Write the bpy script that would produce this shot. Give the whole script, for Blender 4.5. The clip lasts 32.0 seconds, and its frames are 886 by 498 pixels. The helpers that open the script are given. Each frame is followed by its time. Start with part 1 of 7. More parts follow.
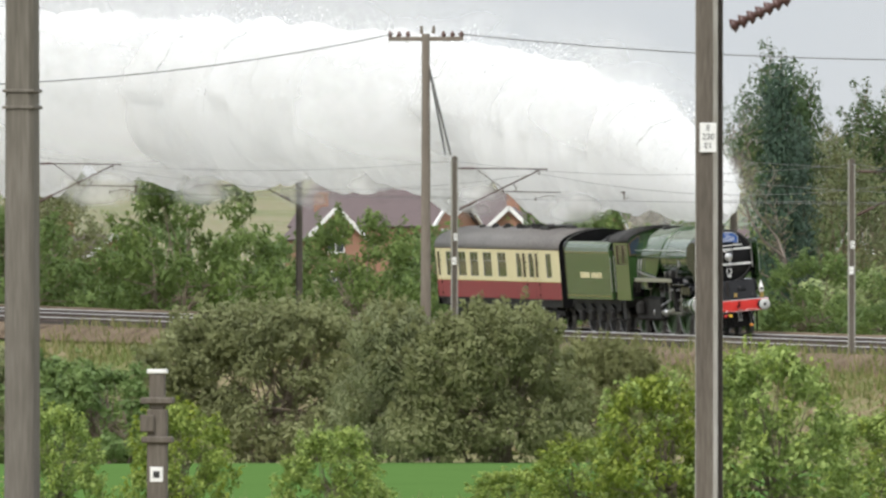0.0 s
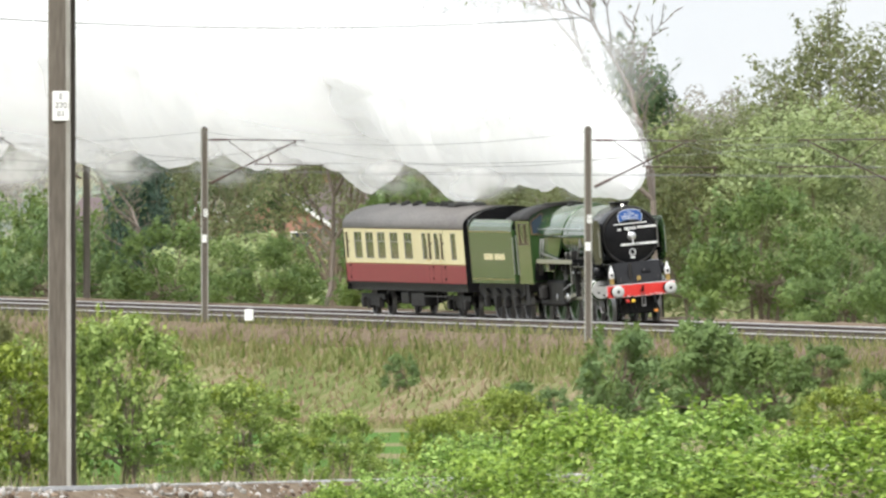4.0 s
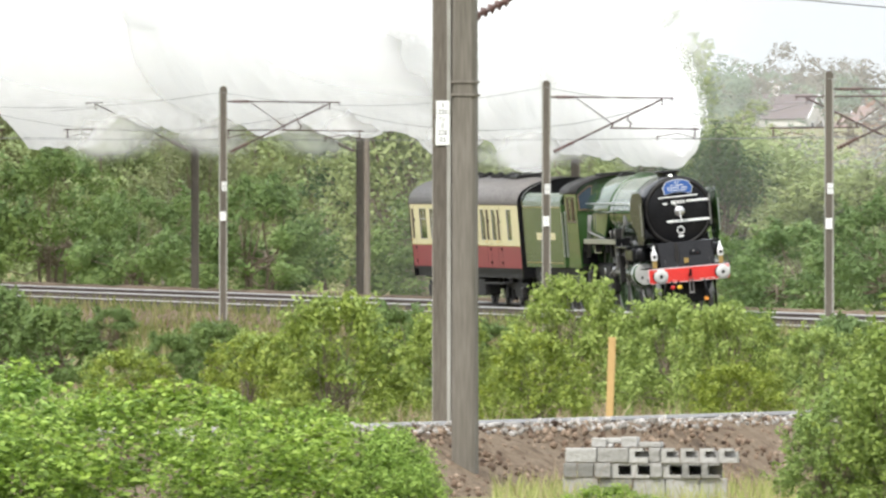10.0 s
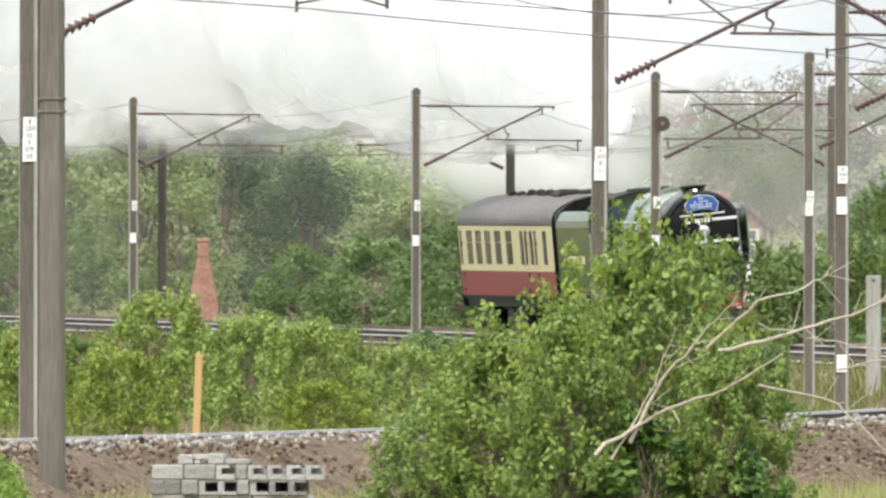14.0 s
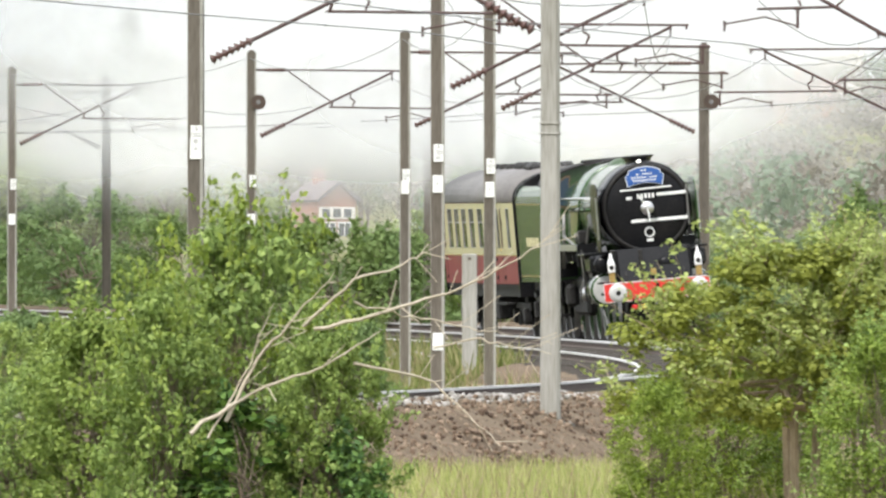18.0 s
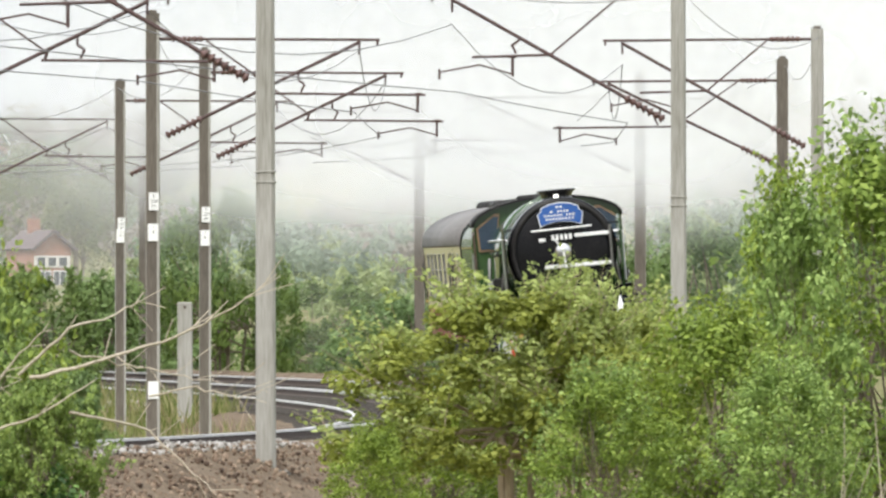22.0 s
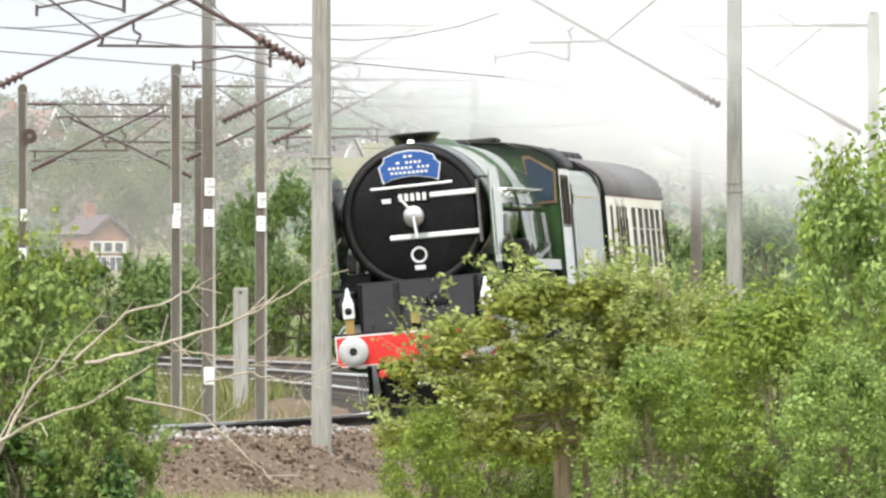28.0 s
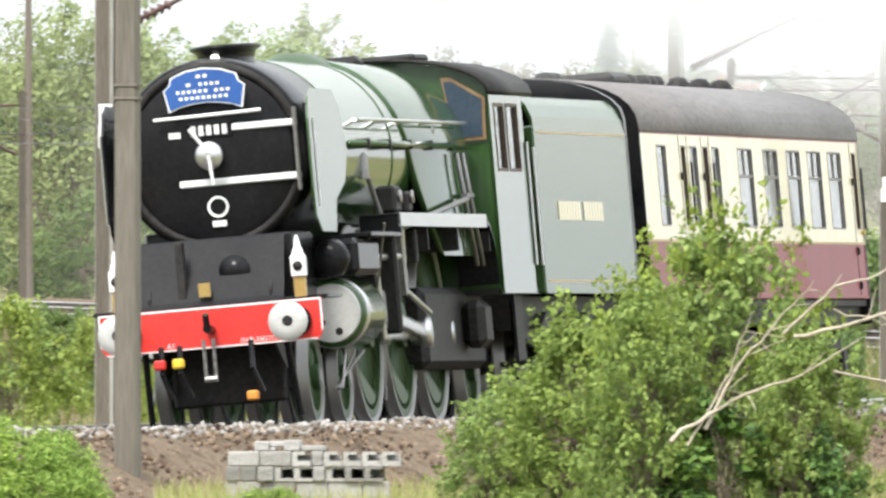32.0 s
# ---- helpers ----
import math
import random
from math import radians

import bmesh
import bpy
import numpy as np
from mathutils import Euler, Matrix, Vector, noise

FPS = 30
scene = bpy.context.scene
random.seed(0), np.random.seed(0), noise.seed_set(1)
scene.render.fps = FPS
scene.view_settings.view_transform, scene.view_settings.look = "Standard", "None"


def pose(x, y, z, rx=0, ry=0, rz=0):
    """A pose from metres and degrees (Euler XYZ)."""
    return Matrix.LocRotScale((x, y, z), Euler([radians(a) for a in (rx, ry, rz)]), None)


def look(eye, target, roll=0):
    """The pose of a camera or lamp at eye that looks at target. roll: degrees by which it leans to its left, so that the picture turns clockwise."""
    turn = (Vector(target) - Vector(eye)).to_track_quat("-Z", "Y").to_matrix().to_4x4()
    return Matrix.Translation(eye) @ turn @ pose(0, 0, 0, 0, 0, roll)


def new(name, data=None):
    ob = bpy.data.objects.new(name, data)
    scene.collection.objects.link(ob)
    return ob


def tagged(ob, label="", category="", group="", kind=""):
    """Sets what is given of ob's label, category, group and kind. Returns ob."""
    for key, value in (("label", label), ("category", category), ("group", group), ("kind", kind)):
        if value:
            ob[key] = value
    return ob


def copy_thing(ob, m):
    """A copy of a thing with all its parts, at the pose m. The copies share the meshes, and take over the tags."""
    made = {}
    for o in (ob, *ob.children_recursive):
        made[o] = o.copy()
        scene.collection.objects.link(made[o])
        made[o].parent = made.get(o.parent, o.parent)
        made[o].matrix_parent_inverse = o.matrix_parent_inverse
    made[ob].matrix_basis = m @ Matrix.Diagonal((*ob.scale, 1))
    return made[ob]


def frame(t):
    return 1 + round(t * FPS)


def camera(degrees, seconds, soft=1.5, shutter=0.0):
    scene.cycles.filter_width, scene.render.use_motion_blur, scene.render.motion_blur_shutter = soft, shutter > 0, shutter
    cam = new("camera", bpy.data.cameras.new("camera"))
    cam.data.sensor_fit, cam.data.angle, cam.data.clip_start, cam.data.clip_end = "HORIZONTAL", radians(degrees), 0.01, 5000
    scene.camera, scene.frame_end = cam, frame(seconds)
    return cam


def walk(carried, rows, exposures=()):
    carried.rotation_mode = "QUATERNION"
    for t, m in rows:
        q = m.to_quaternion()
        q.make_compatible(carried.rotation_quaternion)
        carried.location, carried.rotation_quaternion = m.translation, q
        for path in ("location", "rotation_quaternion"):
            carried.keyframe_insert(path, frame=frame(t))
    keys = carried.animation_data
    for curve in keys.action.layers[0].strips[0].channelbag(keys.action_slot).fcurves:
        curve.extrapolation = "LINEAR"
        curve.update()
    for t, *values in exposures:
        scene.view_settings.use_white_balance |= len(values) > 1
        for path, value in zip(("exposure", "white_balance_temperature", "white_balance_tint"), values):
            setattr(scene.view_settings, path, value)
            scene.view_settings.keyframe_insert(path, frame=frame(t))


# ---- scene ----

# Bearings and elevations below are in units of 1/F radian, seen from the tripod at the origin; z = 0 is eye level.
F, HORIZON = 48274.0, 330.0
cam = camera(1.8609, 32.0, soft=2.5, shutter=0.3)
PAN = [
    (0, -4396, -36, -0.02), (0.5, -4308, -21, -0.06), (1, -4245, -6, -0.17), (1.5, -4134, 11, -0.17), (2, -3965, 21, -0.13), (2.5, -3733, 28, 0.12), (3,
    -3544, 29, 0.12), (3.5, -3367, 26, 0.05), (4, -3251, 21, 0.11), (4.5, -3161, -7, 0.16), (6.5, -2810, -50, -0.26), (7, -2652, -2, -0.27), (7.5,
    -2506, 3, -0.34), (8, -2366, -7, -0.24), (8.5, -2266, 0, -0.16), (9, -2161, 44, -0.08), (9.5, -2086, 86, -0.03), (10, -1990, 88, -0.00), (10.5,
    -1870, 51, -0.14), (11, -1744, 19, 0.18), (11.5, -1654, 21, 0.32), (12, -1568, 39, 0.21), (12.5, -1517, 40, 0.14), (13, -1451, 46, 0.02), (13.5,
    -1363, 56, -0.05), (14, -1259, 58, -0.05), (14.5, -1165, 44, -0.19), (16.5, -845, 92, -0.07), (17, -757, 89, 0.08), (17.5, -656, 88, 0.00), (18,
    -544, 96, 0.02), (18.5, -460, 99, 0.03), (19, -387, 93, 0.08), (19.5, -312, 94, 0.08), (20, -227, 118, 0.04), (20.5, -168, 136, 0.08), (21, -120,
    117, 0.18), (21.5, -77, 65, 0.09), (22, -40, 11, 0.10), (22.5, -20, -14, 0.27), (23, -12, -8, -0.09), (23.5, -6, -2, -0.17), (24, 0, 0, -0.06),
    (24.5, 1, 13, 0.06), (26.5, -43, 72, -0.06), (27, -66, 59, 0.02), (27.5, -96, 47, 0.08), (28, -139, 36, 0.04), (28.5, -211, 31, -0.03), (29, -309,
    37, -0.04), (29.5, -442, 43, 0.02), (30, -604, 32, 0.07), (30.5, -800, 20, 0.06), (31, -993, 33, 0.04), (31.5, -1189, 62, 0.02), (32, -1393, 82,
    0.01)]
walk(cam, [(t, pose(0, 0, 0, 90 + math.degrees((HORIZON - b) / F), 0, -math.degrees(a / F)) @ pose(0, 0, 0, 0, 0, -r))
           for t, a, b, r in PAN],
     [(0, -0.3), (1, -0.1), (2, 0.05), (4, 0.15), (7, -0.32), (8, -0.16), (9, 0.0), (10, 0.22), (11, 0.03), (12, 0.05), (17, 0.12), (20, 0.32), (21, 0.32), (22, 0.0), (24, -0.1), (27, 0.25), (29, 0.16), (32, 0.44)])

# ---- light ----
world = bpy.data.worlds.new("world")
scene.world = world
world.use_nodes = True
wn, wl = world.node_tree.nodes, world.node_tree.links
wn.clear()
SUN_UP, SUN_TURN = radians(48), radians(205)
sky = wn.new("ShaderNodeTexSky")
sky.sky_type, sky.sun_disc, sky.sun_elevation, sky.sun_rotation = "NISHITA", False, SUN_UP, SUN_TURN
sky.air_density, sky.dust_density = 1.0, 2.0
bg_sky = wn.new("ShaderNodeBackground")
bg_sky.inputs[1].default_value = 0.09
wl.new(sky.outputs[0], bg_sky.inputs[0])
# a bright, nearly even layer of high cloud in front of the blue
coord = wn.new("ShaderNodeTexCoord")
cloud = wn.new("ShaderNodeTexNoise")
cloud.inputs["Scale"].default_value, cloud.inputs["Detail"].default_value = 14.0, 5.0
wl.new(coord.outputs["Generated"], cloud.inputs["Vector"])
ramp = wn.new("ShaderNodeValToRGB")
ramp.color_ramp.elements[0].position, ramp.color_ramp.elements[0].color = 0.3, (0.78, 0.85, 0.93, 1)
ramp.color_ramp.elements[1].position, ramp.color_ramp.elements[1].color = 0.7, (0.95, 0.96, 0.97, 1)
wl.new(cloud.outputs[0], ramp.inputs[0])
bg_cloud = wn.new("ShaderNodeBackground")
# an overcast sky is brighter overhead than at the horizon
up = wn.new("ShaderNodeSeparateXYZ")
wl.new(coord.outputs["Generated"], up.inputs[0])
lift = wn.new("ShaderNodeMapRange")
lift.inputs["From Min"].default_value, lift.inputs["From Max"].default_value = 0.0, 0.9
lift.inputs["To Min"].default_value, lift.inputs["To Max"].default_value = 0.98, 2.6
wl.new(up.outputs[2], lift.inputs["Value"])
wl.new(lift.outputs[0], bg_cloud.inputs[1])
wl.new(ramp.outputs[0], bg_cloud.inputs[0])
mix = wn.new("ShaderNodeMixShader")
mix.inputs[0].default_value = 0.9
wl.new(bg_sky.outputs[0], mix.inputs[1])
wl.new(bg_cloud.outputs[0], mix.inputs[2])
out = wn.new("ShaderNodeOutputWorld")
wl.new(mix.outputs[0], out.inputs[0])
sun = new("sun", bpy.data.lights.new("sun", "SUN"))
sun.data.energy, sun.data.angle, sun.data.color = 3.2, radians(14), (1.0, 0.96, 0.9)
sun.matrix_world = look((0, 0, 50), (-math.sin(SUN_TURN) * 40, -math.cos(SUN_TURN) * 40, 50 - 40 * math.tan(SUN_UP)))

# ---- materials ----
def material(name, colours, rough=0.8, metal=0.0, scale=3.0, bump=0.0, per="place", streak=None, spec=0.5, fine=None, coat=0.0):
    """A surface whose colour runs through colours by noise of two sizes; per: place, object or island adds a random share."""
    m = bpy.data.materials.new(name)
    m.use_nodes = True
    n, l = m.node_tree.nodes, m.node_tree.links
    b = n["Principled BSDF"]
    b.inputs["Roughness"].default_value, b.inputs["Metallic"].default_value = rough, metal
    b.inputs["Specular IOR Level"].default_value = spec
    b.inputs["Coat Weight"].default_value = coat
    tc = n.new("ShaderNodeTexCoord")
    mp = n.new("ShaderNodeMapping")
    if streak:
        mp.inputs["Scale"].default_value = streak
    l.new(tc.outputs["Object"], mp.inputs[0])
    big, small = n.new("ShaderNodeTexNoise"), n.new("ShaderNodeTexNoise")
    big.inputs["Scale"].default_value, big.inputs["Detail"].default_value = scale, 3.0
    small.inputs["Scale"].default_value, small.inputs["Detail"].default_value = (fine or scale * 9), 6.0
    for t in (big, small):
        l.new(mp.outputs[0], t.inputs["Vector"])
    add = n.new("ShaderNodeMath")
    add.operation = "MULTIPLY_ADD"
    add.inputs[1].default_value = 0.55
    l.new(small.outputs[0], add.inputs[0])
    half = n.new("ShaderNodeMath")
    half.operation, half.inputs[1].default_value = "MULTIPLY", 0.45
    l.new(big.outputs[0], half.inputs[0])
    l.new(half.outputs[0], add.inputs[2])
    value = add
    if per != "place":
        if per == "object":
            src = n.new("ShaderNodeObjectInfo").outputs["Random"]
        else:
            src = n.new("ShaderNodeNewGeometry").outputs["Random Per Island"]
        w = n.new("ShaderNodeMath")
        w.operation, w.inputs[1].default_value = "MULTIPLY_ADD", 0.45
        l.new(src, w.inputs[0])
        sh = n.new("ShaderNodeMath")
        sh.operation, sh.inputs[1].default_value = "MULTIPLY", 0.6
        l.new(add.outputs[0], sh.inputs[0])
        l.new(sh.outputs[0], w.inputs[2])
        value = w
    r = n.new("ShaderNodeValToRGB")
    while len(r.color_ramp.elements) < len(colours):
        r.color_ramp.elements.new(0.5)
    for i, c in enumerate(colours):
        r.color_ramp.elements[i].position = 0.32 + 0.36 * i / max(1, len(colours) - 1)
        r.color_ramp.elements[i].color = (*c, 1)
    l.new(value.outputs[0], r.inputs[0])
    l.new(r.outputs[0], b.inputs["Base Color"])
    if bump:
        bp = n.new("ShaderNodeBump")
        bp.inputs["Strength"].default_value, bp.inputs["Distance"].default_value = bump, 0.05
        l.new(small.outputs[0], bp.inputs["Height"])
        l.new(bp.outputs[0], b.inputs["Normal"])
    return m


def foliage(name, colours, passing=0.35, scale=0.35, per="island", fine=2.5):
    """Leaves: a diffuse face with some light passing through, hue by clump and by leaf."""
    m = material(name, colours, rough=0.6, scale=scale, per=per, spec=0.25, fine=fine)
    n, l = m.node_tree.nodes, m.node_tree.links
    b, o = n["Principled BSDF"], n["Material Output"]
    tr = n.new("ShaderNodeBsdfTranslucent")
    src = b.inputs["Base Color"].links[0].from_socket
    # every plant has its own tone
    info, hue = n.new("ShaderNodeObjectInfo"), n.new("ShaderNodeHueSaturation")
    for slot, low, high in (("Hue", 0.505, 0.484), ("Saturation", 0.92, 1.14), ("Value", 1.12, 0.86)):
        mr = n.new("ShaderNodeMapRange")
        mr.inputs["To Min"].default_value, mr.inputs["To Max"].default_value = low, high
        l.new(info.outputs["Random"], mr.inputs["Value"])
        l.new(mr.outputs[0], hue.inputs[slot])
    l.new(src, hue.inputs["Color"])
    src = hue.outputs[0]
    l.new(src, b.inputs["Base Color"])
    l.new(src, tr.inputs[0])
    mx = n.new("ShaderNodeMixShader")
    mx.inputs[0].default_value = passing
    l.new(b.outputs[0], mx.inputs[1])
    l.new(tr.outputs[0], mx.inputs[2])
    l.new(mx.outputs[0], o.inputs[0])
    return m


GRASS = material("rough_grass", [(0.065, 0.095, 0.028), (0.125, 0.145, 0.055), (0.22, 0.18, 0.115), (0.095, 0.135, 0.04)], 0.95, scale=0.05, fine=0.6, bump=0.6, spec=0.0)
MEADOW = material("meadow_grass", [(0.055, 0.11, 0.028), (0.078, 0.145, 0.04), (0.064, 0.123, 0.033)], 0.95, scale=0.03, fine=1.2, bump=0.4, spec=0.0)
BALLAST = material("ballast_bed", [(0.05, 0.038, 0.028), (0.11, 0.08, 0.055), (0.18, 0.14, 0.1), (0.075, 0.056, 0.04)], 0.95, scale=0.8, fine=9, bump=1.0, spec=0.05)
STONE = material("ballast_stone", [(0.06, 0.042, 0.032), (0.15, 0.105, 0.075), (0.27, 0.205, 0.15)], 0.95, scale=0.6, per="island", bump=0.4, spec=0.1)
PALE_STONE = material("pale_ballast_stone", [(0.19, 0.175, 0.155), (0.3, 0.285, 0.26), (0.42, 0.4, 0.375)], 0.95, scale=1.5, per="island", bump=0.4, spec=0.1)
RAIL = material("rail_web_steel", [(0.05, 0.035, 0.028), (0.09, 0.06, 0.045)], 0.75, 0.2, scale=3, bump=0.2)
# matt white colour for the rail head and its sides
RAIL_TOP = material("white_rail_head", [(0.5, 0.49, 0.47), (0.72, 0.71, 0.7)], 0.45, 0.1, scale=4)
# dark ballast tone, with the brown shadows between the rails put in
TRACKBED = material("dark_shaded_trackbed", [(0.028, 0.023, 0.02), (0.05, 0.042, 0.035), (0.075, 0.062, 0.05)], 0.95, scale=1.2, fine=9, bump=0.8, spec=0.05)
SLEEPER = material("concrete_sleeper", [(0.05, 0.044, 0.038), (0.1, 0.09, 0.078)], 0.9, scale=2, bump=0.3, spec=0.1)
MAST_BROWN = material("weathered_brown_steel", [(0.075, 0.064, 0.05), (0.118, 0.1, 0.08), (0.16, 0.14, 0.115)], 0.8, 0.1, scale=1.2, streak=(4, 4, 0.4), bump=0.2)
MAST_DARK = material("dark_brown_concrete", [(0.1, 0.09, 0.07), (0.145, 0.13, 0.106), (0.195, 0.178, 0.15)], 0.85, scale=1.0, streak=(4, 4, 0.35), bump=0.25)
MAST_GREY = material("weathered_grey_concrete", [(0.2, 0.19, 0.16), (0.3, 0.29, 0.26), (0.38, 0.37, 0.34)], 0.85, scale=1.0, streak=(4, 4, 0.35), bump=0.25)
TUBE = material("rusty_tube", [(0.05, 0.03, 0.028), (0.085, 0.05, 0.046), (0.045, 0.036, 0.036)], 0.75, 0.2, scale=3)
INSUL = material("brown_insulator_glaze", [(0.07, 0.035, 0.03), (0.13, 0.07, 0.06)], 0.35, scale=6)
WIRE = material("dull_wire", [(0.12, 0.12, 0.12), (0.22, 0.22, 0.22)], 0.6, 0.5, scale=2)
PLATE = material("white_enamel_plate", [(0.72, 0.72, 0.69), (0.82, 0.82, 0.8)], 0.4, scale=4)
INK = material("black_lettering", [(0.02, 0.02, 0.02), (0.035, 0.035, 0.035)], 0.6)
BLOCK = material("grey_concrete_block", [(0.18, 0.175, 0.16), (0.31, 0.3, 0.28), (0.4, 0.39, 0.37)], 0.95, scale=3, per="object", bump=0.4)
BARK = material("grey_brown_bark", [(0.09, 0.07, 0.05), (0.19, 0.15, 0.11), (0.26, 0.22, 0.17)], 0.95, scale=2, streak=(3, 3, 0.6), bump=0.5)
PALE_BARK = material("bare_pale_branch", [(0.33, 0.28, 0.21), (0.5, 0.44, 0.35)], 0.9, scale=3, bump=0.4)
TWIG = material("grey_twigs", [(0.11, 0.09, 0.075), (0.2, 0.165, 0.14)], 0.95, scale=0.5, per="island")
LEAF_FIELD = foliage("yellow_green_leaves", [(0.13, 0.18, 0.04), (0.225, 0.3, 0.066), (0.34, 0.42, 0.115)])
LEAF_BRIGHT = foliage("fresh_bright_leaves", [(0.12, 0.185, 0.04), (0.215, 0.31, 0.068), (0.34, 0.45, 0.12)])
LEAF_MID = foliage("mid_green_leaves", [(0.12, 0.175, 0.042), (0.2, 0.285, 0.07), (0.31, 0.4, 0.11)])
LEAF_OLIVE = foliage("olive_budding_leaves", [(0.17, 0.205, 0.055), (0.275, 0.33, 0.085), (0.38, 0.44, 0.13)])
LEAF_DARK = foliage("dark_hedge_leaves", [(0.035, 0.065, 0.028), (0.065, 0.11, 0.042), (0.11, 0.165, 0.065)], scale=0.3, per="place", fine=1.6)
LEAF_LAUREL = foliage("glossy_dark_leaves", [(0.035, 0.075, 0.025), (0.09, 0.175, 0.045), (0.17, 0.29, 0.08)], passing=0.2)
LEAF_CONIFER = foliage("blue_green_needles", [(0.03, 0.055, 0.04), (0.05, 0.085, 0.06), (0.08, 0.125, 0.085)], passing=0.15, scale=0.3, per="place", fine=1.6)
# willow colours are paled and greyed to carry the haze over them
LEAF_WILLOW = foliage("hazed_willow_leaves", [(0.16, 0.2, 0.085), (0.27, 0.325, 0.135), (0.36, 0.42, 0.19)], scale=0.3, per="place", fine=1.6)
LEAF_GREY = foliage("grey_green_buds", [(0.095, 0.115, 0.05), (0.165, 0.19, 0.085), (0.25, 0.27, 0.13)], scale=0.3, per="place", fine=1.6)
LEAF_HEDGE = foliage("hedge_green_leaves", [(0.075, 0.12, 0.04), (0.15, 0.225, 0.078), (0.25, 0.34, 0.125)], scale=0.3, per="place", fine=1.8)
# bramble leaves lightened: the sunlight on them is put into the colour
LEAF_BRAMBLE = foliage("sunlit_bramble_leaves", [(0.1, 0.17, 0.035), (0.24, 0.37, 0.07), (0.38, 0.52, 0.13)])
LEAF_SCRUB = foliage("grey_green_willow_leaves", [(0.13, 0.145, 0.065), (0.22, 0.24, 0.11), (0.31, 0.33, 0.17)], scale=0.3, per="place", fine=1.6)
VERGE_BLADE = foliage("pale_uncut_grass", [(0.21, 0.27, 0.085), (0.33, 0.375, 0.14), (0.45, 0.46, 0.21)])
TRUNK_PALE = material("pale_brown_bark", [(0.2, 0.15, 0.1), (0.32, 0.25, 0.17), (0.4, 0.33, 0.24)], 0.95, scale=2, streak=(3, 3, 0.6), bump=0.5)
# distance haze is put into the far woods' paler colours
LEAF_FAR = foliage("far_hazed_leaves", [(0.13, 0.18, 0.12), (0.2, 0.26, 0.18), (0.26, 0.31, 0.22)], scale=0.03, per="place", fine=0.25)
TWIG_FAR = foliage("far_hazed_crowns", [(0.17, 0.155, 0.125), (0.23, 0.21, 0.17), (0.29, 0.265, 0.215)], scale=0.03, per="place", fine=0.25)
STRAW = foliage("dry_straw_grass", [(0.19, 0.135, 0.085), (0.3, 0.225, 0.155), (0.4, 0.32, 0.23)])
BLADE = foliage("green_grass_blades", [(0.1, 0.14, 0.04), (0.19, 0.225, 0.08), (0.31, 0.29, 0.15)])
# ---- building helpers ----
def mesh_of(name, verts, faces, mats=None, slots=None, smooth=False):
    me = bpy.data.meshes.new(name)
    me.from_pydata([tuple(v) for v in verts], [], faces)
    for m in (mats or []):
        me.materials.append(m)
    if slots is not None:
        me.polygons.foreach_set("material_index", slots)
    if smooth:
        me.polygons.foreach_set("use_smooth", [True] * len(me.polygons))
    me.update()
    return me


def quads(name, verts, nper, mats):
    """Many loose polygons of nper corners each, from an array of corners."""
    verts = np.asarray(verts, dtype=np.float32).reshape(-1, 3)
    k = len(verts) // nper
    me = bpy.data.meshes.new(name)
    me.vertices.add(len(verts))
    me.vertices.foreach_set("co", verts.ravel())
    me.loops.add(len(verts))
    me.loops.foreach_set("vertex_index", np.arange(len(verts), dtype=np.int32))
    me.polygons.add(k)
    me.polygons.foreach_set("loop_start", np.arange(0, len(verts), nper, dtype=np.int32))
    me.update(calc_edges=True)
    for m in mats:
        me.materials.append(m)
    return me


def child(ob, parent, m=None):
    ob.parent = parent
    if m is not None:
        ob.matrix_local = m
    return ob


def part(name, bm, mat, parent, label="", smooth=False):
    """Links a bmesh as one mesh object under a thing or a part."""
    me = bpy.data.meshes.new(name)
    if smooth:
        for f in bm.faces:
            f.smooth = True
    bm.to_mesh(me)
    bm.free()
    for m in (mat if isinstance(mat, (list, tuple)) else [mat]):
        me.materials.append(m)
    ob = new(name, me)
    if parent is not None:
        ob.parent = parent
    return tagged(ob, label) if label else ob


def empty(name, m=None):
    ob = new(name)
    if m is not None:
        ob.matrix_world = m
    return ob


def add_box(bm, x0, x1, y0, y1, z0, z1, bevel=0.0, slot=0):
    r = bmesh.ops.create_cube(bm, size=1)
    vs = r["verts"]
    for v in vs:
        v.co = Vector((x0 + (v.co.x + 0.5) * (x1 - x0), y0 + (v.co.y + 0.5) * (y1 - y0), z0 + (v.co.z + 0.5) * (z1 - z0)))
    fs = {f for v in vs for f in v.link_faces}
    for f in fs:
        f.material_index = slot
    if bevel:
        es = {e for v in vs for e in v.link_edges}
        bmesh.ops.bevel(bm, geom=list(es), offset=bevel, segments=1, affect="EDGES", profile=0.5)


def box(x0, x1, y0, y1, z0, z1, bevel=0.0):
    bm = bmesh.new()
    add_box(bm, x0, x1, y0, y1, z0, z1, bevel)
    return bm


def add_rod(bm, a, b, r0, r1=None, n=8):
    """A tapered round bar from a to b."""
    a, b = Vector(a), Vector(b)
    r1 = r0 if r1 is None else r1
    t = (b - a).normalized()
    u = t.orthogonal().normalized()
    w = t.cross(u)
    rings = [[bm.verts.new(c + (u * math.cos(k * math.tau / n) + w * math.sin(k * math.tau / n)) * r) for k in range(n)]
             for c, r in ((a, r0), (b, r1))]
    for k in range(n):
        bm.faces.new((rings[0][k], rings[0][(k + 1) % n], rings[1][(k + 1) % n], rings[1][k]))
    bm.faces.new(rings[0][::-1])
    bm.faces.new(rings[1])


def rod(a, b, r0, r1=None, n=8):
    bm = bmesh.new()
    add_rod(bm, a, b, r0, r1, n)
    return bm


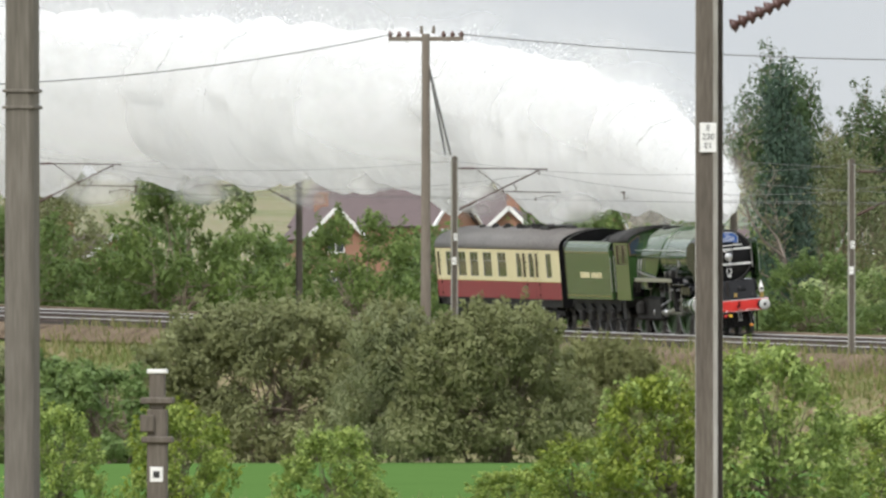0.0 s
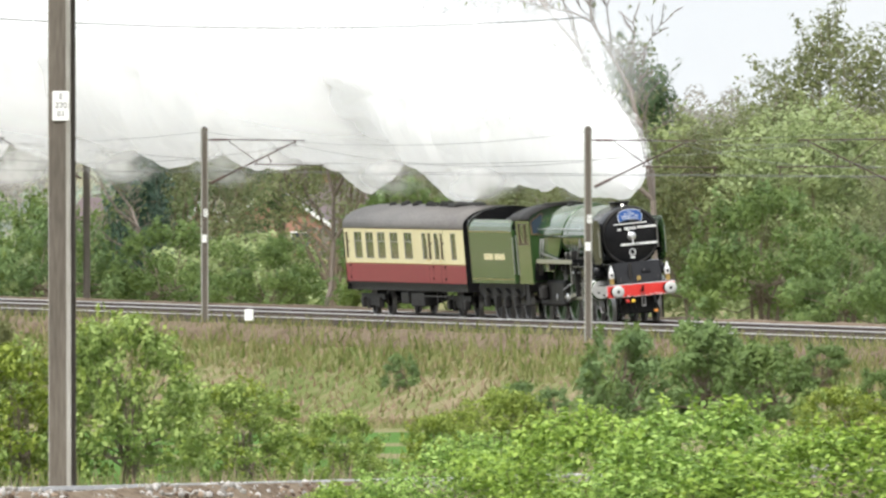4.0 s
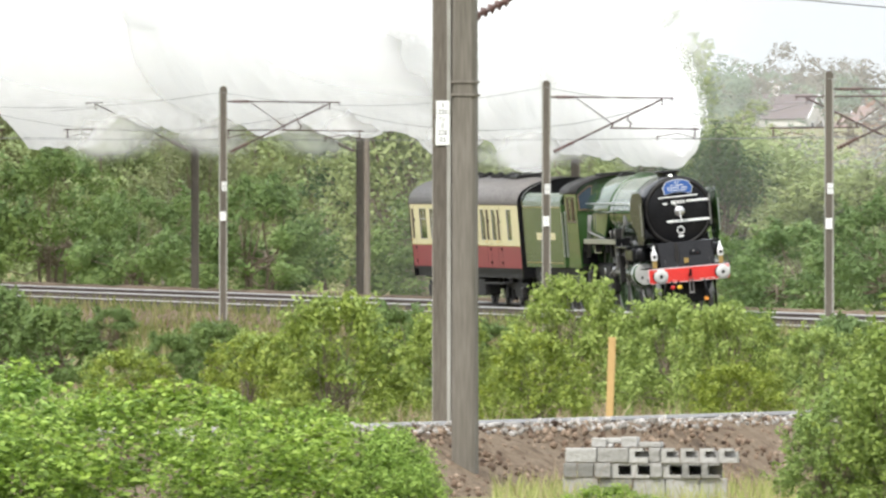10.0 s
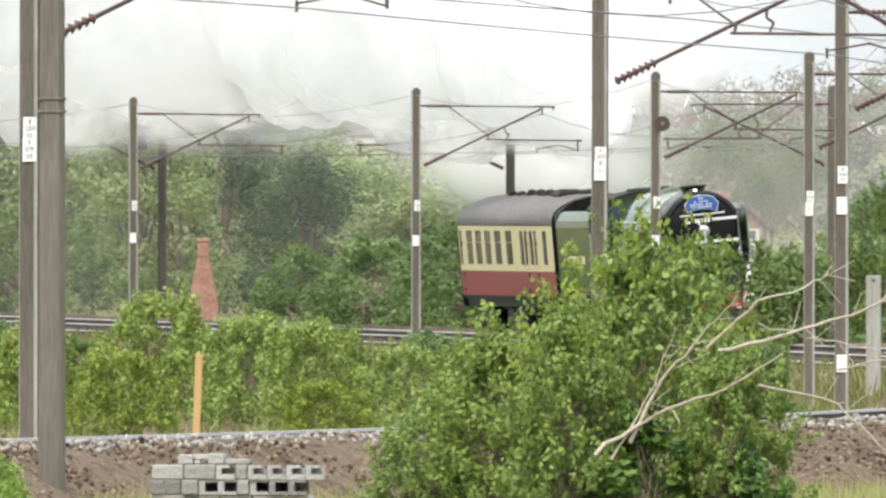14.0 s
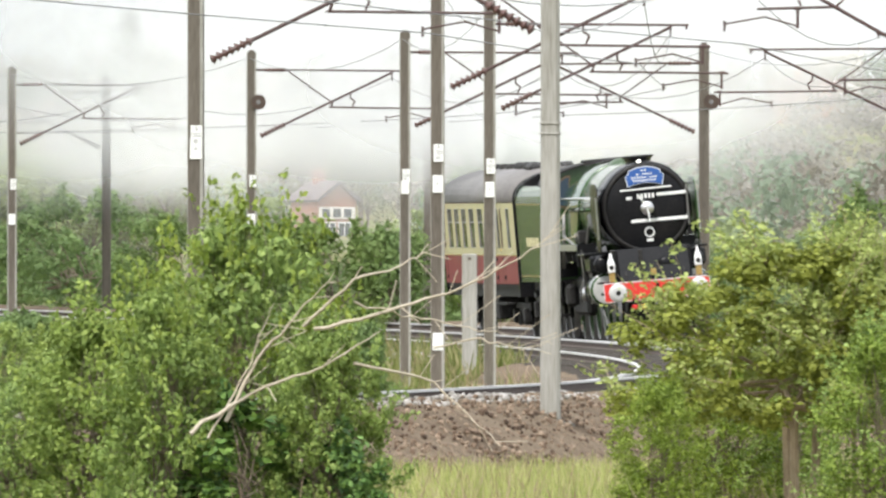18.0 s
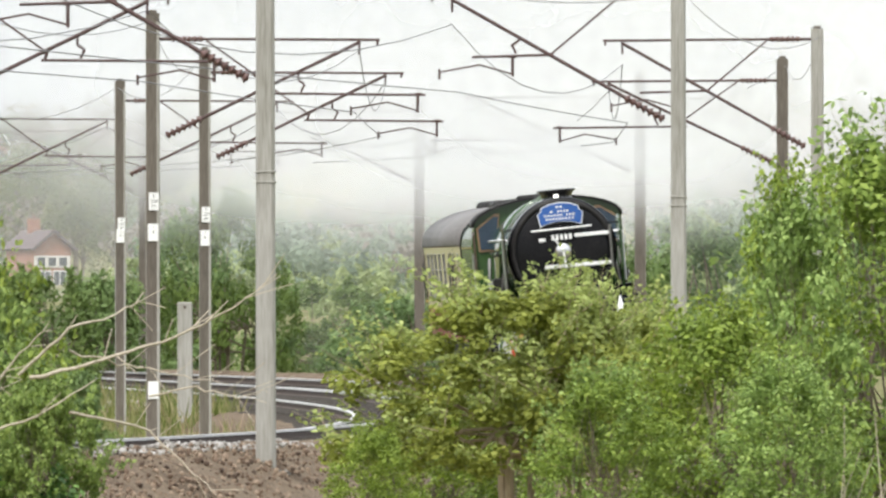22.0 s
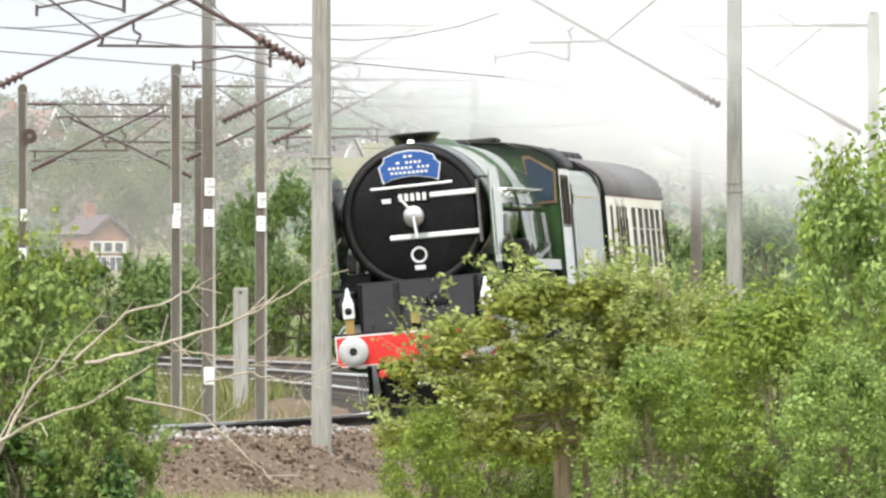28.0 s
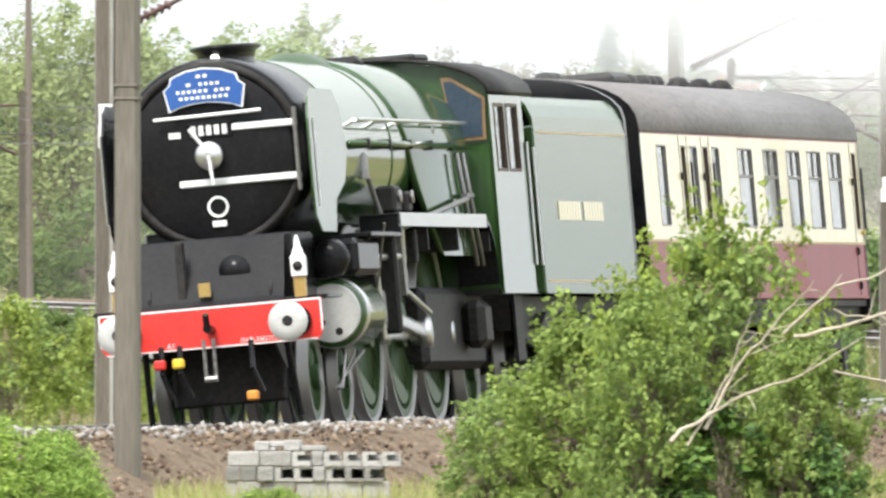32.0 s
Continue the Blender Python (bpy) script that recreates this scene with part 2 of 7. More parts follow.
def add_lathe(bm, profile, origin=(0, 0, 0), axis="x", n=24, closed=False):
    """Turns (along, radius) pairs round an axis."""
    o = Vector(origin)
    rings = []
    for h, r in profile:
        ring = []
        for k in range(n):
            c, s = r * math.cos(k * math.tau / n), r * math.sin(k * math.tau / n)
            ring.append(bm.verts.new(o + {"x": Vector((h, c, s)), "y": Vector((c, h, s)), "z": Vector((c, s, h))}[axis]))
        rings.append(ring)
    for p, q in zip(rings, rings[1:]):
        for k in range(n):
            bm.faces.new((p[k], p[(k + 1) % n], q[(k + 1) % n], q[k]))
    if closed:
        bm.faces.new(rings[0])
        bm.faces.new(rings[-1])
    bmesh.ops.recalc_face_normals(bm, faces=bm.faces[:])


def lathe(profile, origin=(0, 0, 0), axis="x", n=24, closed=False):
    bm = bmesh.new()
    add_lathe(bm, profile, origin, axis, n, closed)
    return bm


def add_plate(bm, outline, thick, m=None):
    """An upright plate: outline of (x, z) pairs, thickness along y; m places it."""
    m = m or Matrix()
    lo = [bm.verts.new(m @ Vector((x, -thick / 2, z))) for x, z in outline]
    hi = [bm.verts.new(m @ Vector((x, thick / 2, z))) for x, z in outline]
    bm.faces.new(lo)
    bm.faces.new(hi[::-1])
    k = len(lo)
    for i in range(k):
        bm.faces.new((lo[i], hi[i], hi[(i + 1) % k], lo[(i + 1) % k]))
    bmesh.ops.recalc_face_normals(bm, faces=bm.faces[:])


def plate(outline, thick, m=None):
    bm = bmesh.new()
    add_plate(bm, outline, thick, m)
    return bm


# ---- the line of the railway: a curve of about 1500 m radius, falling towards the camera ----
def smooth(a, b, v):
    t = min(1, max(0, (v - a) / (b - a)))
    return t * t * (3 - 2 * t)


def line_x(y):
    """Sideways place of the outer track's centre at depth y."""
    y = min(max(y, 190.0), 1150.0) if not (190.0 <= y <= 1150.0) else y
    s = (y - 600) / 400
    return -3.3537 + s * (-33.8622 + s * (-50.9528 + s * (1.0805 + s * (-0.1731 + s * (-0.1196 + s * 0.0417)))))


def track_x(y):
    if y < 190:
        return line_x(190) + (y - 190) * (line_x(191) - line_x(190))
    if y > 1150:
        return line_x(1150) + (y - 1150) * (line_x(1150) - line_x(1149))
    return line_x(y)


def rail_z(y):
    s = (min(max(y, 170), 1200) - 600) / 400
    return -0.09 - 0.13 * smooth(560, 800, y) + 1.103 + s * (2.486 + s * (1.057 + s * 0.247))


def track_frame(y):
    """Place on the outer track's centre at rail level, the way ahead (towards the camera) and the side to its left."""
    dx = track_x(y + 0.5) - track_x(y - 0.5)
    ahead = Vector((-dx, -1, -(rail_z(y + 0.5) - rail_z(y - 0.5)))).normalized()
    side = Vector((0, 0, 1)).cross(ahead).normalized()
    return Vector((track_x(y), y, rail_z(y))), ahead, side


CANT = math.tan(radians(5.0))


def steps(v, pairs):
    return float(np.interp(v, [p[0] for p in pairs], [p[1] for p in pairs]))


def ground_z(x, y):
    """Height of the land: fields, the bank under the line, and the hill behind."""
    s = x - track_x(y)
    inner = steps(y, [(-400, -1.8), (0, -1.7), (200, -1.05), (300, -0.95), (420, -0.75), (600, -0.35), (800, -0.15), (1000, 0.2), (1400, 3.5), (1900, 9), (2600, 15), (3300, 32), (3700, 37), (4200, 39)])
    outer = steps(y, [(-400, -1.8), (0, -1.7), (200, -1.1), (330, -0.95), (450, -0.7), (600, 0.1), (800, 1.4), (1000, 3.4), (1400, 5.5), (1900, 9), (2600, 15), (3300, 32), (3700, 37), (4200, 39)])
    k = smooth(-10, 6, s)
    z = inner * (1 - k) + outer * k
    z += 0.12 * noise.noise((x * 0.11, y * 0.05, 0)) + (1.5 * noise.noise((x * 0.004, y * 0.004, 3)) * smooth(1200, 2500, y))
    form = rail_z(y) - (0.62 if s > -1.7 else 0.45)
    off = max(0.0, -5.6 - s, s - 2.9)
    bank = form - off * 0.5
    return max(z, bank) if 120 < y < 1300 else z


def spot(u, d):
    """Ground place at bearing u and depth d."""
    return (u / F * d, d, ground_z(u / F * d, d))


def height(v, d):
    return (HORIZON - v) * d / F


def build_land():
    ss = [-2600, -1500, -900, -500, -300, -200, -140, -100, -70, -50, -38, -30, -25, -21, -18, -15.5, -13.5, -12, -10.7, -9.5, -8.5, -7.6, -6.9, -6.1,
          -4, -2, 0, 1.5, 2.9, 3.4, 4, 4.7, 5.5, 6.5, 8, 10, 13, 17, 22, 30, 42, 60, 85, 120, 170, 240, 340, 500, 800, 1400, 2600]
    ys = [-400, -200, -60, 0, 40, 80] + list(range(110, 200, 15)) + list(range(200, 500, 6)) + list(range(500, 1160, 12)) + list(range(1180, 2000, 60)) + list(range(2000, 4950, 150))
    verts, faces, n = [], [], len(ss)
    for y in ys:
        c = track_x(y) if y < 1500 else track_x(1500)
        for s in ss:
            x = c + s
            verts.append((x, y, ground_z(x, y)))
    for i in range(len(ys) - 1):
        for j in range(n - 1):
            a = i * n + j
            faces.append((a, a + 1, a + n + 1, a + n))
    tagged(new("ground", mesh_of("ground", verts, faces, [GRASS], smooth=True)), "rough grassland with dry straw patches and green growth", "ground", kind="structure")
    # the mown meadow inside the curve
    verts, faces = [], []
    xs = np.linspace(0, 1, 26)
    yy = list(range(262, 700, 12))
    for y in yy:
        right = min(track_x(y) - 14, -0.062 * y)
        for t in xs:
            x = right - 220 * (1 - t)
            verts.append((x, y, ground_z(x, y) + 0.03))
    for i in range(len(yy) - 1):
        for j in range(25):
            a = i * 26 + j
            faces.append((a, a + 1, a + 27, a + 26))
    tagged(new("meadow", mesh_of("meadow", verts, faces, [MEADOW], smooth=True)), "flat bright green meadow inside the railway curve", "meadow", kind="structure")


def sweep(name, section, y0, y1, step, mats, slot_of=None, rough=0.0, lift=0.0, smooth_it=False):
    """Carries a section of (side, height) pairs along the line. side is measured to the train's left of the outer track."""
    verts, faces, slots = [], [], []
    k = len(section)
    ys = np.arange(y0, y1 + step * 0.5, step)
    for y in ys:
        p, ahead, side = track_frame(y)
        for s, h in section:
            q = p + side * s + Vector((0, 0, h + lift))
            if rough:
                q.z += rough * noise.noise((q.x * 1.7, q.y * 0.45, s))
            verts.append(q)
    for i in range(len(ys) - 1):
        for j in range(k - 1):
            a = i * k + j
            faces.append((a, a + k, a + k + 1, a + 1))
            slots.append(slot_of[j] if slot_of else 0)
    return mesh_of(name, verts, faces, mats, slots, smooth_it)


def build_track():
    track = tagged(empty("railway_track"), "double curved railway track with steel rails on stone ballast", "railway track", kind="structure")
    # ballast: shoulders, canted beds of both tracks
    c = CANT
    sec = [(-6.3, -0.9), (-5.9, -0.55), (-5.5, -0.22 - 1.5 * c), (-5.2, -0.2 - 1.4 * c), (-4.7, -0.19 - 1.3 * c), (-2.1, -0.19 + 0.9 * c - 0.08), (-1.7, -0.2), (-1.3, -0.2 - 1.0 * c),
           (1.3, -0.2 + 1.2 * c), (1.7, 0.02), (2.2, 0.12), (2.7, -0.1), (3.6, -0.6), (4.6, -1.15)]
    me = sweep("ballast", sec, 170, 1145, 2.5, [BALLAST, TRACKBED], [0, 0, 0, 1, 1, 1, 1, 1, 1, 0, 0, 0, 0, 0], rough=0.06)
    child(new("ballast", me), track)
    # rails: a head, a web and a foot
    prof = [(-0.07, -0.16), (-0.07, -0.145), (-0.012, -0.125), (-0.012, -0.045), (-0.036, -0.035), (-0.036, 0.0), (0.036, 0.0), (0.036, -0.035), (0.012, -0.045), (0.012, -0.125), (0.07, -0.145), (0.07, -0.16)]
    for centre, drop in ((0.0, 0.0), (-3.4, -0.02)):
        for r in (-0.75, 0.75):
            s = [(centre + r + a, h + (r * c) + drop) for a, h in prof]
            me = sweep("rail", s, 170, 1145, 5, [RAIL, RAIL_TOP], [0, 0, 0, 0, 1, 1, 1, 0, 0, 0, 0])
            child(tagged(new("rail", me), "steel rail with a white head"), track)
    # sleepers, joined: they lie flush in the ballast
    verts, faces = [], []
    y = 235.0
    while y < 640:
        p, ahead, side = track_frame(y)
        for centre in (0.0, -3.4):
            b = len(verts)
            for a in (-0.13, 0.13):
                for s in (-1.28, 1.28):
                    for h in (-0.3, -0.16):
                        verts.append(p + ahead * a + side * (centre + s) + Vector((0, 0, h + s * c)))
            faces += [(b, b + 1, b + 3, b + 2), (b + 4, b + 6, b + 7, b + 5), (b + 1, b + 5, b + 7, b + 3), (b, b + 4, b + 5, b + 1), (b + 2, b + 3, b + 7, b + 6)]
        y += 0.7
    child(tagged(new("sleepers", mesh_of("sleepers", verts, faces, [SLEEPER])), "concrete sleepers bedded in ballast", kind="stuff"), track)
    # loose stones on the shoulders that face the camera
    ico = bmesh.new()
    bmesh.ops.create_icosphere(ico, subdivisions=1, radius=1)
    base = np.array([v.co for v in ico.verts])
    tris = np.array([[v.index for v in f.verts] for f in ico.faces])
    ico.free()
    rng = np.random.RandomState(5)
    for name, mat, n, lo, hi, size in (("ballast_stones", STONE, 13000, 2.25, 4.6, 0.024), ("crest_stones", PALE_STONE, 6500, 1.85, 2.4, 0.022), ("inner_crest_stones", PALE_STONE, 900, -5.7, -5.2, 0.035)):
        vs, fs = [], []
        for i in range(n):
            y = 200 + 170 * rng.rand() ** 1.1 if name != "inner_crest_stones" else 570 + 90 * rng.rand()
            s = lo + (hi - lo) * rng.rand()
            p, ahead, side = track_frame(y)
            h = np.interp(s, [q[0] for q in sec], [q[1] for q in sec])
            q = p + side * s + Vector((0, 0, h + 0.01 + 0.06 * noise.noise((p.x * 1.7, p.y * 0.45, s))))
            r = size * (0.5 + rng.rand())
            pts = base * (r * (0.7 + 0.6 * rng.rand(3))) * (0.8 + 0.4 * rng.rand(len(base), 1)) + np.array(q)
            fs.append(tris + len(vs) * len(base))
            vs.append(pts)
        me = mesh_of(name, np.concatenate(vs), np.concatenate(fs).tolist(), [mat])
        child(tagged(new(name, me), "loose angular ballast stones", kind="stuff"), track)


build_land()
build_track()


# ---- masts, brackets and wires of the overhead line ----


def insulator(a, b, parent, n=6, r=0.075):
    bm = bmesh.new()
    a, b = Vector(a), Vector(b)
    add_rod(bm, a, b, 0.03)
    t = (b - a) / (2 * n)
    for i in range(n):
        add_rod(bm, a + t * (2 * i + 0.4), a + t * (2 * i + 1.5), r, r * 0.55, 10)
    part("insulator", bm, INSUL, parent, "ribbed brown insulator", True)


def bracket(mast, tie, strut, end, steady):
    """Tubes that hold the wires: x runs from the mast over the track. steady: reach of the steady tube, its drop and the arm's end."""
    def on_strut(x):
        return strut + (tie - 0.04 - strut) * (x - 0.12) / (end - 0.12)
    far, drop, tip = steady
    low = tie - 0.84
    holder = part("bracket", rod((0.1, 0, tie), (0.3, 0, tie), 0.025), TUBE, mast)
    part("tie_tube", rod((0.75, 0, tie), (end + 0.3, 0, tie - 0.02), 0.021), TUBE, holder)
    part("tie_hook", rod((end + 0.26, 0, tie), (end + 0.26, 0, tie - 0.1), 0.018), TUBE, holder)
    part("strut_tube", rod((0.7, 0, on_strut(0.7)), (end, 0, tie - 0.05), 0.026), TUBE, holder)
    part("brace_tube", rod((0.82, 0, tie - 0.02), (1.8, 0, on_strut(1.8)), 0.015), TUBE, holder)
    part("steady_tube", rod((1.75, 0, low), (far, 0, low - 0.03), 0.019), TUBE, holder)
    part("steady_clamp", rod((1.8, 0, low), (1.84, 0, on_strut(1.84)), 0.022), TUBE, holder)
    bm = rod((2.28, 0, low + 0.02), (2.34, 0, low + 0.14), 0.018)
    add_rod(bm, (2.34, 0, low + 0.14), (2.24, 0, low + 0.2), 0.018)
    add_rod(bm, (2.24, 0, low + 0.2), (2.24, 0, on_strut(2.24)), 0.018)
    part("steady_link", bm, TUBE, holder)
    bm = rod((drop, 0, low - 0.02), (drop, 0, low - 0.3), 0.022)
    add_rod(bm, (drop - 0.05, 0, low - 0.02), (drop + 0.06, 0, low - 0.02), 0.026)
    part("drop_bracket", bm, TUBE, holder)
    mid = drop + (tip - drop) * 0.45
    bm = rod((drop, 0, low - 0.27), (mid, 0, low - 0.14), 0.013)
    add_rod(bm, (mid, 0, low - 0.14), (tip, 0, low - 0.24), 0.013)
    add_rod(bm, (tip, 0, low - 0.2), (tip, 0, low - 0.34), 0.018)
    part("registration_arm", bm, TUBE, holder)
    part("wire_clamp", rod((end - 0.02, 0, tie - 0.05), (end - 0.02, 0, tie - 0.24), 0.018), TUBE, holder)
    insulator((0.28, 0, tie), (0.78, 0, tie), holder, 6, 0.06)
    insulator((0.2, 0, on_strut(0.2)), (0.76, 0, on_strut(0.76)), holder, 7, 0.072)


def build_mast(kind):
    mast = empty("catenary_mast")
    if kind == "steel":
        bm = bmesh.new()
        half = [(-0.1, -0.112), (0.1, -0.112), (0.1, -0.09), (0.01, -0.09), (0.01, 0.09), (0.1, 0.09), (0.1, 0.112), (-0.1, 0.112), (-0.1, 0.09), (-0.01, 0.09), (-0.01, -0.09), (-0.1, -0.09)]
        lo = [bm.verts.new((x, y, -1.6)) for x, y in half]
        hi = [bm.verts.new((x, y, 6.33)) for x, y in half]
        bm.faces.new(lo[::-1])
        bm.faces.new(hi)
        for i in range(12):
            bm.faces.new((lo[i], lo[(i + 1) % 12], hi[(i + 1) % 12], hi[i]))
        part("pole", bm, MAST_BROWN, mast)
        part("flange", box(-0.108, -0.1, -0.112, 0.112, -1.6, 6.33), MAST_GREY, mast, "pale flange edge")
        # strip added on the camera side to stand for the pale flange edge
        part("cable_trunking", box(0.062, 0.104, -0.124, -0.113, -1.4, 6.2), MAST_GREY, mast, "added pale strip standing for the flange edge")
    else:
        bm = bmesh.new()
        a, b = 0.115, 0.1
        lo = [bm.verts.new((x, y, -1.6)) for x, y in ((-a, -a * 0.75), (-a * 0.75, -a), (a * 0.75, -a), (a, -a * 0.75), (a, a * 0.75), (a * 0.75, a), (-a * 0.75, a), (-a, a * 0.75))]
        hi = [bm.verts.new((v.co.x * b / a, v.co.y * b / a, 6.33)) for v in lo]
        bm.faces.new(hi)
        for i in range(8):
            bm.faces.new((lo[i], lo[(i + 1) % 8], hi[(i + 1) % 8], hi[i]))
        bmesh.ops.recalc_face_normals(bm, faces=bm.faces[:])
        skin = MAST_GREY if kind == "concrete" else MAST_DARK
        part("pole", bm, skin, mast)
        for z in (3.32, 3.2):
            part("strap", box(-0.118, 0.118, -0.118, 0.118, z - 0.012, z + 0.012, 0.004), skin, mast)
        if kind == "concrete":
            part("footing", box(-0.27, 0.27, -0.27, 0.27, -1.9, -0.17, 0.03), MAST_DARK, mast, "rough concrete footing block")
    part("cap", box(-0.06, 0.06, -0.06, 0.06, 6.332, 6.38), MAST_BROWN, mast)
    if kind == "steel":
        bracket(mast, 5.93, 4.4, 3.2, (4.2, 4.08, 3.05))
    else:
        bracket(mast, 6.16, 4.36, 3.2, (2.9, 2.33, 3.36))
    return mast


def add_plate_to(mast, side_m, lines, big=True):
    """A white number plate on the face that looks at the camera."""
    pl = part("number_plate", box(-0.08, 0.08, -0.006, 0.006, -0.135, 0.135, 0.004), PLATE, mast, "white enamel plate with black characters")
    pl.matrix_local = side_m
    rows = len(lines)
    for i, text in enumerate(lines):
        z = 0.085 - i * 0.08
        cu = bpy.data.curves.new("lettering", "FONT")
        cu.body, cu.size, cu.align_x, cu.align_y = text, 0.075, "CENTER", "CENTER"
        cu.materials.append(INK)
        ob = new("lettering", cu)
        ob.parent = pl
        ob.matrix_local = pose(0, -0.009, z, 90, 0, 0)


STEEL_MAST, STONE_MAST, DARK_MAST = build_mast("steel"), build_mast("concrete"), build_mast("dark concrete")
INNER = [(-3933, 248), (-1991, 309), (-981, 366), (-553, 420), (-461, 480), (-611, 552), (-883, 615), (-1307, 684), (-1808, 742), (-2381, 803), (-2998, 865), (-3680, 930), (-4388, 992), (-5140, 1052)]
OUTER = [(-5160, 197), (-1952, 252), (-354, 320), (377, 383), (623, 445), (561, 500), (309, 542), (-82, 590), (-570, 672), (-1140, 735), (-1757, 797), (-2138, 830), (-2431, 857), (-3890, 985), (-4665, 1050)]


def build_masts():
    ends = {"inner": [], "outer": []}
    used = {}
    for row, sign in ((INNER, 1), (OUTER, -1)):
        for i, (u, d) in enumerate(row):
            near_outer = sign < 0 and d < 460
            src = (DARK_MAST if d < 300 else STONE_MAST) if near_outer else STEEL_MAST
            p, ahead, side = track_frame(d)
            over = side * sign
            turn = math.degrees(math.atan2(over.y, over.x))
            m = pose(u / F * d, d, rail_z(d), 0, 0, turn)
            if src not in used:
                src.matrix_world = m
                mast = src
                used[src] = 1
            else:
                mast = copy_thing(src, m)
            if src is STEEL_MAST:
                tagged(mast, "weathered brown steel overhead line mast with tube bracket", "catenary mast", "masts along the railway")
            else:
                tagged(mast, "dark brown concrete overhead line mast with rusty tube bracket" if src is DARK_MAST else "grey concrete overhead line mast with rusty tube bracket", "catenary mast", "masts along the railway")
            # the plate faces the camera
            if sign > 0 and d < 1000:
                z = {248: 565, 309: 447, 366: 411, 420: 349, 480: 339, 552: 343}.get(d)
                h = height(330 - z, d) - rail_z(d) if z else 2.55
                lines = ["E", "220", "01"] if d == 248 else (["E", "220", "03"] if d == 309 else ["I", "II"])
                sub = Matrix.Rotation(radians(-turn), 4, "Z")
                add_plate_to(mast, sub @ pose(0, -0.13, h), lines)
            if (u, d) == (-553, 420):
                add_plate_to(mast, Matrix.Rotation(radians(-turn), 4, "Z") @ pose(0, -0.13, height(260, d) - rail_z(d)), [])
            if (u, d) in ((-883, 615), (-82, 590)):
                h = height(-164, d) - rail_z(d)
                drum = part("tension_wheel", rod((0, -0.05, 0), (0, 0.05, 0), 0.17, None, 20), RAIL, mast, "small dark grooved wheel")
                drum.matrix_local = Matrix.Rotation(radians(-turn), 4, "Z") @ pose(0.16, -0.16, h)
                hub = part("hub", rod((0, -0.07, 0), (0, 0.07, 0), 0.05, None, 12), WIRE, drum)
            ends["inner" if sign > 0 else "outer"].append(m)
    # wires: contact and carrier along each track, hung between the brackets
    for key, rows in ends.items():
        for name, x, z, sag, r in (("contact_wire", 3.1, 4.8, 0.02, 0.008), ("carrier_wire", 3.18, 5.75, 0.7, 0.008), ("earth_wire", -0.05, 6.2, 0.45, 0.007)):
            verts, faces = [], []
            for a, b in zip(rows, rows[1:]):
                pa, pb = a @ Vector((x, 0, z)), b @ Vector((x, 0, z))
                base = max(0, len(verts) - 4)
                for i in range(0 if not verts else 1, 9):
                    t = i / 8
                    q = pa.lerp(pb, t) - Vector((0, 0, sag * 4 * t * (1 - t)))
                    for w, h in ((-r, 0), (0, r), (r, 0), (0, -r)):
                        verts.append(q + Vector((w, 0, h)))
                for i in range(8):
                    for j in range(4):
                        c = base + i * 4
                        faces.append((c + j, c + (j + 1) % 4, c + 4 + (j + 1) % 4, c + 4 + j))
            tagged(new(name, mesh_of(name, verts, faces, [WIRE])), "thin dark overhead line wire above the track", "wire", "overhead wires")


build_masts()
# ---- the train ----
BLACK = material("gloss_black_paint", [(0.006, 0.006, 0.007), (0.01, 0.01, 0.011), (0.016, 0.015, 0.015)], 0.24, scale=2, spec=0.17)
SOOT = material("sooty_black", [(0.009, 0.009, 0.009), (0.02, 0.019, 0.018), (0.035, 0.032, 0.03)], 0.55, scale=2, bump=0.2, spec=0.2)
GREEN = material("polished_green_paint", [(0.024, 0.06, 0.016), (0.034, 0.078, 0.021)], 0.14, scale=1.2, spec=0.5, coat=0.4, bump=0.014, streak=(2.2, 2.2, 0.3))
# upright streaks in colour and bump imitate streaked reflections
TENDER_GREEN = material("streaked_green_paint", [(0.03, 0.066, 0.02), (0.045, 0.09, 0.03)], 0.24, scale=0.8, spec=0.4, coat=0.2, bump=0.05, streak=(2.0, 2.0, 0.15))
WHEEL_GREEN = material("oily_green_paint", [(0.03, 0.06, 0.022), (0.045, 0.08, 0.03)], 0.45, scale=3, spec=0.3)
RED = material("red_buffer_beam_paint", [(0.55, 0.025, 0.02), (0.66, 0.04, 0.03)], 0.35, scale=3)
WHITE = material("white_paint", [(0.72, 0.72, 0.7), (0.8, 0.8, 0.79)], 0.4, scale=4)
SILVER = material("burnished_steel", [(0.5, 0.5, 0.5), (0.66, 0.66, 0.66)], 0.3, 0.9, scale=3, streak=(0.6, 3, 3))
DULL = material("oily_grey_steel", [(0.16, 0.155, 0.15), (0.3, 0.29, 0.28)], 0.45, 0.7, scale=3)
BRASS = material("aged_brass", [(0.45, 0.3, 0.1), (0.6, 0.43, 0.16)], 0.35, 0.8, scale=5)
PALE_STEEL = material("pale_scuffed_steel", [(0.42, 0.42, 0.4), (0.54, 0.54, 0.52)], 0.5, 0.15, scale=4, fine=30, bump=0.05)
YELLOW = material("yellow_paint", [(0.7, 0.45, 0.03), (0.8, 0.52, 0.05)], 0.45, scale=5)
ORANGE = material("orange_hose_end", [(0.55, 0.2, 0.03), (0.65, 0.27, 0.04)], 0.5, scale=5)
BLUE = material("blue_enamel_board", [(0.018, 0.075, 0.27), (0.026, 0.1, 0.33)], 0.4, scale=3)
CREAM = material("cream_coach_paint", [(0.76, 0.67, 0.41), (0.82, 0.74, 0.48)], 0.25, scale=1.0, spec=0.4, streak=(1, 1, 0.4), coat=0.3)
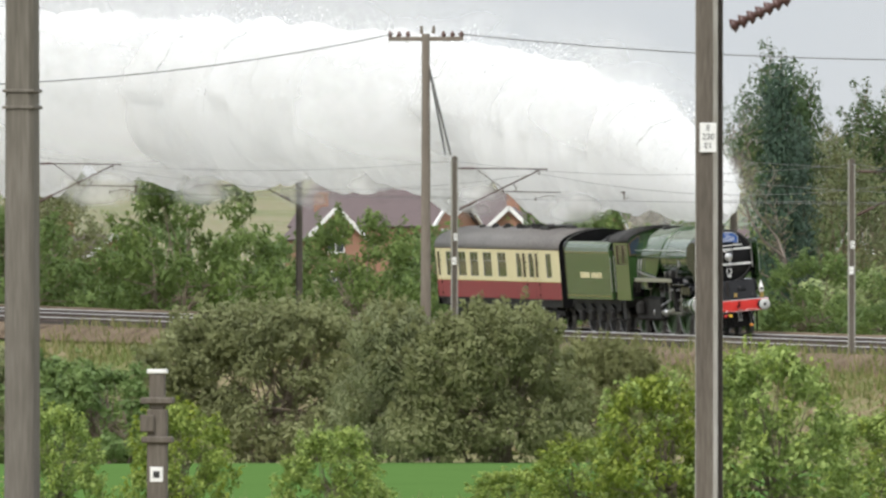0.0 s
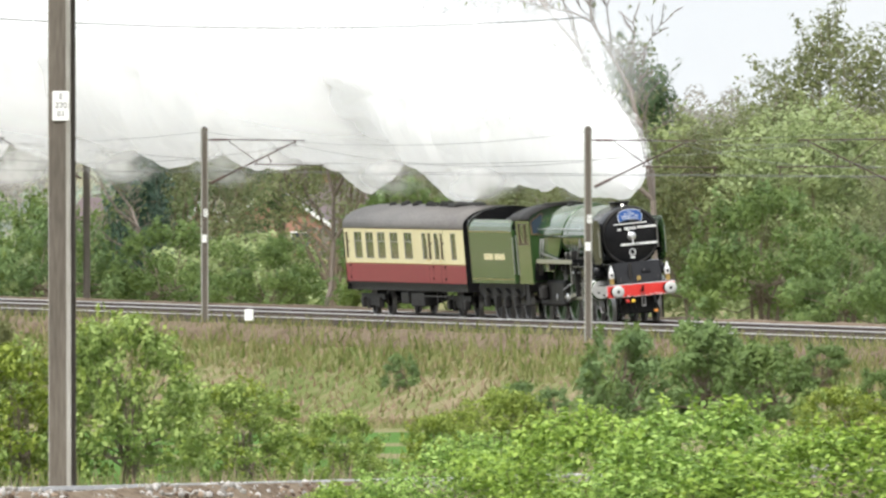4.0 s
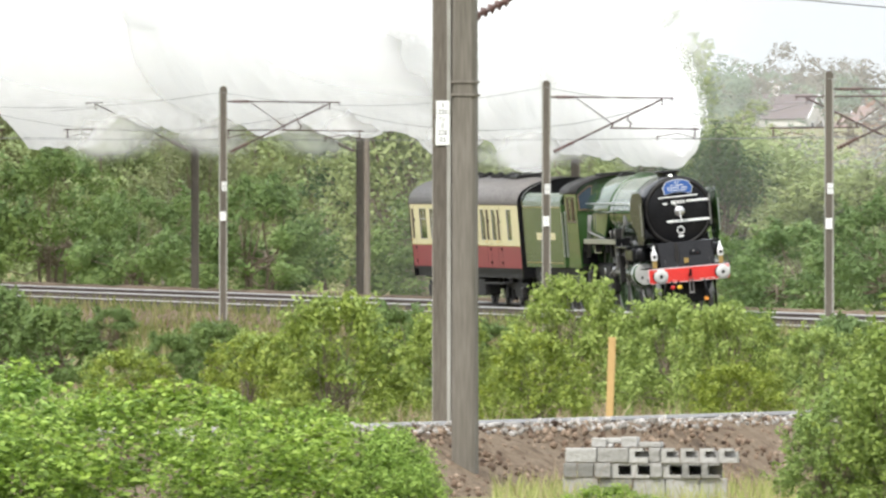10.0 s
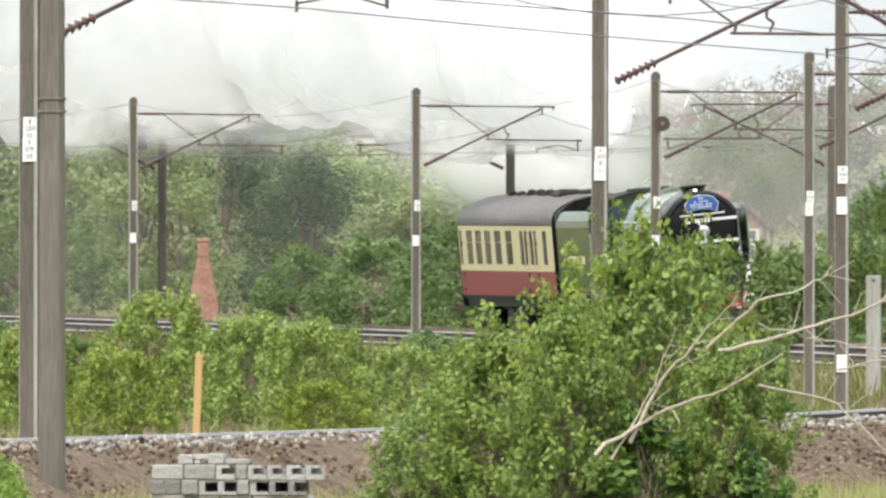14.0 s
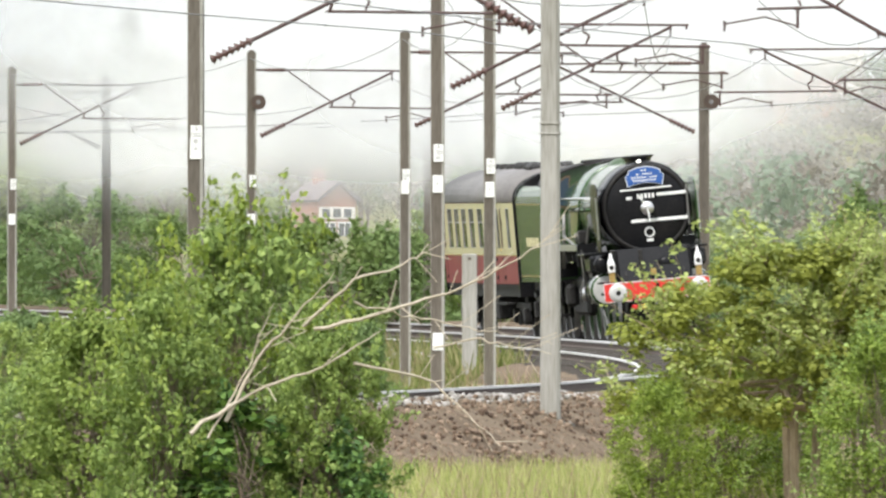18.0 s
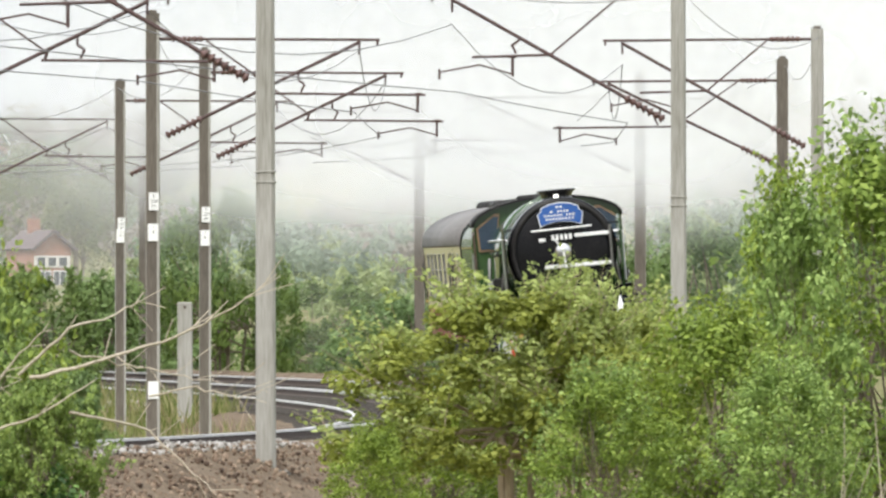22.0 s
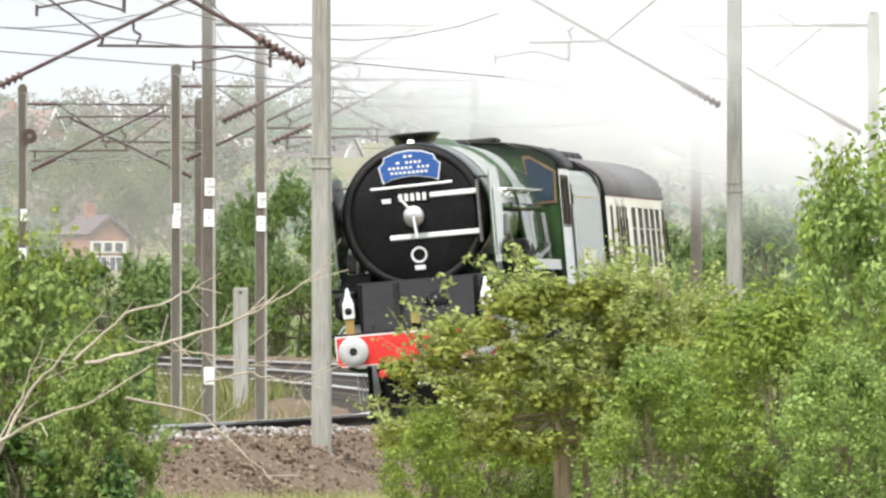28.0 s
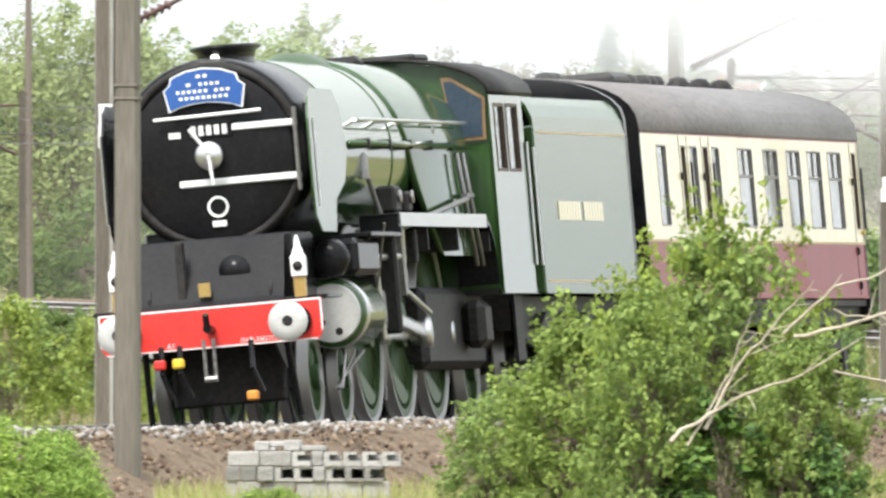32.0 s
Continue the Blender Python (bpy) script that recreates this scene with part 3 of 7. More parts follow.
CRIMSON = material("crimson_coach_paint", [(0.2, 0.014, 0.027), (0.25, 0.022, 0.036)], 0.4, scale=1.0, spec=0.25, streak=(1, 1, 0.4), coat=0.1)
ROOF = material("grey_coach_roof", [(0.1, 0.092, 0.09), (0.15, 0.14, 0.135), (0.19, 0.175, 0.165)], 0.6, scale=0.8, streak=(0.5, 2, 2))
DARKWOOD = material("dark_coach_panelling", [(0.05, 0.03, 0.02), (0.09, 0.055, 0.035)], 0.5, scale=2, streak=(1, 1, 0.2))
VARNISH = material("brown_varnished_wood", [(0.16, 0.1, 0.05), (0.26, 0.17, 0.085)], 0.35, scale=2, streak=(1, 1, 0.2))
COAL = material("coal", [(0.008, 0.008, 0.009), (0.025, 0.025, 0.027)], 0.5, scale=5, per="island", bump=0.6)
GLASS = bpy.data.materials.new("window_glass")
GLASS.use_nodes = True
GLASS.node_tree.nodes["Principled BSDF"].inputs["Base Color"].default_value = (0.75, 0.82, 0.8, 1)
GLASS.node_tree.nodes["Principled BSDF"].inputs["Transmission Weight"].default_value = 1.0
GLASS.node_tree.nodes["Principled BSDF"].inputs["Roughness"].default_value = 0.03
GLASS.node_tree.nodes["Principled BSDF"].inputs["IOR"].default_value = 1.52
LIT = bpy.data.materials.new("lit_lamp")
LIT.use_nodes = True
LIT.node_tree.nodes["Principled BSDF"].inputs["Emission Color"].default_value = (1, 0.97, 0.85, 1)
LIT.node_tree.nodes["Principled BSDF"].inputs["Emission Strength"].default_value = 3.0
BLUE_GLASS = material("dim_cab_glass", [(0.02, 0.035, 0.055), (0.035, 0.055, 0.08)], 0.12, scale=2)
AXIS = 2.81


def arc_sheet(r_y, z0, crown, x0, x1, n=14, thick=0.03, flat=1.0):
    """A roof sheet bowed across y, from x0 to x1."""
    bm = bmesh.new()
    rows = []
    for x in (x0, x1):
        up, low = [], []
        for i in range(n + 1):
            a = math.pi * i / n
            y, z = r_y * math.cos(a), z0 + (crown - z0) * math.sin(a) ** flat
            up.append(bm.verts.new((x, y, z)))
            low.append(bm.verts.new((x, y * 0.985, z - thick)))
        rows.append((up, low))
    (u0, l0), (u1, l1) = rows
    for i in range(n):
        bm.faces.new((u0[i], u1[i], u1[i + 1], u0[i + 1]))
        bm.faces.new((l0[i], l0[i + 1], l1[i + 1], l1[i]))
        bm.faces.new((u0[i], u0[i + 1], l0[i + 1], l0[i]))
        bm.faces.new((u1[i], l1[i], l1[i + 1], u1[i + 1]))
    for i in (0, n):
        bm.faces.new((u0[i], l0[i], l1[i], u1[i]))
    bmesh.ops.recalc_face_normals(bm, faces=bm.faces[:])
    return bm


def end_wall(r_y, z0, crown, x, bottom, thick=0.06, n=14, flat=1.0):
    pts = [(r_y, bottom)] + [(r_y * math.cos(math.pi * i / n), z0 + (crown - z0) * math.sin(math.pi * i / n) ** flat) for i in range(n + 1)] + [(-r_y, bottom)]
    bm = bmesh.new()
    a = [bm.verts.new((x, y, z)) for y, z in pts]
    b = [bm.verts.new((x - thick, y, z)) for y, z in pts]
    bm.faces.new(a)
    bm.faces.new(b[::-1])
    for i in range(len(pts)):
        bm.faces.new((a[i], b[i], b[(i + 1) % len(pts)], a[(i + 1) % len(pts)]))
    bmesh.ops.recalc_face_normals(bm, faces=bm.faces[:])
    return bm


WHEELSETS = []          # (object, x, radius)
RODS = []               # (object, kind, side sign)


def wheelset(owner, x, r, spokes, paint, y=0.72, weight=False):
    """An axle with two wheels: it turns as one."""
    axle = part("wheelset", rod((0, -y - 0.12, 0), (0, y + 0.12, 0), 0.08, None, 12), DULL, owner)
    axle.matrix_local = pose(x, 0, r)
    for s in (-1, 1):
        bm = bmesh.new()
        add_lathe(bm, [(s * (y - 0.065), r - 0.07), (s * (y - 0.065), r + 0.03), (s * (y - 0.035), r + 0.028), (s * (y - 0.03), r), (s * (y + 0.065), r - 0.005), (s * (y + 0.065), r - 0.045), (s * (y + 0.04), r - 0.05), (s * (y + 0.04), r - 0.07), (s * (y - 0.065), r - 0.07)], axis="y", n=48)
        part("tyre", bm, DULL, axle, "worn steel tyre", True)
        bm = bmesh.new()
        add_lathe(bm, [(s * (y - 0.05), r - 0.15), (s * (y - 0.05), r - 0.07), (s * (y + 0.05), r - 0.07), (s * (y + 0.05), r - 0.15), (s * (y - 0.05), r - 0.15)], axis="y", n=48)
        add_rod(bm, (0, s * (y - 0.08), 0), (0, s * (y + 0.11), 0), r * 0.2 + 0.03, None, 16)
        for k in range(spokes):
            a = math.tau * k / spokes
            d = Vector((math.cos(a), 0, math.sin(a)))
            add_rod(bm, d * r * 0.15 + Vector((0, s * y, 0)), d * r * 0.82 + Vector((0, s * y, 0)), 0.042, 0.03, 6)
        if not spokes:
            add_lathe(bm, [(s * (y - 0.02), r * 0.1), (s * (y + 0.0), r * 0.82), (s * (y + 0.02), r * 0.82), (s * (y + 0.03), r * 0.1)], axis="y", n=32)
        if weight:
            add_plate(bm, [(r * 0.8 * math.cos(a), r * 0.8 * math.sin(a)) for a in np.linspace(-0.75, 0.75, 9)], 0.09, pose(0, s * y, 0, 0, 180 if s > 0 else 60, 0))
        part("wheel_centre", bm, paint, axle)
    WHEELSETS.append((axle, x, r))
    return axle


def bars_on(parent, m, x0, z0, widths, high, gap, mat):
    """Plain bars that stand for writing."""
    x = x0
    for w in widths:
        ob = part("lettering_bar", box(x, x + w, -0.004, 0.004, z0, z0 + high), mat, parent)
        ob.matrix_local = m
        x += w + gap


def words(parent, m, text, size, mat):
    cu = bpy.data.curves.new("lettering", "FONT")
    cu.body, cu.size, cu.align_x, cu.align_y = text, size, "CENTER", "CENTER"
    cu.materials.append(mat)
    ob = new("lettering", cu)
    ob.parent = parent
    ob.matrix_local = m




def build_loco():
    e = tagged(empty("steam_locomotive"), "polished green steam locomotive with black smokebox and red buffer beam", "locomotive")
    # frames and front
    for y in (-0.62, 0.62):
        part("frame_plate", plate([(-0.62, 0.85), (-0.62, 1.4), (-1.2, 1.95), (-3.6, 1.95), (-4.2, 1.55), (-13.4, 1.4), (-13.4, 0.9), (-4.2, 0.8), (-2.6, 1.0), (-1.2, 0.6)], 0.03, pose(0, y, 0)), SOOT, e)
    part("stretcher", box(-13.2, -4.2, -0.6, 0.6, 0.95, 1.5), SOOT, e)
    beam = part("buffer_beam", plate([(-1.08, 0.86), (-1.14, 0.95), (-1.14, 1.28), (1.14, 1.28), (1.14, 0.95), (1.08, 0.86)], 0.05, pose(-0.57, 0, 0, 0, 0, 90)), RED, e, "red buffer beam edged in white")
    part("lining", box(-0.546, -0.538, -1.14, 1.14, 1.258, 1.278), WHITE, beam)
    part("lining", box(-0.546, -0.538, -1.08, 1.08, 0.862, 0.876), WHITE, beam)
    for s in (-1, 1):
        part("lining", box(-0.546, -0.538, s * 1.132 - 0.008, s * 1.132 + 0.008, 0.95, 1.27), WHITE, beam)
        buf = part("buffer", lathe([(-0.55, 0.16), (-0.5, 0.16), (-0.47, 0.12), (-0.3, 0.11), (-0.3, 0.08), (-0.05, 0.08)], (0, s * 0.87, 1.06)), BLACK, e, "", True)
        part("buffer_head", lathe([(-0.06, 0.06), (-0.04, 0.18), (-0.02, 0.202), (0.0, 0.196), (0.012, 0.1), (0.014, 0.0)], (0, s * 0.87, 1.06), n=32), PALE_STEEL, buf, "pale scuffed round buffer head", True)
        part("grease_mark", lathe([(0.014, 0.055), (0.017, 0.04), (0.018, 0.0)], (0, s * 0.87, 1.06), n=16), SOOT, buf)
    words(beam, pose(-0.536, -0.42, 0.91, 90, 0, 90), "A1", 0.075, WHITE)
    words(beam, pose(-0.536, 0.5, 0.91, 90, 0, 90), "DARLINGTON", 0.065, WHITE)
    # coupling and hoses
    bm = rod((-0.55, 0, 1.04), (-0.3, 0, 1.06), 0.05)
    add_rod(bm, (-0.3, 0, 1.06), (-0.24, 0, 1.2), 0.035)
    part("coupling_hook", bm, BLACK, e)
    bm = bmesh.new()
    for k in range(4):
        z = 0.95 - k * 0.1
        add_rod(bm, (-0.3, -0.05, z), (-0.3, -0.05, z - 0.13), 0.02)
        add_rod(bm, (-0.3, 0.05, z), (-0.3, 0.05, z - 0.13), 0.02)
    add_rod(bm, (-0.3, -0.06, 0.55), (-0.3, 0.06, 0.55), 0.03)
    part("screw_coupling", bm, DULL, e)
    for y, mat, tip in ((-0.33, BLACK, YELLOW), (0.4, BLACK, ORANGE), (-0.52, BLACK, RED)):
        hose = part("brake_hose", rod((-0.5, y, 0.9), (-0.36, y + 0.02, 0.62), 0.03), mat, e)
        part("pipe", rod((-0.36, y + 0.02, 0.62), (-0.42, y + 0.1, 0.38), 0.03), mat, hose)
        part("hose_end", box(-0.4, -0.3, y - 0.06, y + 0.06, 0.68 if tip is not ORANGE else 0.3, 0.78 if tip is not ORANGE else 0.4, 0.02), tip, hose, "painted hose coupling")
    for s in (-1, 1):
        part("guard_iron", rod((-0.7, s * 0.72, 1.0), (-1.05, s * 0.76, 0.12), 0.035), BLACK, e)
    part("front_stretcher", box(-1.55, -1.4, -0.58, 0.58, 0.28, 1.2, 0.03), SOOT, e)
    # platform between beam and smokebox
    part("front_plate", plate([(-0.58, 1.29), (-0.62, 1.34), (-1.02, 1.95), (-1.02, 1.9), (-0.66, 1.29)], 1.5), BLACK, e, "black sloping front casing")
    part("front_platform", box(-1.6, -0.62, -1.2, 1.2, 1.27, 1.31, 0.01), BLACK, e)
    part("saddle_front", box(-2.4, -1.02, -0.82, 0.82, 1.3, 1.97, 0.02), BLACK, e)
    part("casing_strap", box(-0.79, -0.64, -0.32, -0.24, 1.25, 1.95, 0.01), SOOT, e)
    part("casing_hatch", lathe([(-0.8, 0.16), (-0.78, 0.16), (-0.775, 0.0)], (0, 0.25, 1.62), n=20), BLACK, e, "", True)
    part("data_plate", box(-0.6, -0.58, -0.1, 0.02, 1.38, 1.52), BRASS, e, "small brass plate")
    for s in (-1, 1):
        lamp = part("lamp", box(-0.7, -0.56, s * 0.93 - 0.075, s * 0.93 + 0.075, 1.5, 1.72, 0.015), WHITE, e, "white painted oil lamp")
        part("lamp_bracket", box(-0.66, -0.6, s * 0.93 - 0.06, s * 0.93 + 0.06, 1.3, 1.495), BRASS, lamp)
        part("lens", lathe([(-0.56, 0.05), (-0.54, 0.045), (-0.535, 0.0)], (0, s * 0.93, 1.61), n=14), SOOT, lamp, "", True)
        part("lamp_top", lathe([(1.72, 0.065), (1.78, 0.05), (1.8, 0.035), (1.86, 0.03), (1.92, 0.012)], (-0.63, s * 0.93, 0), "z", 12), WHITE, lamp, "", True)
    # smokebox
    part("smokebox", lathe([(-1.62, 0.9), (-1.6, 0.955), (-1.66, 0.985), (-2.7, 0.985), (-3.75, 0.985)], (0, 0, AXIS), n=128), BLACK, e, "black smokebox", True)
    door = part("smokebox_door", lathe([(-1.63, 0.91), (-1.6, 0.87), (-1.575, 0.8), (-1.55, 0.6), (-1.535, 0.35), (-1.53, 0.0)], (0, 0, AXIS), n=48), BLACK, e, "domed black smokebox door", True)
    ring = part("door_rim", lathe([(-1.6, 0.86), (-1.56, 0.875), (-1.56, 0.93), (-1.61, 0.95)], (0, 0, AXIS), n=48), SOOT, e, "", True)
    for z, y1 in ((0.27, 0.9), (-0.27, 0.9)):
        part("hinge_strap", box(-1.575, -1.515, -0.35 if z < 0 else 0.22, y1, AXIS + z - 0.035, AXIS + z + 0.035, 0.01), WHITE, door, "white painted hinge strap")
    part("hinge_post", rod((-1.5, 0.88, AXIS - 0.42), (-1.5, 0.88, AXIS + 0.42), 0.025), DULL, door)
    part("door_handrail", rod((-1.45, -0.55, AXIS + 0.4), (-1.45, 0.55, AXIS + 0.42), 0.018), WHITE, door, "white handrail")
    dart = part("door_dart", rod((-1.47, 0, AXIS), (-1.3, 0, AXIS), 0.04), SILVER, door)
    part("handle", rod((-1.34, 0.02, AXIS), (-1.32, -0.18, AXIS + 0.28), 0.018), WHITE, dart)
    part("handle", rod((-1.31, 0, AXIS), (-1.3, 0.03, AXIS - 0.3), 0.018), WHITE, dart)
    part("centre_lamp", lathe([(-1.45, 0.13), (-1.36, 0.145), (-1.33, 0.13), (-1.325, 0.0)], (0, 0, AXIS), n=20), SILVER, door, "round silver lamp", True)
    npl = part("number_plate", box(-1.545, -1.515, -0.23, 0.24, AXIS + 0.18, AXIS + 0.34, 0.01), BLACK, door, "black cast plate with raised white characters")
    bars_on(npl, pose(-1.51, 0, 0, 0, 0, 90), -0.19, AXIS + 0.21, [0.05] * 5, 0.1, 0.03, WHITE)
    part("shed_plate", box(-1.56, -1.53, -0.42, -0.3, AXIS + 0.2, AXIS + 0.26), WHITE, door)
    bm = bmesh.new()
    add_lathe(bm, [(-1.56, 0.1), (-1.53, 0.11), (-1.53, 0.085), (-1.56, 0.08)], (0, 0.02, AXIS - 0.52), n=20)
    part("emblem", bm, WHITE, door, "small white oval emblem")
    part("emblem_bar", box(-1.57, -1.535, -0.05, 0.09, AXIS - 0.72, AXIS - 0.66), WHITE, door)
    # headboard
    pts = [(-0.42, -0.14), (-0.47, 0.08), (-0.4, 0.13), (-0.38, 0.2), (-0.2, 0.26), (0, 0.28), (0.2, 0.26), (0.38, 0.2), (0.4, 0.13), (0.47, 0.08), (0.42, -0.14), (0.3, -0.1), (0.15, -0.075), (0, -0.065), (-0.15, -0.075), (-0.3, -0.1)]
    pts = [(x * 0.86, z * 0.95) for x, z in pts]
    big = [(x * 1.04, (z - 0.07) * 1.09 + 0.07) for x, z in pts]
    board = part("headboard", plate(big, 0.03, pose(-1.42, 0, 3.42, 0, 0, 90)), WHITE, e, "curved blue headboard with a white rim and white writing")
    part("board_face", plate(pts, 0.03, pose(-1.412, 0, 3.42, 0, 0, 90)), BLUE, board, "blue enamel face")
    for z, ws in ((3.60, [0.14]), (3.52, [0.08, 0.23]), (3.45, [0.34, 0.18]), (3.385, [0.52])):
        tot = sum(ws) + 0.05 * (len(ws) - 1)
        x = -tot / 2
        for w in ws:
            k = max(1, int(w / 0.055))
            bars_on(board, pose(-1.394, 0, 0, 0, 0, 90), x, z, [w / k * 0.6] * k, 0.034, w / k * 0.4, WHITE)
            x += w + 0.05
    # chimney with its lip, and the lamp on it
    bm = bmesh.new()
    rows = []
    for z, a, b in ((3.64, 0.85, 0.44), (3.72, 0.64, 0.31), (3.78, 0.58, 0.27), (3.87, 0.6, 0.3), (3.91, 0.66, 0.36), (3.94, 0.64, 0.34), (3.94, 0.52, 0.2), (3.7, 0.5, 0.18)):
        rows.append([bm.verts.new((-3.0 + a * math.cos(t), b * math.sin(t), z)) for t in np.linspace(0, math.tau, 28, endpoint=False)])
    for p, q in zip(rows, rows[1:]):
        for i in range(28):
            bm.faces.new((p[i], p[(i + 1) % 28], q[(i + 1) % 28], q[i]))
    part("chimney", bm, BLACK, e, "double chimney with a rolled lip", True)
    part("top_lamp", lathe([(-2.5, 0.04), (-2.38, 0.045), (-2.365, 0.035), (-2.36, 0.0)], (0, -0.02, 3.8), n=16), LIT, e, "small lit electric lamp", True)
    part("dome_cover", lathe([(-0.95, 0.05), (-0.9, 0.3), (-0.6, 0.42), (0.4, 0.42), (0.75, 0.3), (0.9, 0.05)], (-7.3, 0, 3.48), n=48), WHEEL_GREEN, e, "low streamlined dome", True)
    part("valve_cover", box(-10.5, -10.1, -0.25, 0.25, 3.72, 3.88, 0.06), SOOT, e)
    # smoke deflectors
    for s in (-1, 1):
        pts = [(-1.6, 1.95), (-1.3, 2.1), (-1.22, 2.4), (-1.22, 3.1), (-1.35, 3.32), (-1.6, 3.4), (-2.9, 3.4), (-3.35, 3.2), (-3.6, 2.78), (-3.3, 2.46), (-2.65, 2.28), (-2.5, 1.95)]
        # the sides' different look is put into colour: right black, left green
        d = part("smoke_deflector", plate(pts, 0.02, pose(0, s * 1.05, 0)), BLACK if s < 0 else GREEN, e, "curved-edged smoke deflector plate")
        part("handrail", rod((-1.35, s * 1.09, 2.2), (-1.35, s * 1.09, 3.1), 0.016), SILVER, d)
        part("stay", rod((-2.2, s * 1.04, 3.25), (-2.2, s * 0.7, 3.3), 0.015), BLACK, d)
    # boiler and firebox, cladding bands
    boiler = part("boiler", lathe([(-3.75, 0.985), (-5.7, 0.9913), (-7.7, 0.9977), (-9.6, 1.0039), (-11.49, 1.01)], (0, 0, AXIS), n=128), GREEN, e, "polished green boiler cladding", True)
    for x in (-3.8, -7.0):
        r = 0.985 + 0.025 * (-3.75 - x) / 7.75
        part("cladding_band", lathe([(x - 0.025, r), (x - 0.025, r + 0.007), (x + 0.025, r + 0.007), (x + 0.025, r)], (0, 0, AXIS), n=128), GREEN, boiler, "", True)
    # firebox: round on top, its sides flaring down to the running plate behind a raked front edge
    bm = bmesh.new()
    rows = []
    for k in range(41):
        t = (k - 20) / 20
        if abs(t) < 0.62:
            a = t / 0.62 * math.pi / 2
            y, z = 1.03 * math.sin(a), AXIS + 1.03 * math.cos(a)
        else:
            f = (abs(t) - 0.62) / 0.38
            y, z = math.copysign(1.03 + 0.12 * f ** 1.5, t), AXIS - f * 1.1
        x = -7.75 - 1.25 * max(0.0, min(1.0, (3.3 - z) / 1.6)) ** 1.3
        g = 0.965 if z > AXIS - 0.1 else 0.93
        rows.append([bm.verts.new((x + 0.05, y * g, AXIS + (z - AXIS) * g)), bm.verts.new((x + 0.045, y * 0.99, AXIS + (z - AXIS) * 0.99)), bm.verts.new((x, y, z)), bm.verts.new((-11.5, y * (1.07 if z > AXIS else 1.07 - 0.07 * (AXIS - z) / 1.1), AXIS + (z - AXIS) * (0.955 if z > AXIS else 1.0)))])
    for p, q in zip(rows, rows[1:]):
        for i in range(3):
            bm.faces.new((p[i], p[i + 1], q[i + 1], q[i]))
    bmesh.ops.recalc_face_normals(bm, faces=bm.faces[:])
    firebox = part("firebox", bm, GREEN, e, "green firebox cladding with a raked front edge", True)
    for x in (-9.6, -10.8):
        for s in (-1, 1):
            part("washout_plug", lathe([(0.0, 0.0), (0.0, 0.05), (0.03, 0.04), (0.03, 0.0)], (x, s * 1.02, 3.02), "y", 10), DULL, firebox, "", True)
    part("ashpan", box(-12.6, -8.6, -0.95, 0.95, 0.55, 1.4, 0.08), SOOT, e)
    for s in (-1, 1):
        part("boiler_handrail", rod((-4.2, s * 1.1, 3.1), (-11.3, s * 1.13, 3.1), 0.018), SILVER, e)
        part("ejector_pipe", rod((-3.9, s * 1.05, 2.86), (-11.3, s * 1.12, 2.86), 0.034, None, 10), GREEN, e, "green pipe along the boiler", True)
        for x in (-4.8, -6.2, -7.6, -9.0, -10.4):
            part("rail_post", rod((x, s * 0.95, 3.1), (x, s * 1.11, 3.1), 0.022), SILVER, e)
            part("pipe_clip", box(x - 0.02, x + 0.02, min(s * 0.98, s * 1.12), max(s * 0.98, s * 1.12), 2.81, 2.91), SOOT, e)
        # pipes down the firebox side to the injector, with their clip
        for x in (-10.35, -10.75):
            part("injector_pipe", rod((x, s * 1.15, 2.78), (x - 0.35, s * 1.22, 1.6), 0.026, None, 10), DULL, e, "grey pipe down the firebox side", True)
        part("pipe_clip", box(-10.95, -10.45, s * 1.18 - 0.03, s * 1.18 + 0.03, 2.32, 2.36), DULL, e)
        # running plates
        part("running_plate", box(-5.05, -3.0, min(s * 0.72, s * 1.33), max(s * 0.72, s * 1.33), 1.88, 1.93, 0.01), BLACK, e)
        part("running_plate", box(-10.85, -5.0, min(s * 0.9, s * 1.33), max(s * 0.9, s * 1.33), 2.08, 2.13, 0.01), BLACK, e)
        part("valance", box(-10.85, -5.0, s * 1.32 - 0.012, s * 1.32 + 0.012, 1.99, 2.128), SILVER, e, "bright lined valance edge")
        part("step_riser", box(-5.05, -5.0, min(s * 0.9, s * 1.33), max(s * 0.9, s * 1.33), 1.885, 2.12), BLACK, e)
        bm = bmesh.new()
        prev = None
        for k in range(9):
            a = k / 8 * math.pi / 2
            x, z = -10.85 - 0.55 * math.sin(a), 1.45 + 0.63 * math.cos(a)
            cur = [bm.verts.new((x, s * y, z)) for y in (0.9, 1.33)] + [bm.verts.new((x - 0.02, s * y, z - 0.05)) for y in (1.33, 0.9)]
            if prev:
                for i in range(4):
                    bm.faces.new((prev[i], prev[(i + 1) % 4], cur[(i + 1) % 4], cur[i]))
            prev = cur
        bmesh.ops.recalc_face_normals(bm, faces=bm.faces[:])
        part("running_plate_curve", bm, BLACK, e)
        # cylinders and valve chests
        cyl = part("cylinder", lathe([(-2.5, 0.26), (-2.5, 0.335), (-2.56, 0.35), (-3.85, 0.35), (-3.9, 0.26)], (0, s * 0.93, 1.13), n=48), GREEN, e, "green cylinder with a pale end cover", True)
        cover = part("cylinder_cover", lathe([(-2.5, 0.3), (-2.47, 0.3), (-2.455, 0.29), (-2.45, 0.0)], (0, s * 0.93, 1.13), n=48), PALE_STEEL, cyl, "pale flat steel end cover")
        for q, w in ((-0.1, -0.09), (0.07, -0.19)):
            part("cover_hole", lathe([(-2.45, 0.04), (-2.444, 0.035), (-2.444, 0.0)], (0, s * 0.93 + q, 1.13 + w), n=12), SOOT, cover)
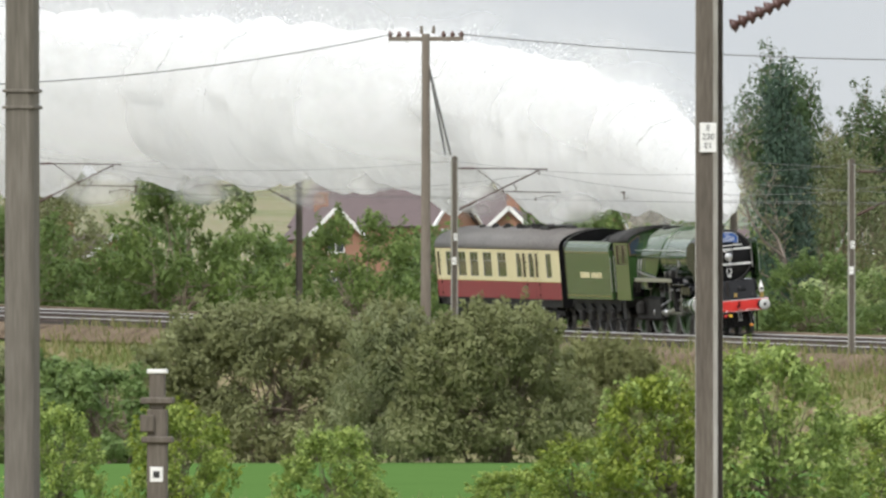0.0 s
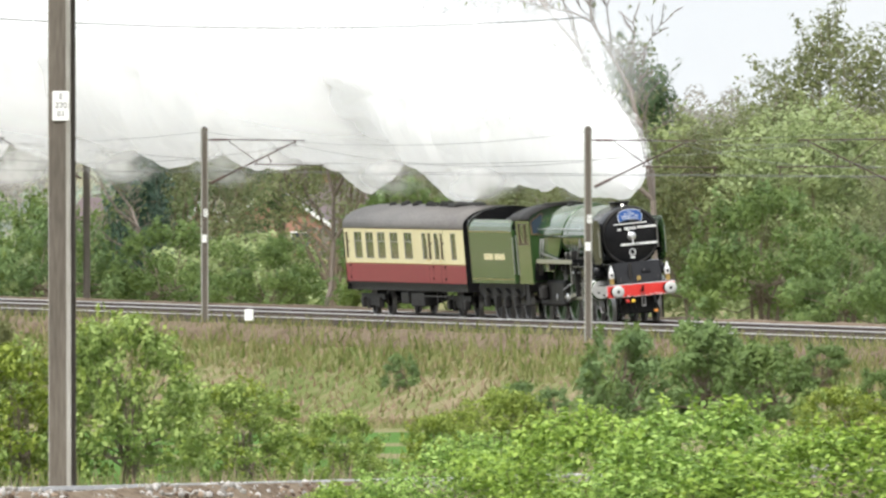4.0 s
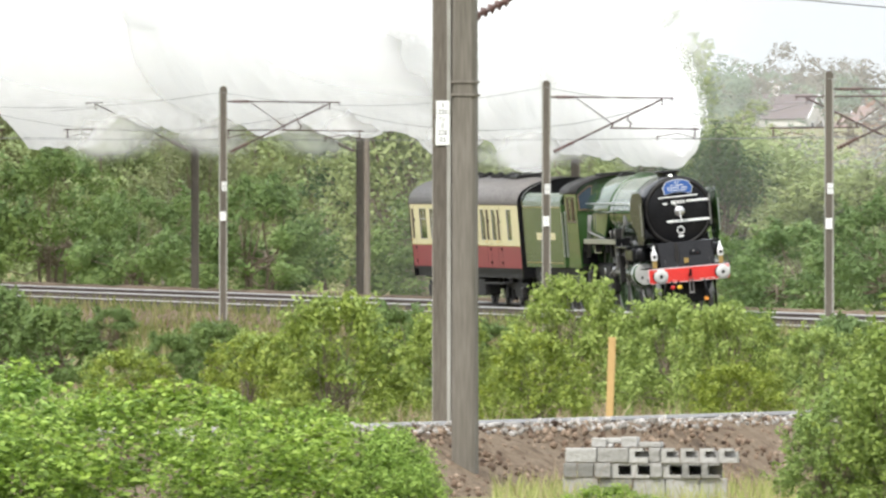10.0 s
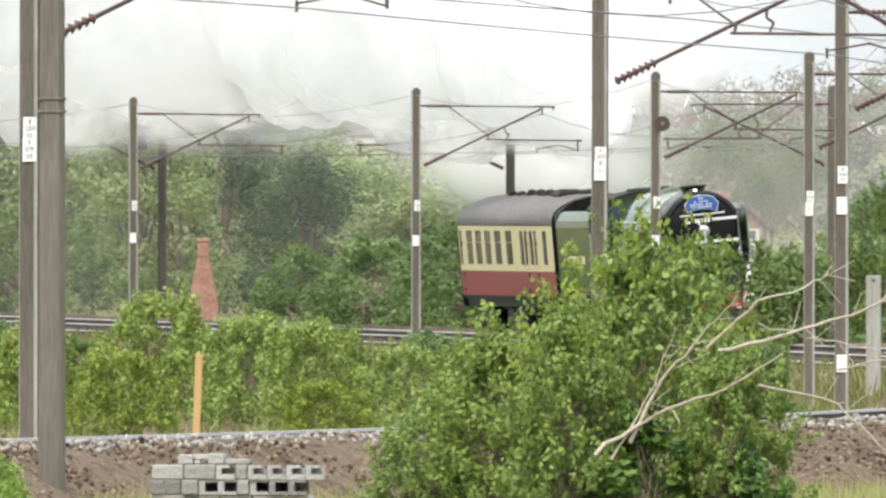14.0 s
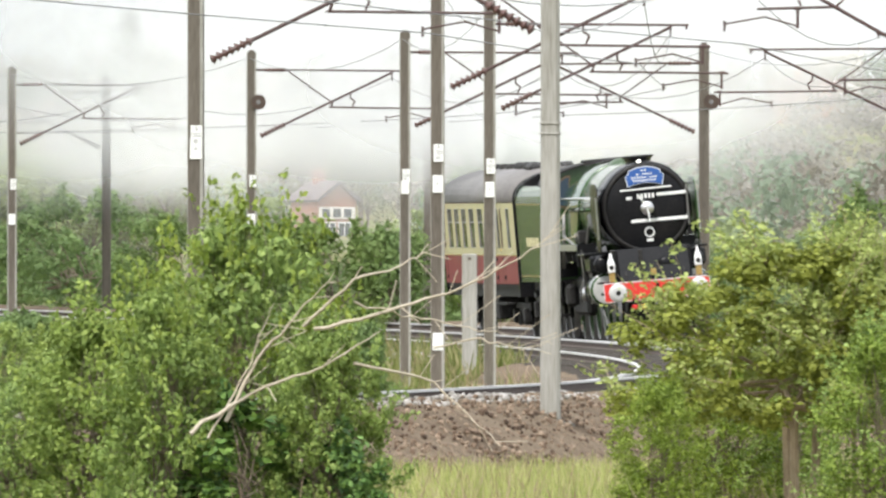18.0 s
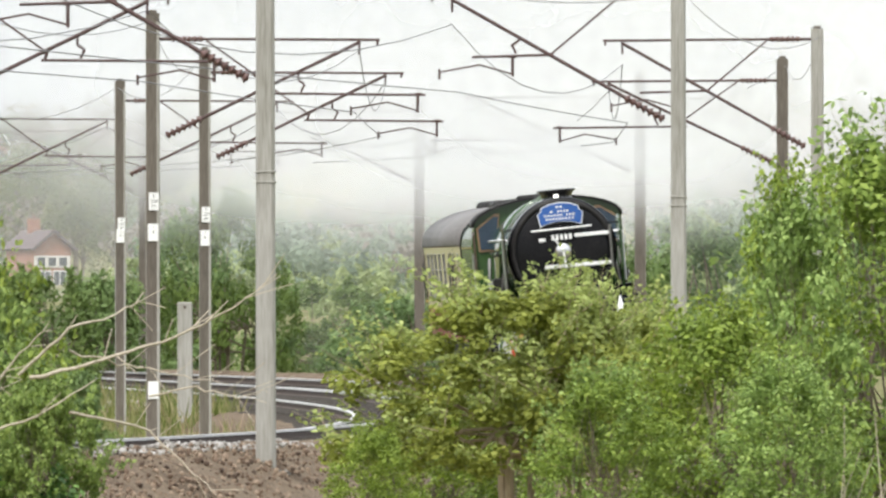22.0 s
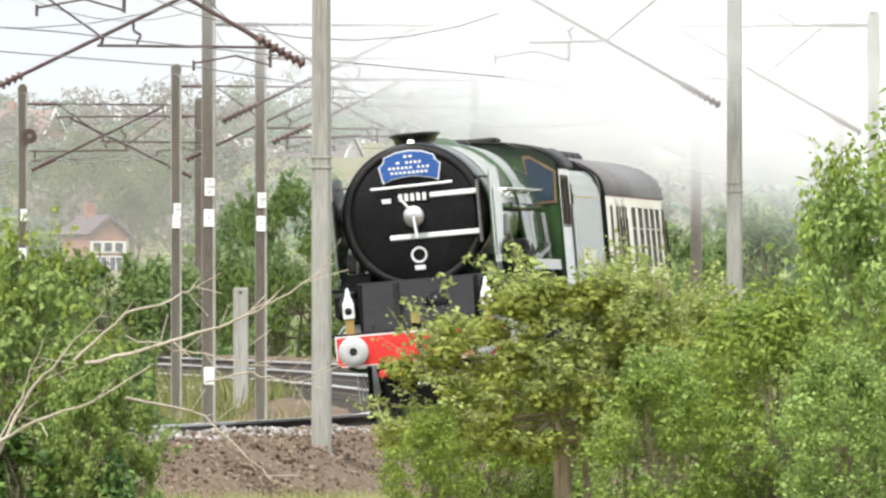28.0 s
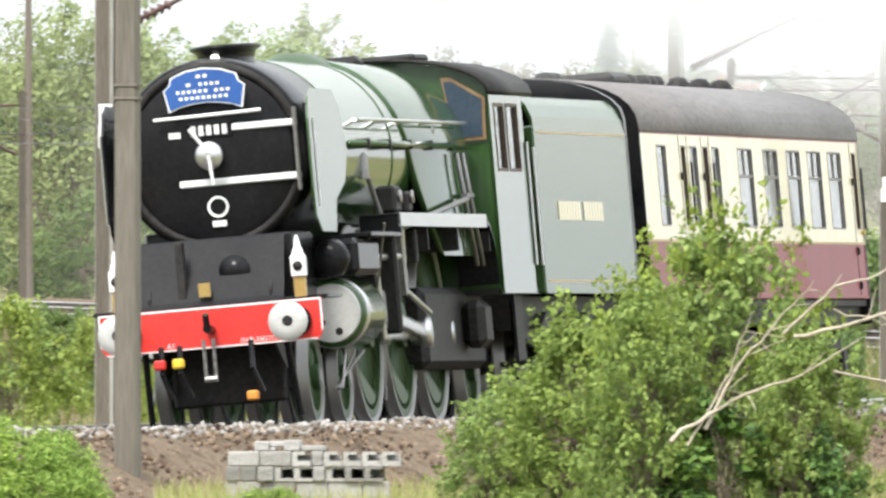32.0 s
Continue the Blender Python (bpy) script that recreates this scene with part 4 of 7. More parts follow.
        part("jacket_band", lathe([(-2.58, 0.352), (-2.58, 0.362), (-2.72, 0.362), (-2.72, 0.352)], (0, s * 0.93, 1.13), n=48), SILVER, cyl, "", True)
        part("valve_chest", lathe([(-2.3, 0.0), (-2.28, 0.16), (-2.4, 0.2), (-4.0, 0.2), (-4.1, 0.1)], (0, s * 0.98, 1.68), n=20), BLACK, e, "", True)
        part("chest_casing", box(-3.95, -2.5, min(s * 0.7, s * 1.25), max(s * 0.7, s * 1.25), 1.5, 1.875, 0.06), BLACK, e)
        # slide bars and hangers
        for z in (1.32, 1.0):
            part("slide_bar", box(-5.4, -3.9, s * 1.0 - 0.05, s * 1.0 + 0.05, z - 0.035, z + 0.035, 0.01), SILVER, e, "bright steel slide bar")
        part("bar_hanger", box(-5.45, -5.33, min(s * 0.7, s * 1.2), max(s * 0.7, s * 1.2), 0.9, 1.9, 0.03), SOOT, e)
        part("expansion_link", plate([(-6.3, 1.3), (-6.2, 1.9), (-6.05, 1.9), (-6.1, 1.3)], 0.07, pose(0, s * 1.12, 0)), DULL, e)
        part("radius_rod", rod((-6.2, s * 1.12, 1.7), (-4.1, s * 1.05, 1.68), 0.035), SILVER, e)
        part("combination_lever", rod((-4.55, s * 1.1, 1.75), (-4.75, s * 1.1, 0.85), 0.03), SILVER, e)
        part("reach_rod", rod((-6.1, s * 1.15, 1.98), (-10.5, s * 1.2, 2.3), 0.03), DULL, e)
        part("sandbox_pipe", rod((-6.65, s * 0.85, 1.9), (-6.7, s * 0.75, 0.25), 0.022), DULL, e)
        part("injector", box(-11.6, -11.0, min(s * 0.95, s * 1.2), max(s * 0.95, s * 1.2), 0.75, 1.25, 0.08), SOOT, e)
        # drain cocks and their pipes, sand pipes before the drivers, and the ladder of brake rigging
        for k, x in enumerate((-2.62, -3.2, -3.8)):
            part("drain_pipe", rod((x, s * 1.02, 0.74), (-2.35 - 0.05 * k, s * (1.0 - 0.05 * k), 0.36), 0.014), DULL, e)
        part("oil_pipe", rod((-4.1, s * 1.3, 2.02), (-4.4, s * 1.12, 1.35), 0.013), DULL, e)
        part("lifting_link", rod((-6.15, s * 1.16, 2.02), (-6.25, s * 1.14, 1.62), 0.022), SILVER, e)
        part("eccentric_rod", rod((-6.2, s * 1.14, 1.34), (-7.8, s * 1.12, 1.12), 0.028), SILVER, e, "bright steel eccentric rod")
        part("valve_gear_girder", box(-6.75, -6.6, min(s * 0.72, s * 1.22), max(s * 0.72, s * 1.22), 1.62, 1.98, 0.02), SOOT, e)
        part("lubricator", box(-5.75, -5.35, s * 1.14 - 0.1, s * 1.14 + 0.1, 2.14, 2.42, 0.03), SOOT, e, "black mechanical lubricator on the running plate")
        part("lubricator", box(-6.5, -6.2, s * 1.14 - 0.1, s * 1.14 + 0.1, 2.14, 2.36, 0.03), SOOT, e, "black mechanical lubricator on the running plate")
        for x in (-5.55, -6.35):
            part("lubricator_wheel", lathe([(0.0, 0.0), (0.0, 0.07), (0.025, 0.07), (0.025, 0.0)], (x, s * 1.25, 2.3), "y", 14), DULL, e, "", True)
        part("clack_valve", lathe([(-0.12, 0.07), (0.12, 0.07), (0.16, 0.03)], (-5.1, s * 0.96, 2.62), "z", 12), DULL, e, "", True)
        part("feed_pipe", rod((-5.1, s * 1.02, 2.5), (-5.3, s * 1.08, 2.13), 0.03), DULL, e)
        for x in (-6.95, -9.0, -11.15):
            part("brake_hanger", rod((x, s * 0.7, 1.35), (x - 0.1, s * 0.7, 0.4), 0.04), SOOT, e)
            part("splasher_stay", box(x - 0.03, x + 0.03, min(s * 0.8, s * 1.3), max(s * 0.8, s * 1.3), 1.75, 2.08), SOOT, e)
    # cab
    cab = part("cab", end_wall(1.36, 3.4, 3.82, -11.5, 1.35, 0.04), GREEN, e, "green cab with wood-framed windows")
    part("cab_roof", arc_sheet(1.4, 3.42, 3.86, -11.35, -14.35, thick=0.035), SOOT, e, "dark curved cab roof", True)
    part("roof_vent", box(-13.3, -12.3, -0.5, 0.5, 3.82, 3.9, 0.03), SOOT, e)
    for s in (-1, 1):
        for x0, x1, z0, z1 in ((-13.75, -11.5, 1.3, 2.58), (-13.75, -11.5, 3.3, 3.44), (-11.78, -11.5, 2.58, 3.3), (-12.6, -12.45, 2.58, 3.3), (-13.75, -13.4, 2.58, 3.3)):
            part("cab_side", box(x0, x1, s * 1.345 - 0.02, s * 1.345 + 0.02, z0, z1), GREEN, cab)
        for x0, x1 in ((-12.45, -11.78), (-13.4, -12.6)):
            w = part("cab_window", box(x0, x1, s * 1.335 - 0.004, s * 1.335 + 0.004, 2.58, 3.3), GLASS, cab)
            w.visible_shadow = False
            for q in ((x0, x1, 2.58, 2.615), (x0, x1, 3.265, 3.3), (x0, x0 + 0.035, 2.615, 3.265), (x1 - 0.035, x1, 2.615, 3.265)):
                part("window_frame", box(q[0], q[1], s * 1.35 - 0.02, s * 1.35 + 0.022, q[2], q[3]), DARKWOOD, w)
        part("cab_handrail", rod((-13.8, s * 1.38, 1.6), (-13.8, s * 1.38, 2.9), 0.018), SILVER, cab)
        part("cab_step", box(-13.6, -13.1, min(s * 1.0, s * 1.35), max(s * 1.0, s * 1.35), 0.55, 0.6), SOOT, cab)
        part("step_plate", box(-13.62, -13.08, s * 1.2 - 0.015, s * 1.2 + 0.015, 0.55, 1.3), SOOT, cab)
        # front window in a wooden frame, its outer edge following the roof
        rim = [(-0.1, 2.92), (0.23, 2.92), (0.25, 3.36), (-0.1, 3.6), (-0.2, 3.6)] if s > 0 else [(0.1, 2.92), (-0.23, 2.92), (-0.25, 3.36), (0.1, 3.6), (0.2, 3.6)]
        pane = [(x * 0.86, 3.22 + (z - 3.22) * 0.87) for x, z in rim]
        frame_ob = part("spectacle_frame", plate(rim, 0.03, pose(-11.47, s * 1.08, 0, 0, 0, 90)), VARNISH, cab, "varnished window frame")
        part("spectacle", plate(pane, 0.012, pose(-11.445, s * 1.08, 0, 0, 0, 90)), BLUE_GLASS, frame_ob, "angled front cab window")
    part("backhead", box(-11.8, -11.52, -0.9, 0.9, 1.5, 3.4, 0.1), SOOT, cab)
    part("cab_floor", box(-14.3, -11.5, -1.3, 1.3, 1.3, 1.36), SOOT, e)
    # wheels and rods
    for x in (-2.05, -3.95):
        wheelset(e, x, 0.5, 10, WHEEL_GREEN)
    for x in (-5.65, -7.86, -10.07):
        wheelset(e, x, 1.015, 20, WHEEL_GREEN, weight=True)
    wheelset(e, -12.5, 0.56, 10, WHEEL_GREEN)
    for y in (-0.55, 0.55):
        part("bogie_frame", plate([(-1.3, 0.42), (-1.5, 0.75), (-4.5, 0.75), (-4.7, 0.42), (-3.5, 0.38), (-3.0, 0.55), (-2.5, 0.38)], 0.04, pose(0, y, 0)), SOOT, e)
    for s in (-1, 1):
        c = part("coupling_rod", box(-2.3, 2.3, -0.035, 0.035, -0.055, 0.055, 0.015), SILVER, e, "fluted bright steel coupling rod")
        for x in (-2.21, 0, 2.21):
            part("rod_boss", lathe([(-0.06, 0.0), (-0.06, 0.1), (0.06, 0.1), (0.06, 0.0)], (x, 0, 0), "y", 16), SILVER, c, "", True)
        RODS.append((c, "coupling", s))
        c = part("connecting_rod", box(-3.25, 0.1, -0.03, 0.03, -0.06, 0.06, 0.015), SILVER, e, "bright steel connecting rod")
        part("big_end", lathe([(-0.06, 0.0), (-0.06, 0.14), (0.06, 0.14), (0.06, 0.0)], (-3.2, 0, 0), "y", 16), SILVER, c, "", True)
        RODS.append((c, "connecting", s))
        c = part("crosshead", box(-0.18, 0.18, -0.09, 0.09, -0.16, 0.2, 0.03), DULL, e)
        part("piston_rod", rod((0.15, 0, 0), (1.3, 0, 0), 0.04), SILVER, c)
        RODS.append((c, "crosshead", s))
    return e


def build_tender():
    e = tagged(empty("tender"), "green eight-wheeled tender loaded with coal behind the cab", "tender")
    for s in (-1, 1):
        # side sheet with its top turned in
        bm = bmesh.new()
        pts = [(1.36, 1.3), (1.36, 3.03), (1.345, 3.18), (1.29, 3.31), (1.2, 3.4), (1.17, 3.38), (1.26, 3.28), (1.31, 3.16), (1.325, 3.03), (1.325, 1.3)]
        a = [bm.verts.new((-14.62, s * y, z)) for y, z in pts]
        b = [bm.verts.new((-21.7, s * y, z)) for y, z in pts]
        bm.faces.new(a)
        bm.faces.new(b[::-1])
        for i in range(len(pts)):
            bm.faces.new((a[i], b[i], b[(i + 1) % len(pts)], a[(i + 1) % len(pts)]))
        bmesh.ops.recalc_face_normals(bm, faces=bm.faces[:])
        side = part("side_sheet", bm, TENDER_GREEN, e, "polished green tender side")
        part("front_edge", box(-14.64, -14.5, s * 1.3 - 0.06, s * 1.3 + 0.07, 1.3, 3.08, 0.02), TENDER_GREEN, side)
        for z in (1.42, 3.0):
            part("lining", box(-21.5, -14.8, s * 1.364 - 0.002, s * 1.364 + 0.003, z, z + 0.02), BRASS, side)
        m = pose(0, s * 1.366, 0)
        x0 = -19.3
        bars_on(side, m, x0, 2.08, [0.16] * 7, 0.2, 0.05, CREAM)
        bars_on(side, m, x0 + 1.7, 2.08, [0.16] * 8, 0.2, 0.05, CREAM)
        part("handrail", rod((-14.45, s * 1.36, 1.6), (-14.45, s * 1.36, 2.85), 0.018), SILVER, e)
        part("frame_plate", plate([(-14.5, 1.29), (-21.9, 1.29), (-21.9, 0.9), (-21.2, 0.75), (-15.2, 0.75), (-14.5, 0.9)], 0.04, pose(0, s * 1.05, 0)), SOOT, e)
        for x in (-15.6, -17.22, -18.85, -20.47):
            part("axlebox", box(x - 0.16, x + 0.16, s * 1.13 - 0.09, s * 1.13 + 0.09, 0.48, 0.85, 0.03), SOOT, e)
            part("leaf_spring", plate([(x - 0.5, 0.95), (x, 1.12), (x + 0.5, 0.95), (x, 0.93)], 0.1, pose(0, s * 1.14, 0)), SOOT, e)
        part("step", box(-15.2, -14.8, min(s * 1.05, s * 1.35), max(s * 1.05, s * 1.35), 0.55, 0.6), SOOT, e)
    part("front_wall", box(-14.9, -14.8, -1.3, 1.3, 1.3, 2.9), SOOT, e)
    part("rear_wall", box(-21.72, -21.62, -1.33, 1.33, 1.3, 3.0), BLACK, e)
    part("rear_arch", end_wall(1.36, 3.2, 3.74, -21.55, 1.3, 0.2), BLACK, e, "black corridor end")
    part("water_deck", box(-21.6, -18.9, -1.28, 1.28, 2.95, 3.1, 0.04), SOOT, e)
    part("corridor", box(-22.3, -21.75, -0.55, 0.55, 1.3, 3.3, 0.05), SOOT, e, "black corridor connection")
    part("underframe", box(-21.8, -14.5, -0.95, 0.95, 0.95, 1.295), SOOT, e)
    part("coal_bunker_roof", arc_sheet(1.2, 3.2, 3.78, -14.75, -15.25, thick=0.05), SOOT, e)
    rng = np.random.RandomState(3)
    bm = bmesh.new()
    for i in range(240):
        x, y = -15.3 - 3.6 * rng.rand(), rng.uniform(-0.95, 0.95)
        z = 3.05 + 0.45 * math.sin((x + 19) / 3.8 * math.pi) * (1 - (y / 1.25) ** 2) + 0.05 * rng.rand()
        r = 0.12 + 0.13 * rng.rand()
        add_rod(bm, (x - r, y, z - r * 0.6), (x + r * 0.7, y + r * 0.5, z + r * 0.4), r * 0.8, r * 0.5, 6)
    tagged(part("coal", bm, COAL, e, "heaped black coal"), kind="stuff")
    for x in (-15.6, -17.22, -18.85, -20.47):
        wheelset(e, x, 0.635, 0, SOOT)
    return e


def build_coach():
    e = tagged(empty("passenger_coach"), "crimson and cream coach with a grey roof and many side windows", "coach")
    x0, L = -22.55, 19.66
    z0, zw, zt, zr = 1.24, 1.88, 3.08, 3.75
    wins = [(1.75, 0.8, "w"), (3.65, 0.34, "d"), (4.55, 0.62, "w"), (5.6, 0.4, "d"), (6.5, 0.62, "w"), (9.1, 1.3, "w"), (11.4, 1.3, "w"), (13.5, 1.25, "w"), (15.45, 1.25, "w"), (17.35, 1.25, "w"), (19.2, 0.34, "d")]
    for s in (-1, 1):
        ya, yb = s * 1.37, s * 1.33
        y_lo, y_hi = min(ya, yb), max(ya, yb)
        lower = part("lower_side", box(x0 - L, x0, y_lo, y_hi, z0, zw, 0.008), CRIMSON, e, "crimson lower panel")
        part("sill_strip", box(x0 - L, x0, y_lo, y_hi, zw, 2.04), CREAM, e, "cream panel below the windows")
        upper = part("upper_side", box(x0 - L, x0, y_lo, y_hi, 2.93, zt), CREAM, e, "cream panel above the windows")
        part("waist_line", box(x0 - L, x0, s * 1.372 - 0.002, s * 1.372 + 0.004, zw - 0.015, zw + 0.012), BRASS, lower)
        part("cant_line", box(x0 - L, x0, s * 1.372 - 0.002, s * 1.372 + 0.006, zt - 0.03, zt), CRIMSON, upper)
        edge = 0.0
        for c, w, kind in wins + [(L + 5, 10, "end")]:
            a = c - w / 2
            if kind == "end":
                a = L
            part("pillar", box(x0 - a, x0 - edge, y_lo, y_hi, 2.04, 2.93), CREAM, e)
            if kind == "end":
                break
            xa, xb = x0 - (c + w / 2), x0 - (c - w / 2)
            pane = part("window", box(xa, xb, s * 1.345 - 0.004, s * 1.345 + 0.004, 2.04, 2.93), GLASS, e)
            pane.visible_shadow = False
            for q in ((xa, xb, 2.04, 2.058), (xa, xb, 2.91, 2.93), (xa, xa + 0.02, 2.058, 2.91), (xb - 0.02, xb, 2.058, 2.91)):
                part("window_frame", box(q[0], q[1], s * 1.36 - 0.012, s * 1.36 + 0.014, q[2], q[3]), DULL if w > 0.5 else DARKWOOD, pane)
            if w > 1:
                part("vent_bar", box(xa + 0.02, xb - 0.02, s * 1.352 - 0.012, s * 1.352 + 0.012, 2.6, 2.63), DULL, pane)
                part("vent_post", box((xa + xb) / 2 - 0.015, (xa + xb) / 2 + 0.015, s * 1.352 - 0.01, s * 1.352 + 0.01, 2.635, 2.905), DULL, pane)
            if kind == "d":
                for q in (c - 0.34, c + 0.34):
                    part("door_seam", box(x0 - q - 0.008, x0 - q + 0.008, s * 1.371 - 0.002, s * 1.371 + 0.003, z0 + 0.03, zt - 0.05), SOOT, e)
                h = part("door_handle", box(x0 - c - 0.3, x0 - c - 0.24, s * 1.39 - 0.02, s * 1.39 + 0.02, 1.98, 2.03, 0.01), BRASS, e)
                part("grab_rail", rod((x0 - c - 0.42, s * 1.4, 2.05), (x0 - c - 0.42, s * 1.4, 2.75), 0.014), SOOT, e)
                for z in (1.35, 1.75, 2.55):
                    part("hinge", box(x0 - c + 0.3, x0 - c + 0.36, s * 1.385 - 0.015, s * 1.385 + 0.015, z, z + 0.08), SOOT, e)
            edge = c + w / 2
        part("solebar", box(x0 - L, x0, s * 1.2 - 0.05, s * 1.2 + 0.05, 0.95, 1.235), SOOT, e)
        part("footboard", box(x0 - 7.2, x0 - 3.2, min(s * 1.2, s * 1.42), max(s * 1.2, s * 1.42), 0.78, 0.82), SOOT, e)
        for a, b, z in ((8.0, 10.2, 0.42), (10.6, 11.8, 0.5)):
            part("battery_box", box(x0 - b, x0 - a, min(s * 0.75, s * 1.2), max(s * 0.75, s * 1.2), z, 0.9, 0.03), SOOT, e)
    part("roof", arc_sheet(1.39, zt, zr, x0 + 0.02, x0 - L - 0.02, 18, 0.03, 0.8), ROOF, e, "sooty grey arched roof", True)
    part("floor", box(x0 - L, x0, -1.33, 1.33, 1.16, 1.23), SOOT, e)
    part("partition", box(x0 - L + 0.2, x0 - 0.2, 0.25, 0.29, 1.16, 2.95), DARKWOOD, e)
    for k in range(7):
        part("partition", box(x0 - 8.0 - k * 1.9 - 0.03 if k < 6 else x0 - 3.0, x0 - 8.0 - k * 1.9 + 0.03 if k < 6 else x0 - 2.94, -1.3, 0.24, 1.16, 2.95), DARKWOOD, e)
    for x, th in ((x0 + 0.03, 0.05), (x0 - L, 0.05)):
        w = part("end_wall", end_wall(1.375, zt, zr - 0.01, x, 0.95, th, 18, 0.8), BLACK, e, "black coach end")
    for x, d in ((x0, 1), (x0 - L, -1)):
        part("gangway", box(min(x + d * 0.05, x + d * 0.42), max(x + d * 0.05, x + d * 0.42), -0.55, 0.55, 1.15, 3.3, 0.04), SOOT, e, "folded black corridor bellows")
        for y in (-0.87, 0.87):
            part("buffer", lathe([(0, 0.12), (d * 0.3, 0.1), (d * 0.3, 0.2), (d * 0.36, 0.2), (d * 0.37, 0.0)], (x, y, 1.06), n=20), SOOT, e, "", True)
    for c in (3.0, 3.6, 7.4, 8.0, 9.2, 9.8, 10.4, 12.6, 14.5, 16.4):
        for y in ((-0.25, 0.25) if c > 5 else (0.0,)):
            part("roof_vent", lathe([(3.66, 0.14), (3.78, 0.13), (3.84, 0.09), (3.86, 0.0)], (x0 - c, y, 0), "z", 12), SOOT, e, "", True)
    part("roof_tank_cover", box(x0 - 6.4, x0 - 5.0, -0.5, 0.5, 3.68, 3.84, 0.06), SOOT, e)
    part("roof_hatch", box(x0 - 13.4, x0 - 12.4, -1.0, -0.6, 3.5, 3.56, 0.01), SOOT, e)
    # bogies
    for c in (2.9, 17.0):
        for s in (-1, 1):
            part("bogie_side", plate([(x0 - c - 1.9, 0.62), (x0 - c - 1.9, 0.8), (x0 - c + 1.9, 0.8), (x0 - c + 1.9, 0.62), (x0 - c + 0.6, 0.62), (x0 - c + 0.45, 0.4), (x0 - c - 0.45, 0.4), (x0 - c - 0.6, 0.62)], 0.12, pose(0, s * 1.02, 0)), SOOT, e)
            for k in (-1.3, 1.3):
                part("axlebox", box(x0 - c + k - 0.18, x0 - c + k + 0.18, s * 1.1 - 0.1, s * 1.1 + 0.1, 0.35, 0.68, 0.03), SOOT, e)
                part("spring", rod((x0 - c + k * 0.6, s * 1.05, 0.3), (x0 - c + k * 0.6, s * 1.05, 0.62), 0.1), SOOT, e)
        part("bolster", box(x0 - c - 0.4, x0 - c + 0.4, -1.0, 1.0, 0.6, 0.95), SOOT, e)
        for k in (-1.3, 1.3):
            wheelset(e, x0 - c + k, 0.5, 0, SOOT)
    return e


LOCO, TENDER, COACH = build_loco(), build_tender(), build_coach()
# ---- plants ----
def leaf_cloud(name, centres, radii, n, size, mat, rng, droop=0.3, wide=0.55):
    """n small leaves, bent when near and single-faced when far, spread round the twig ends given by centres and radii."""
    centres, radii = np.asarray(centres), np.asarray(radii)
    w = radii ** 2
    pick = rng.choice(len(centres), n, p=w / w.sum())
    g = rng.normal(size=(n, 3))
    g /= np.linalg.norm(g, axis=1, keepdims=True)
    pos = centres[pick] + g * (radii[pick] * rng.rand(n) ** 0.24)[:, None] * np.array([1, 1, 0.8])
    # a leaf faces out of its clump and a little upwards
    face = g + np.array([0, 0, 0.25]) + rng.normal(size=(n, 3)) * 0.42
    face /= np.linalg.norm(face, axis=1, keepdims=True)
    a = rng.normal(size=(n, 3))
    a[:, 2] -= droop
    a -= face * np.sum(a * face, axis=1, keepdims=True)
    a /= np.linalg.norm(a, axis=1, keepdims=True)
    b = np.cross(face, a)
    s = (size * (0.55 + 0.9 * rng.rand(n)))[:, None]
    if size > 0.1:
        return quads(name, np.stack([pos - b * s * wide * 0.5, pos + b * s * wide * 0.5, pos + a * s], axis=1), 3, [mat])
    c = np.cross(a, b)
    v = np.stack([pos, pos + a * s * 0.5 + b * s * wide * 0.5 + c * s * 0.08, pos + a * s, pos + a * s * 0.5 - b * s * wide * 0.5 + c * s * 0.08], axis=1)
    return quads(name, v, 4, [mat])


def branch_set(rng, trunk, spread, tall, levels=3, kids=4, thin=0.62, lean=0.0):
    """Forking stems as (a, b, r0, r1) bars, and the ends of the last ones."""
    bars, ends = [], []
    def grow(p, d, length, r, level):
        q = p
        for k in range(3):
            d2 = (d + Vector(rng.normal(size=3)) * 0.16).normalized()
            e = q + d2 * (length / 3)
            bars.append((q, e, r * (1 - 0.2 * k), r * (1 - 0.2 * (k + 1))))
            q = e
            if level > 0 and k >= 1:
                for _ in range(kids // 2):
                    side = Vector(rng.normal(size=3))
                    side.z = abs(side.z) * 0.5 + 0.15
                    grow(q, (d2 * 0.75 + side.normalized() * spread).normalized(), length * thin * (0.7 + 0.5 * rng.rand()), r * 0.5, level - 1)
        ends.append((q, level))
    for p, d, length, r in trunk:
        grow(Vector(p), Vector(d).normalized(), length * tall, r, levels)
    return bars, ends


def bar_mesh(name, bars, mat, sides=5):
    verts, faces = [], []
    for a, b, r0, r1 in bars:
        t = (b - a).normalized()
        u = t.orthogonal().normalized()
        w = t.cross(u)
        k = len(verts)
        for c, r in ((a, r0), (b, r1)):
            for i in range(sides):
                ang = math.tau * i / sides
                verts.append(c + (u * math.cos(ang) + w * math.sin(ang)) * r)
        for i in range(sides):
            faces.append((k + i, k + (i + 1) % sides, k + sides + (i + 1) % sides, k + sides + i))
    return mesh_of(name, verts, faces, [mat])


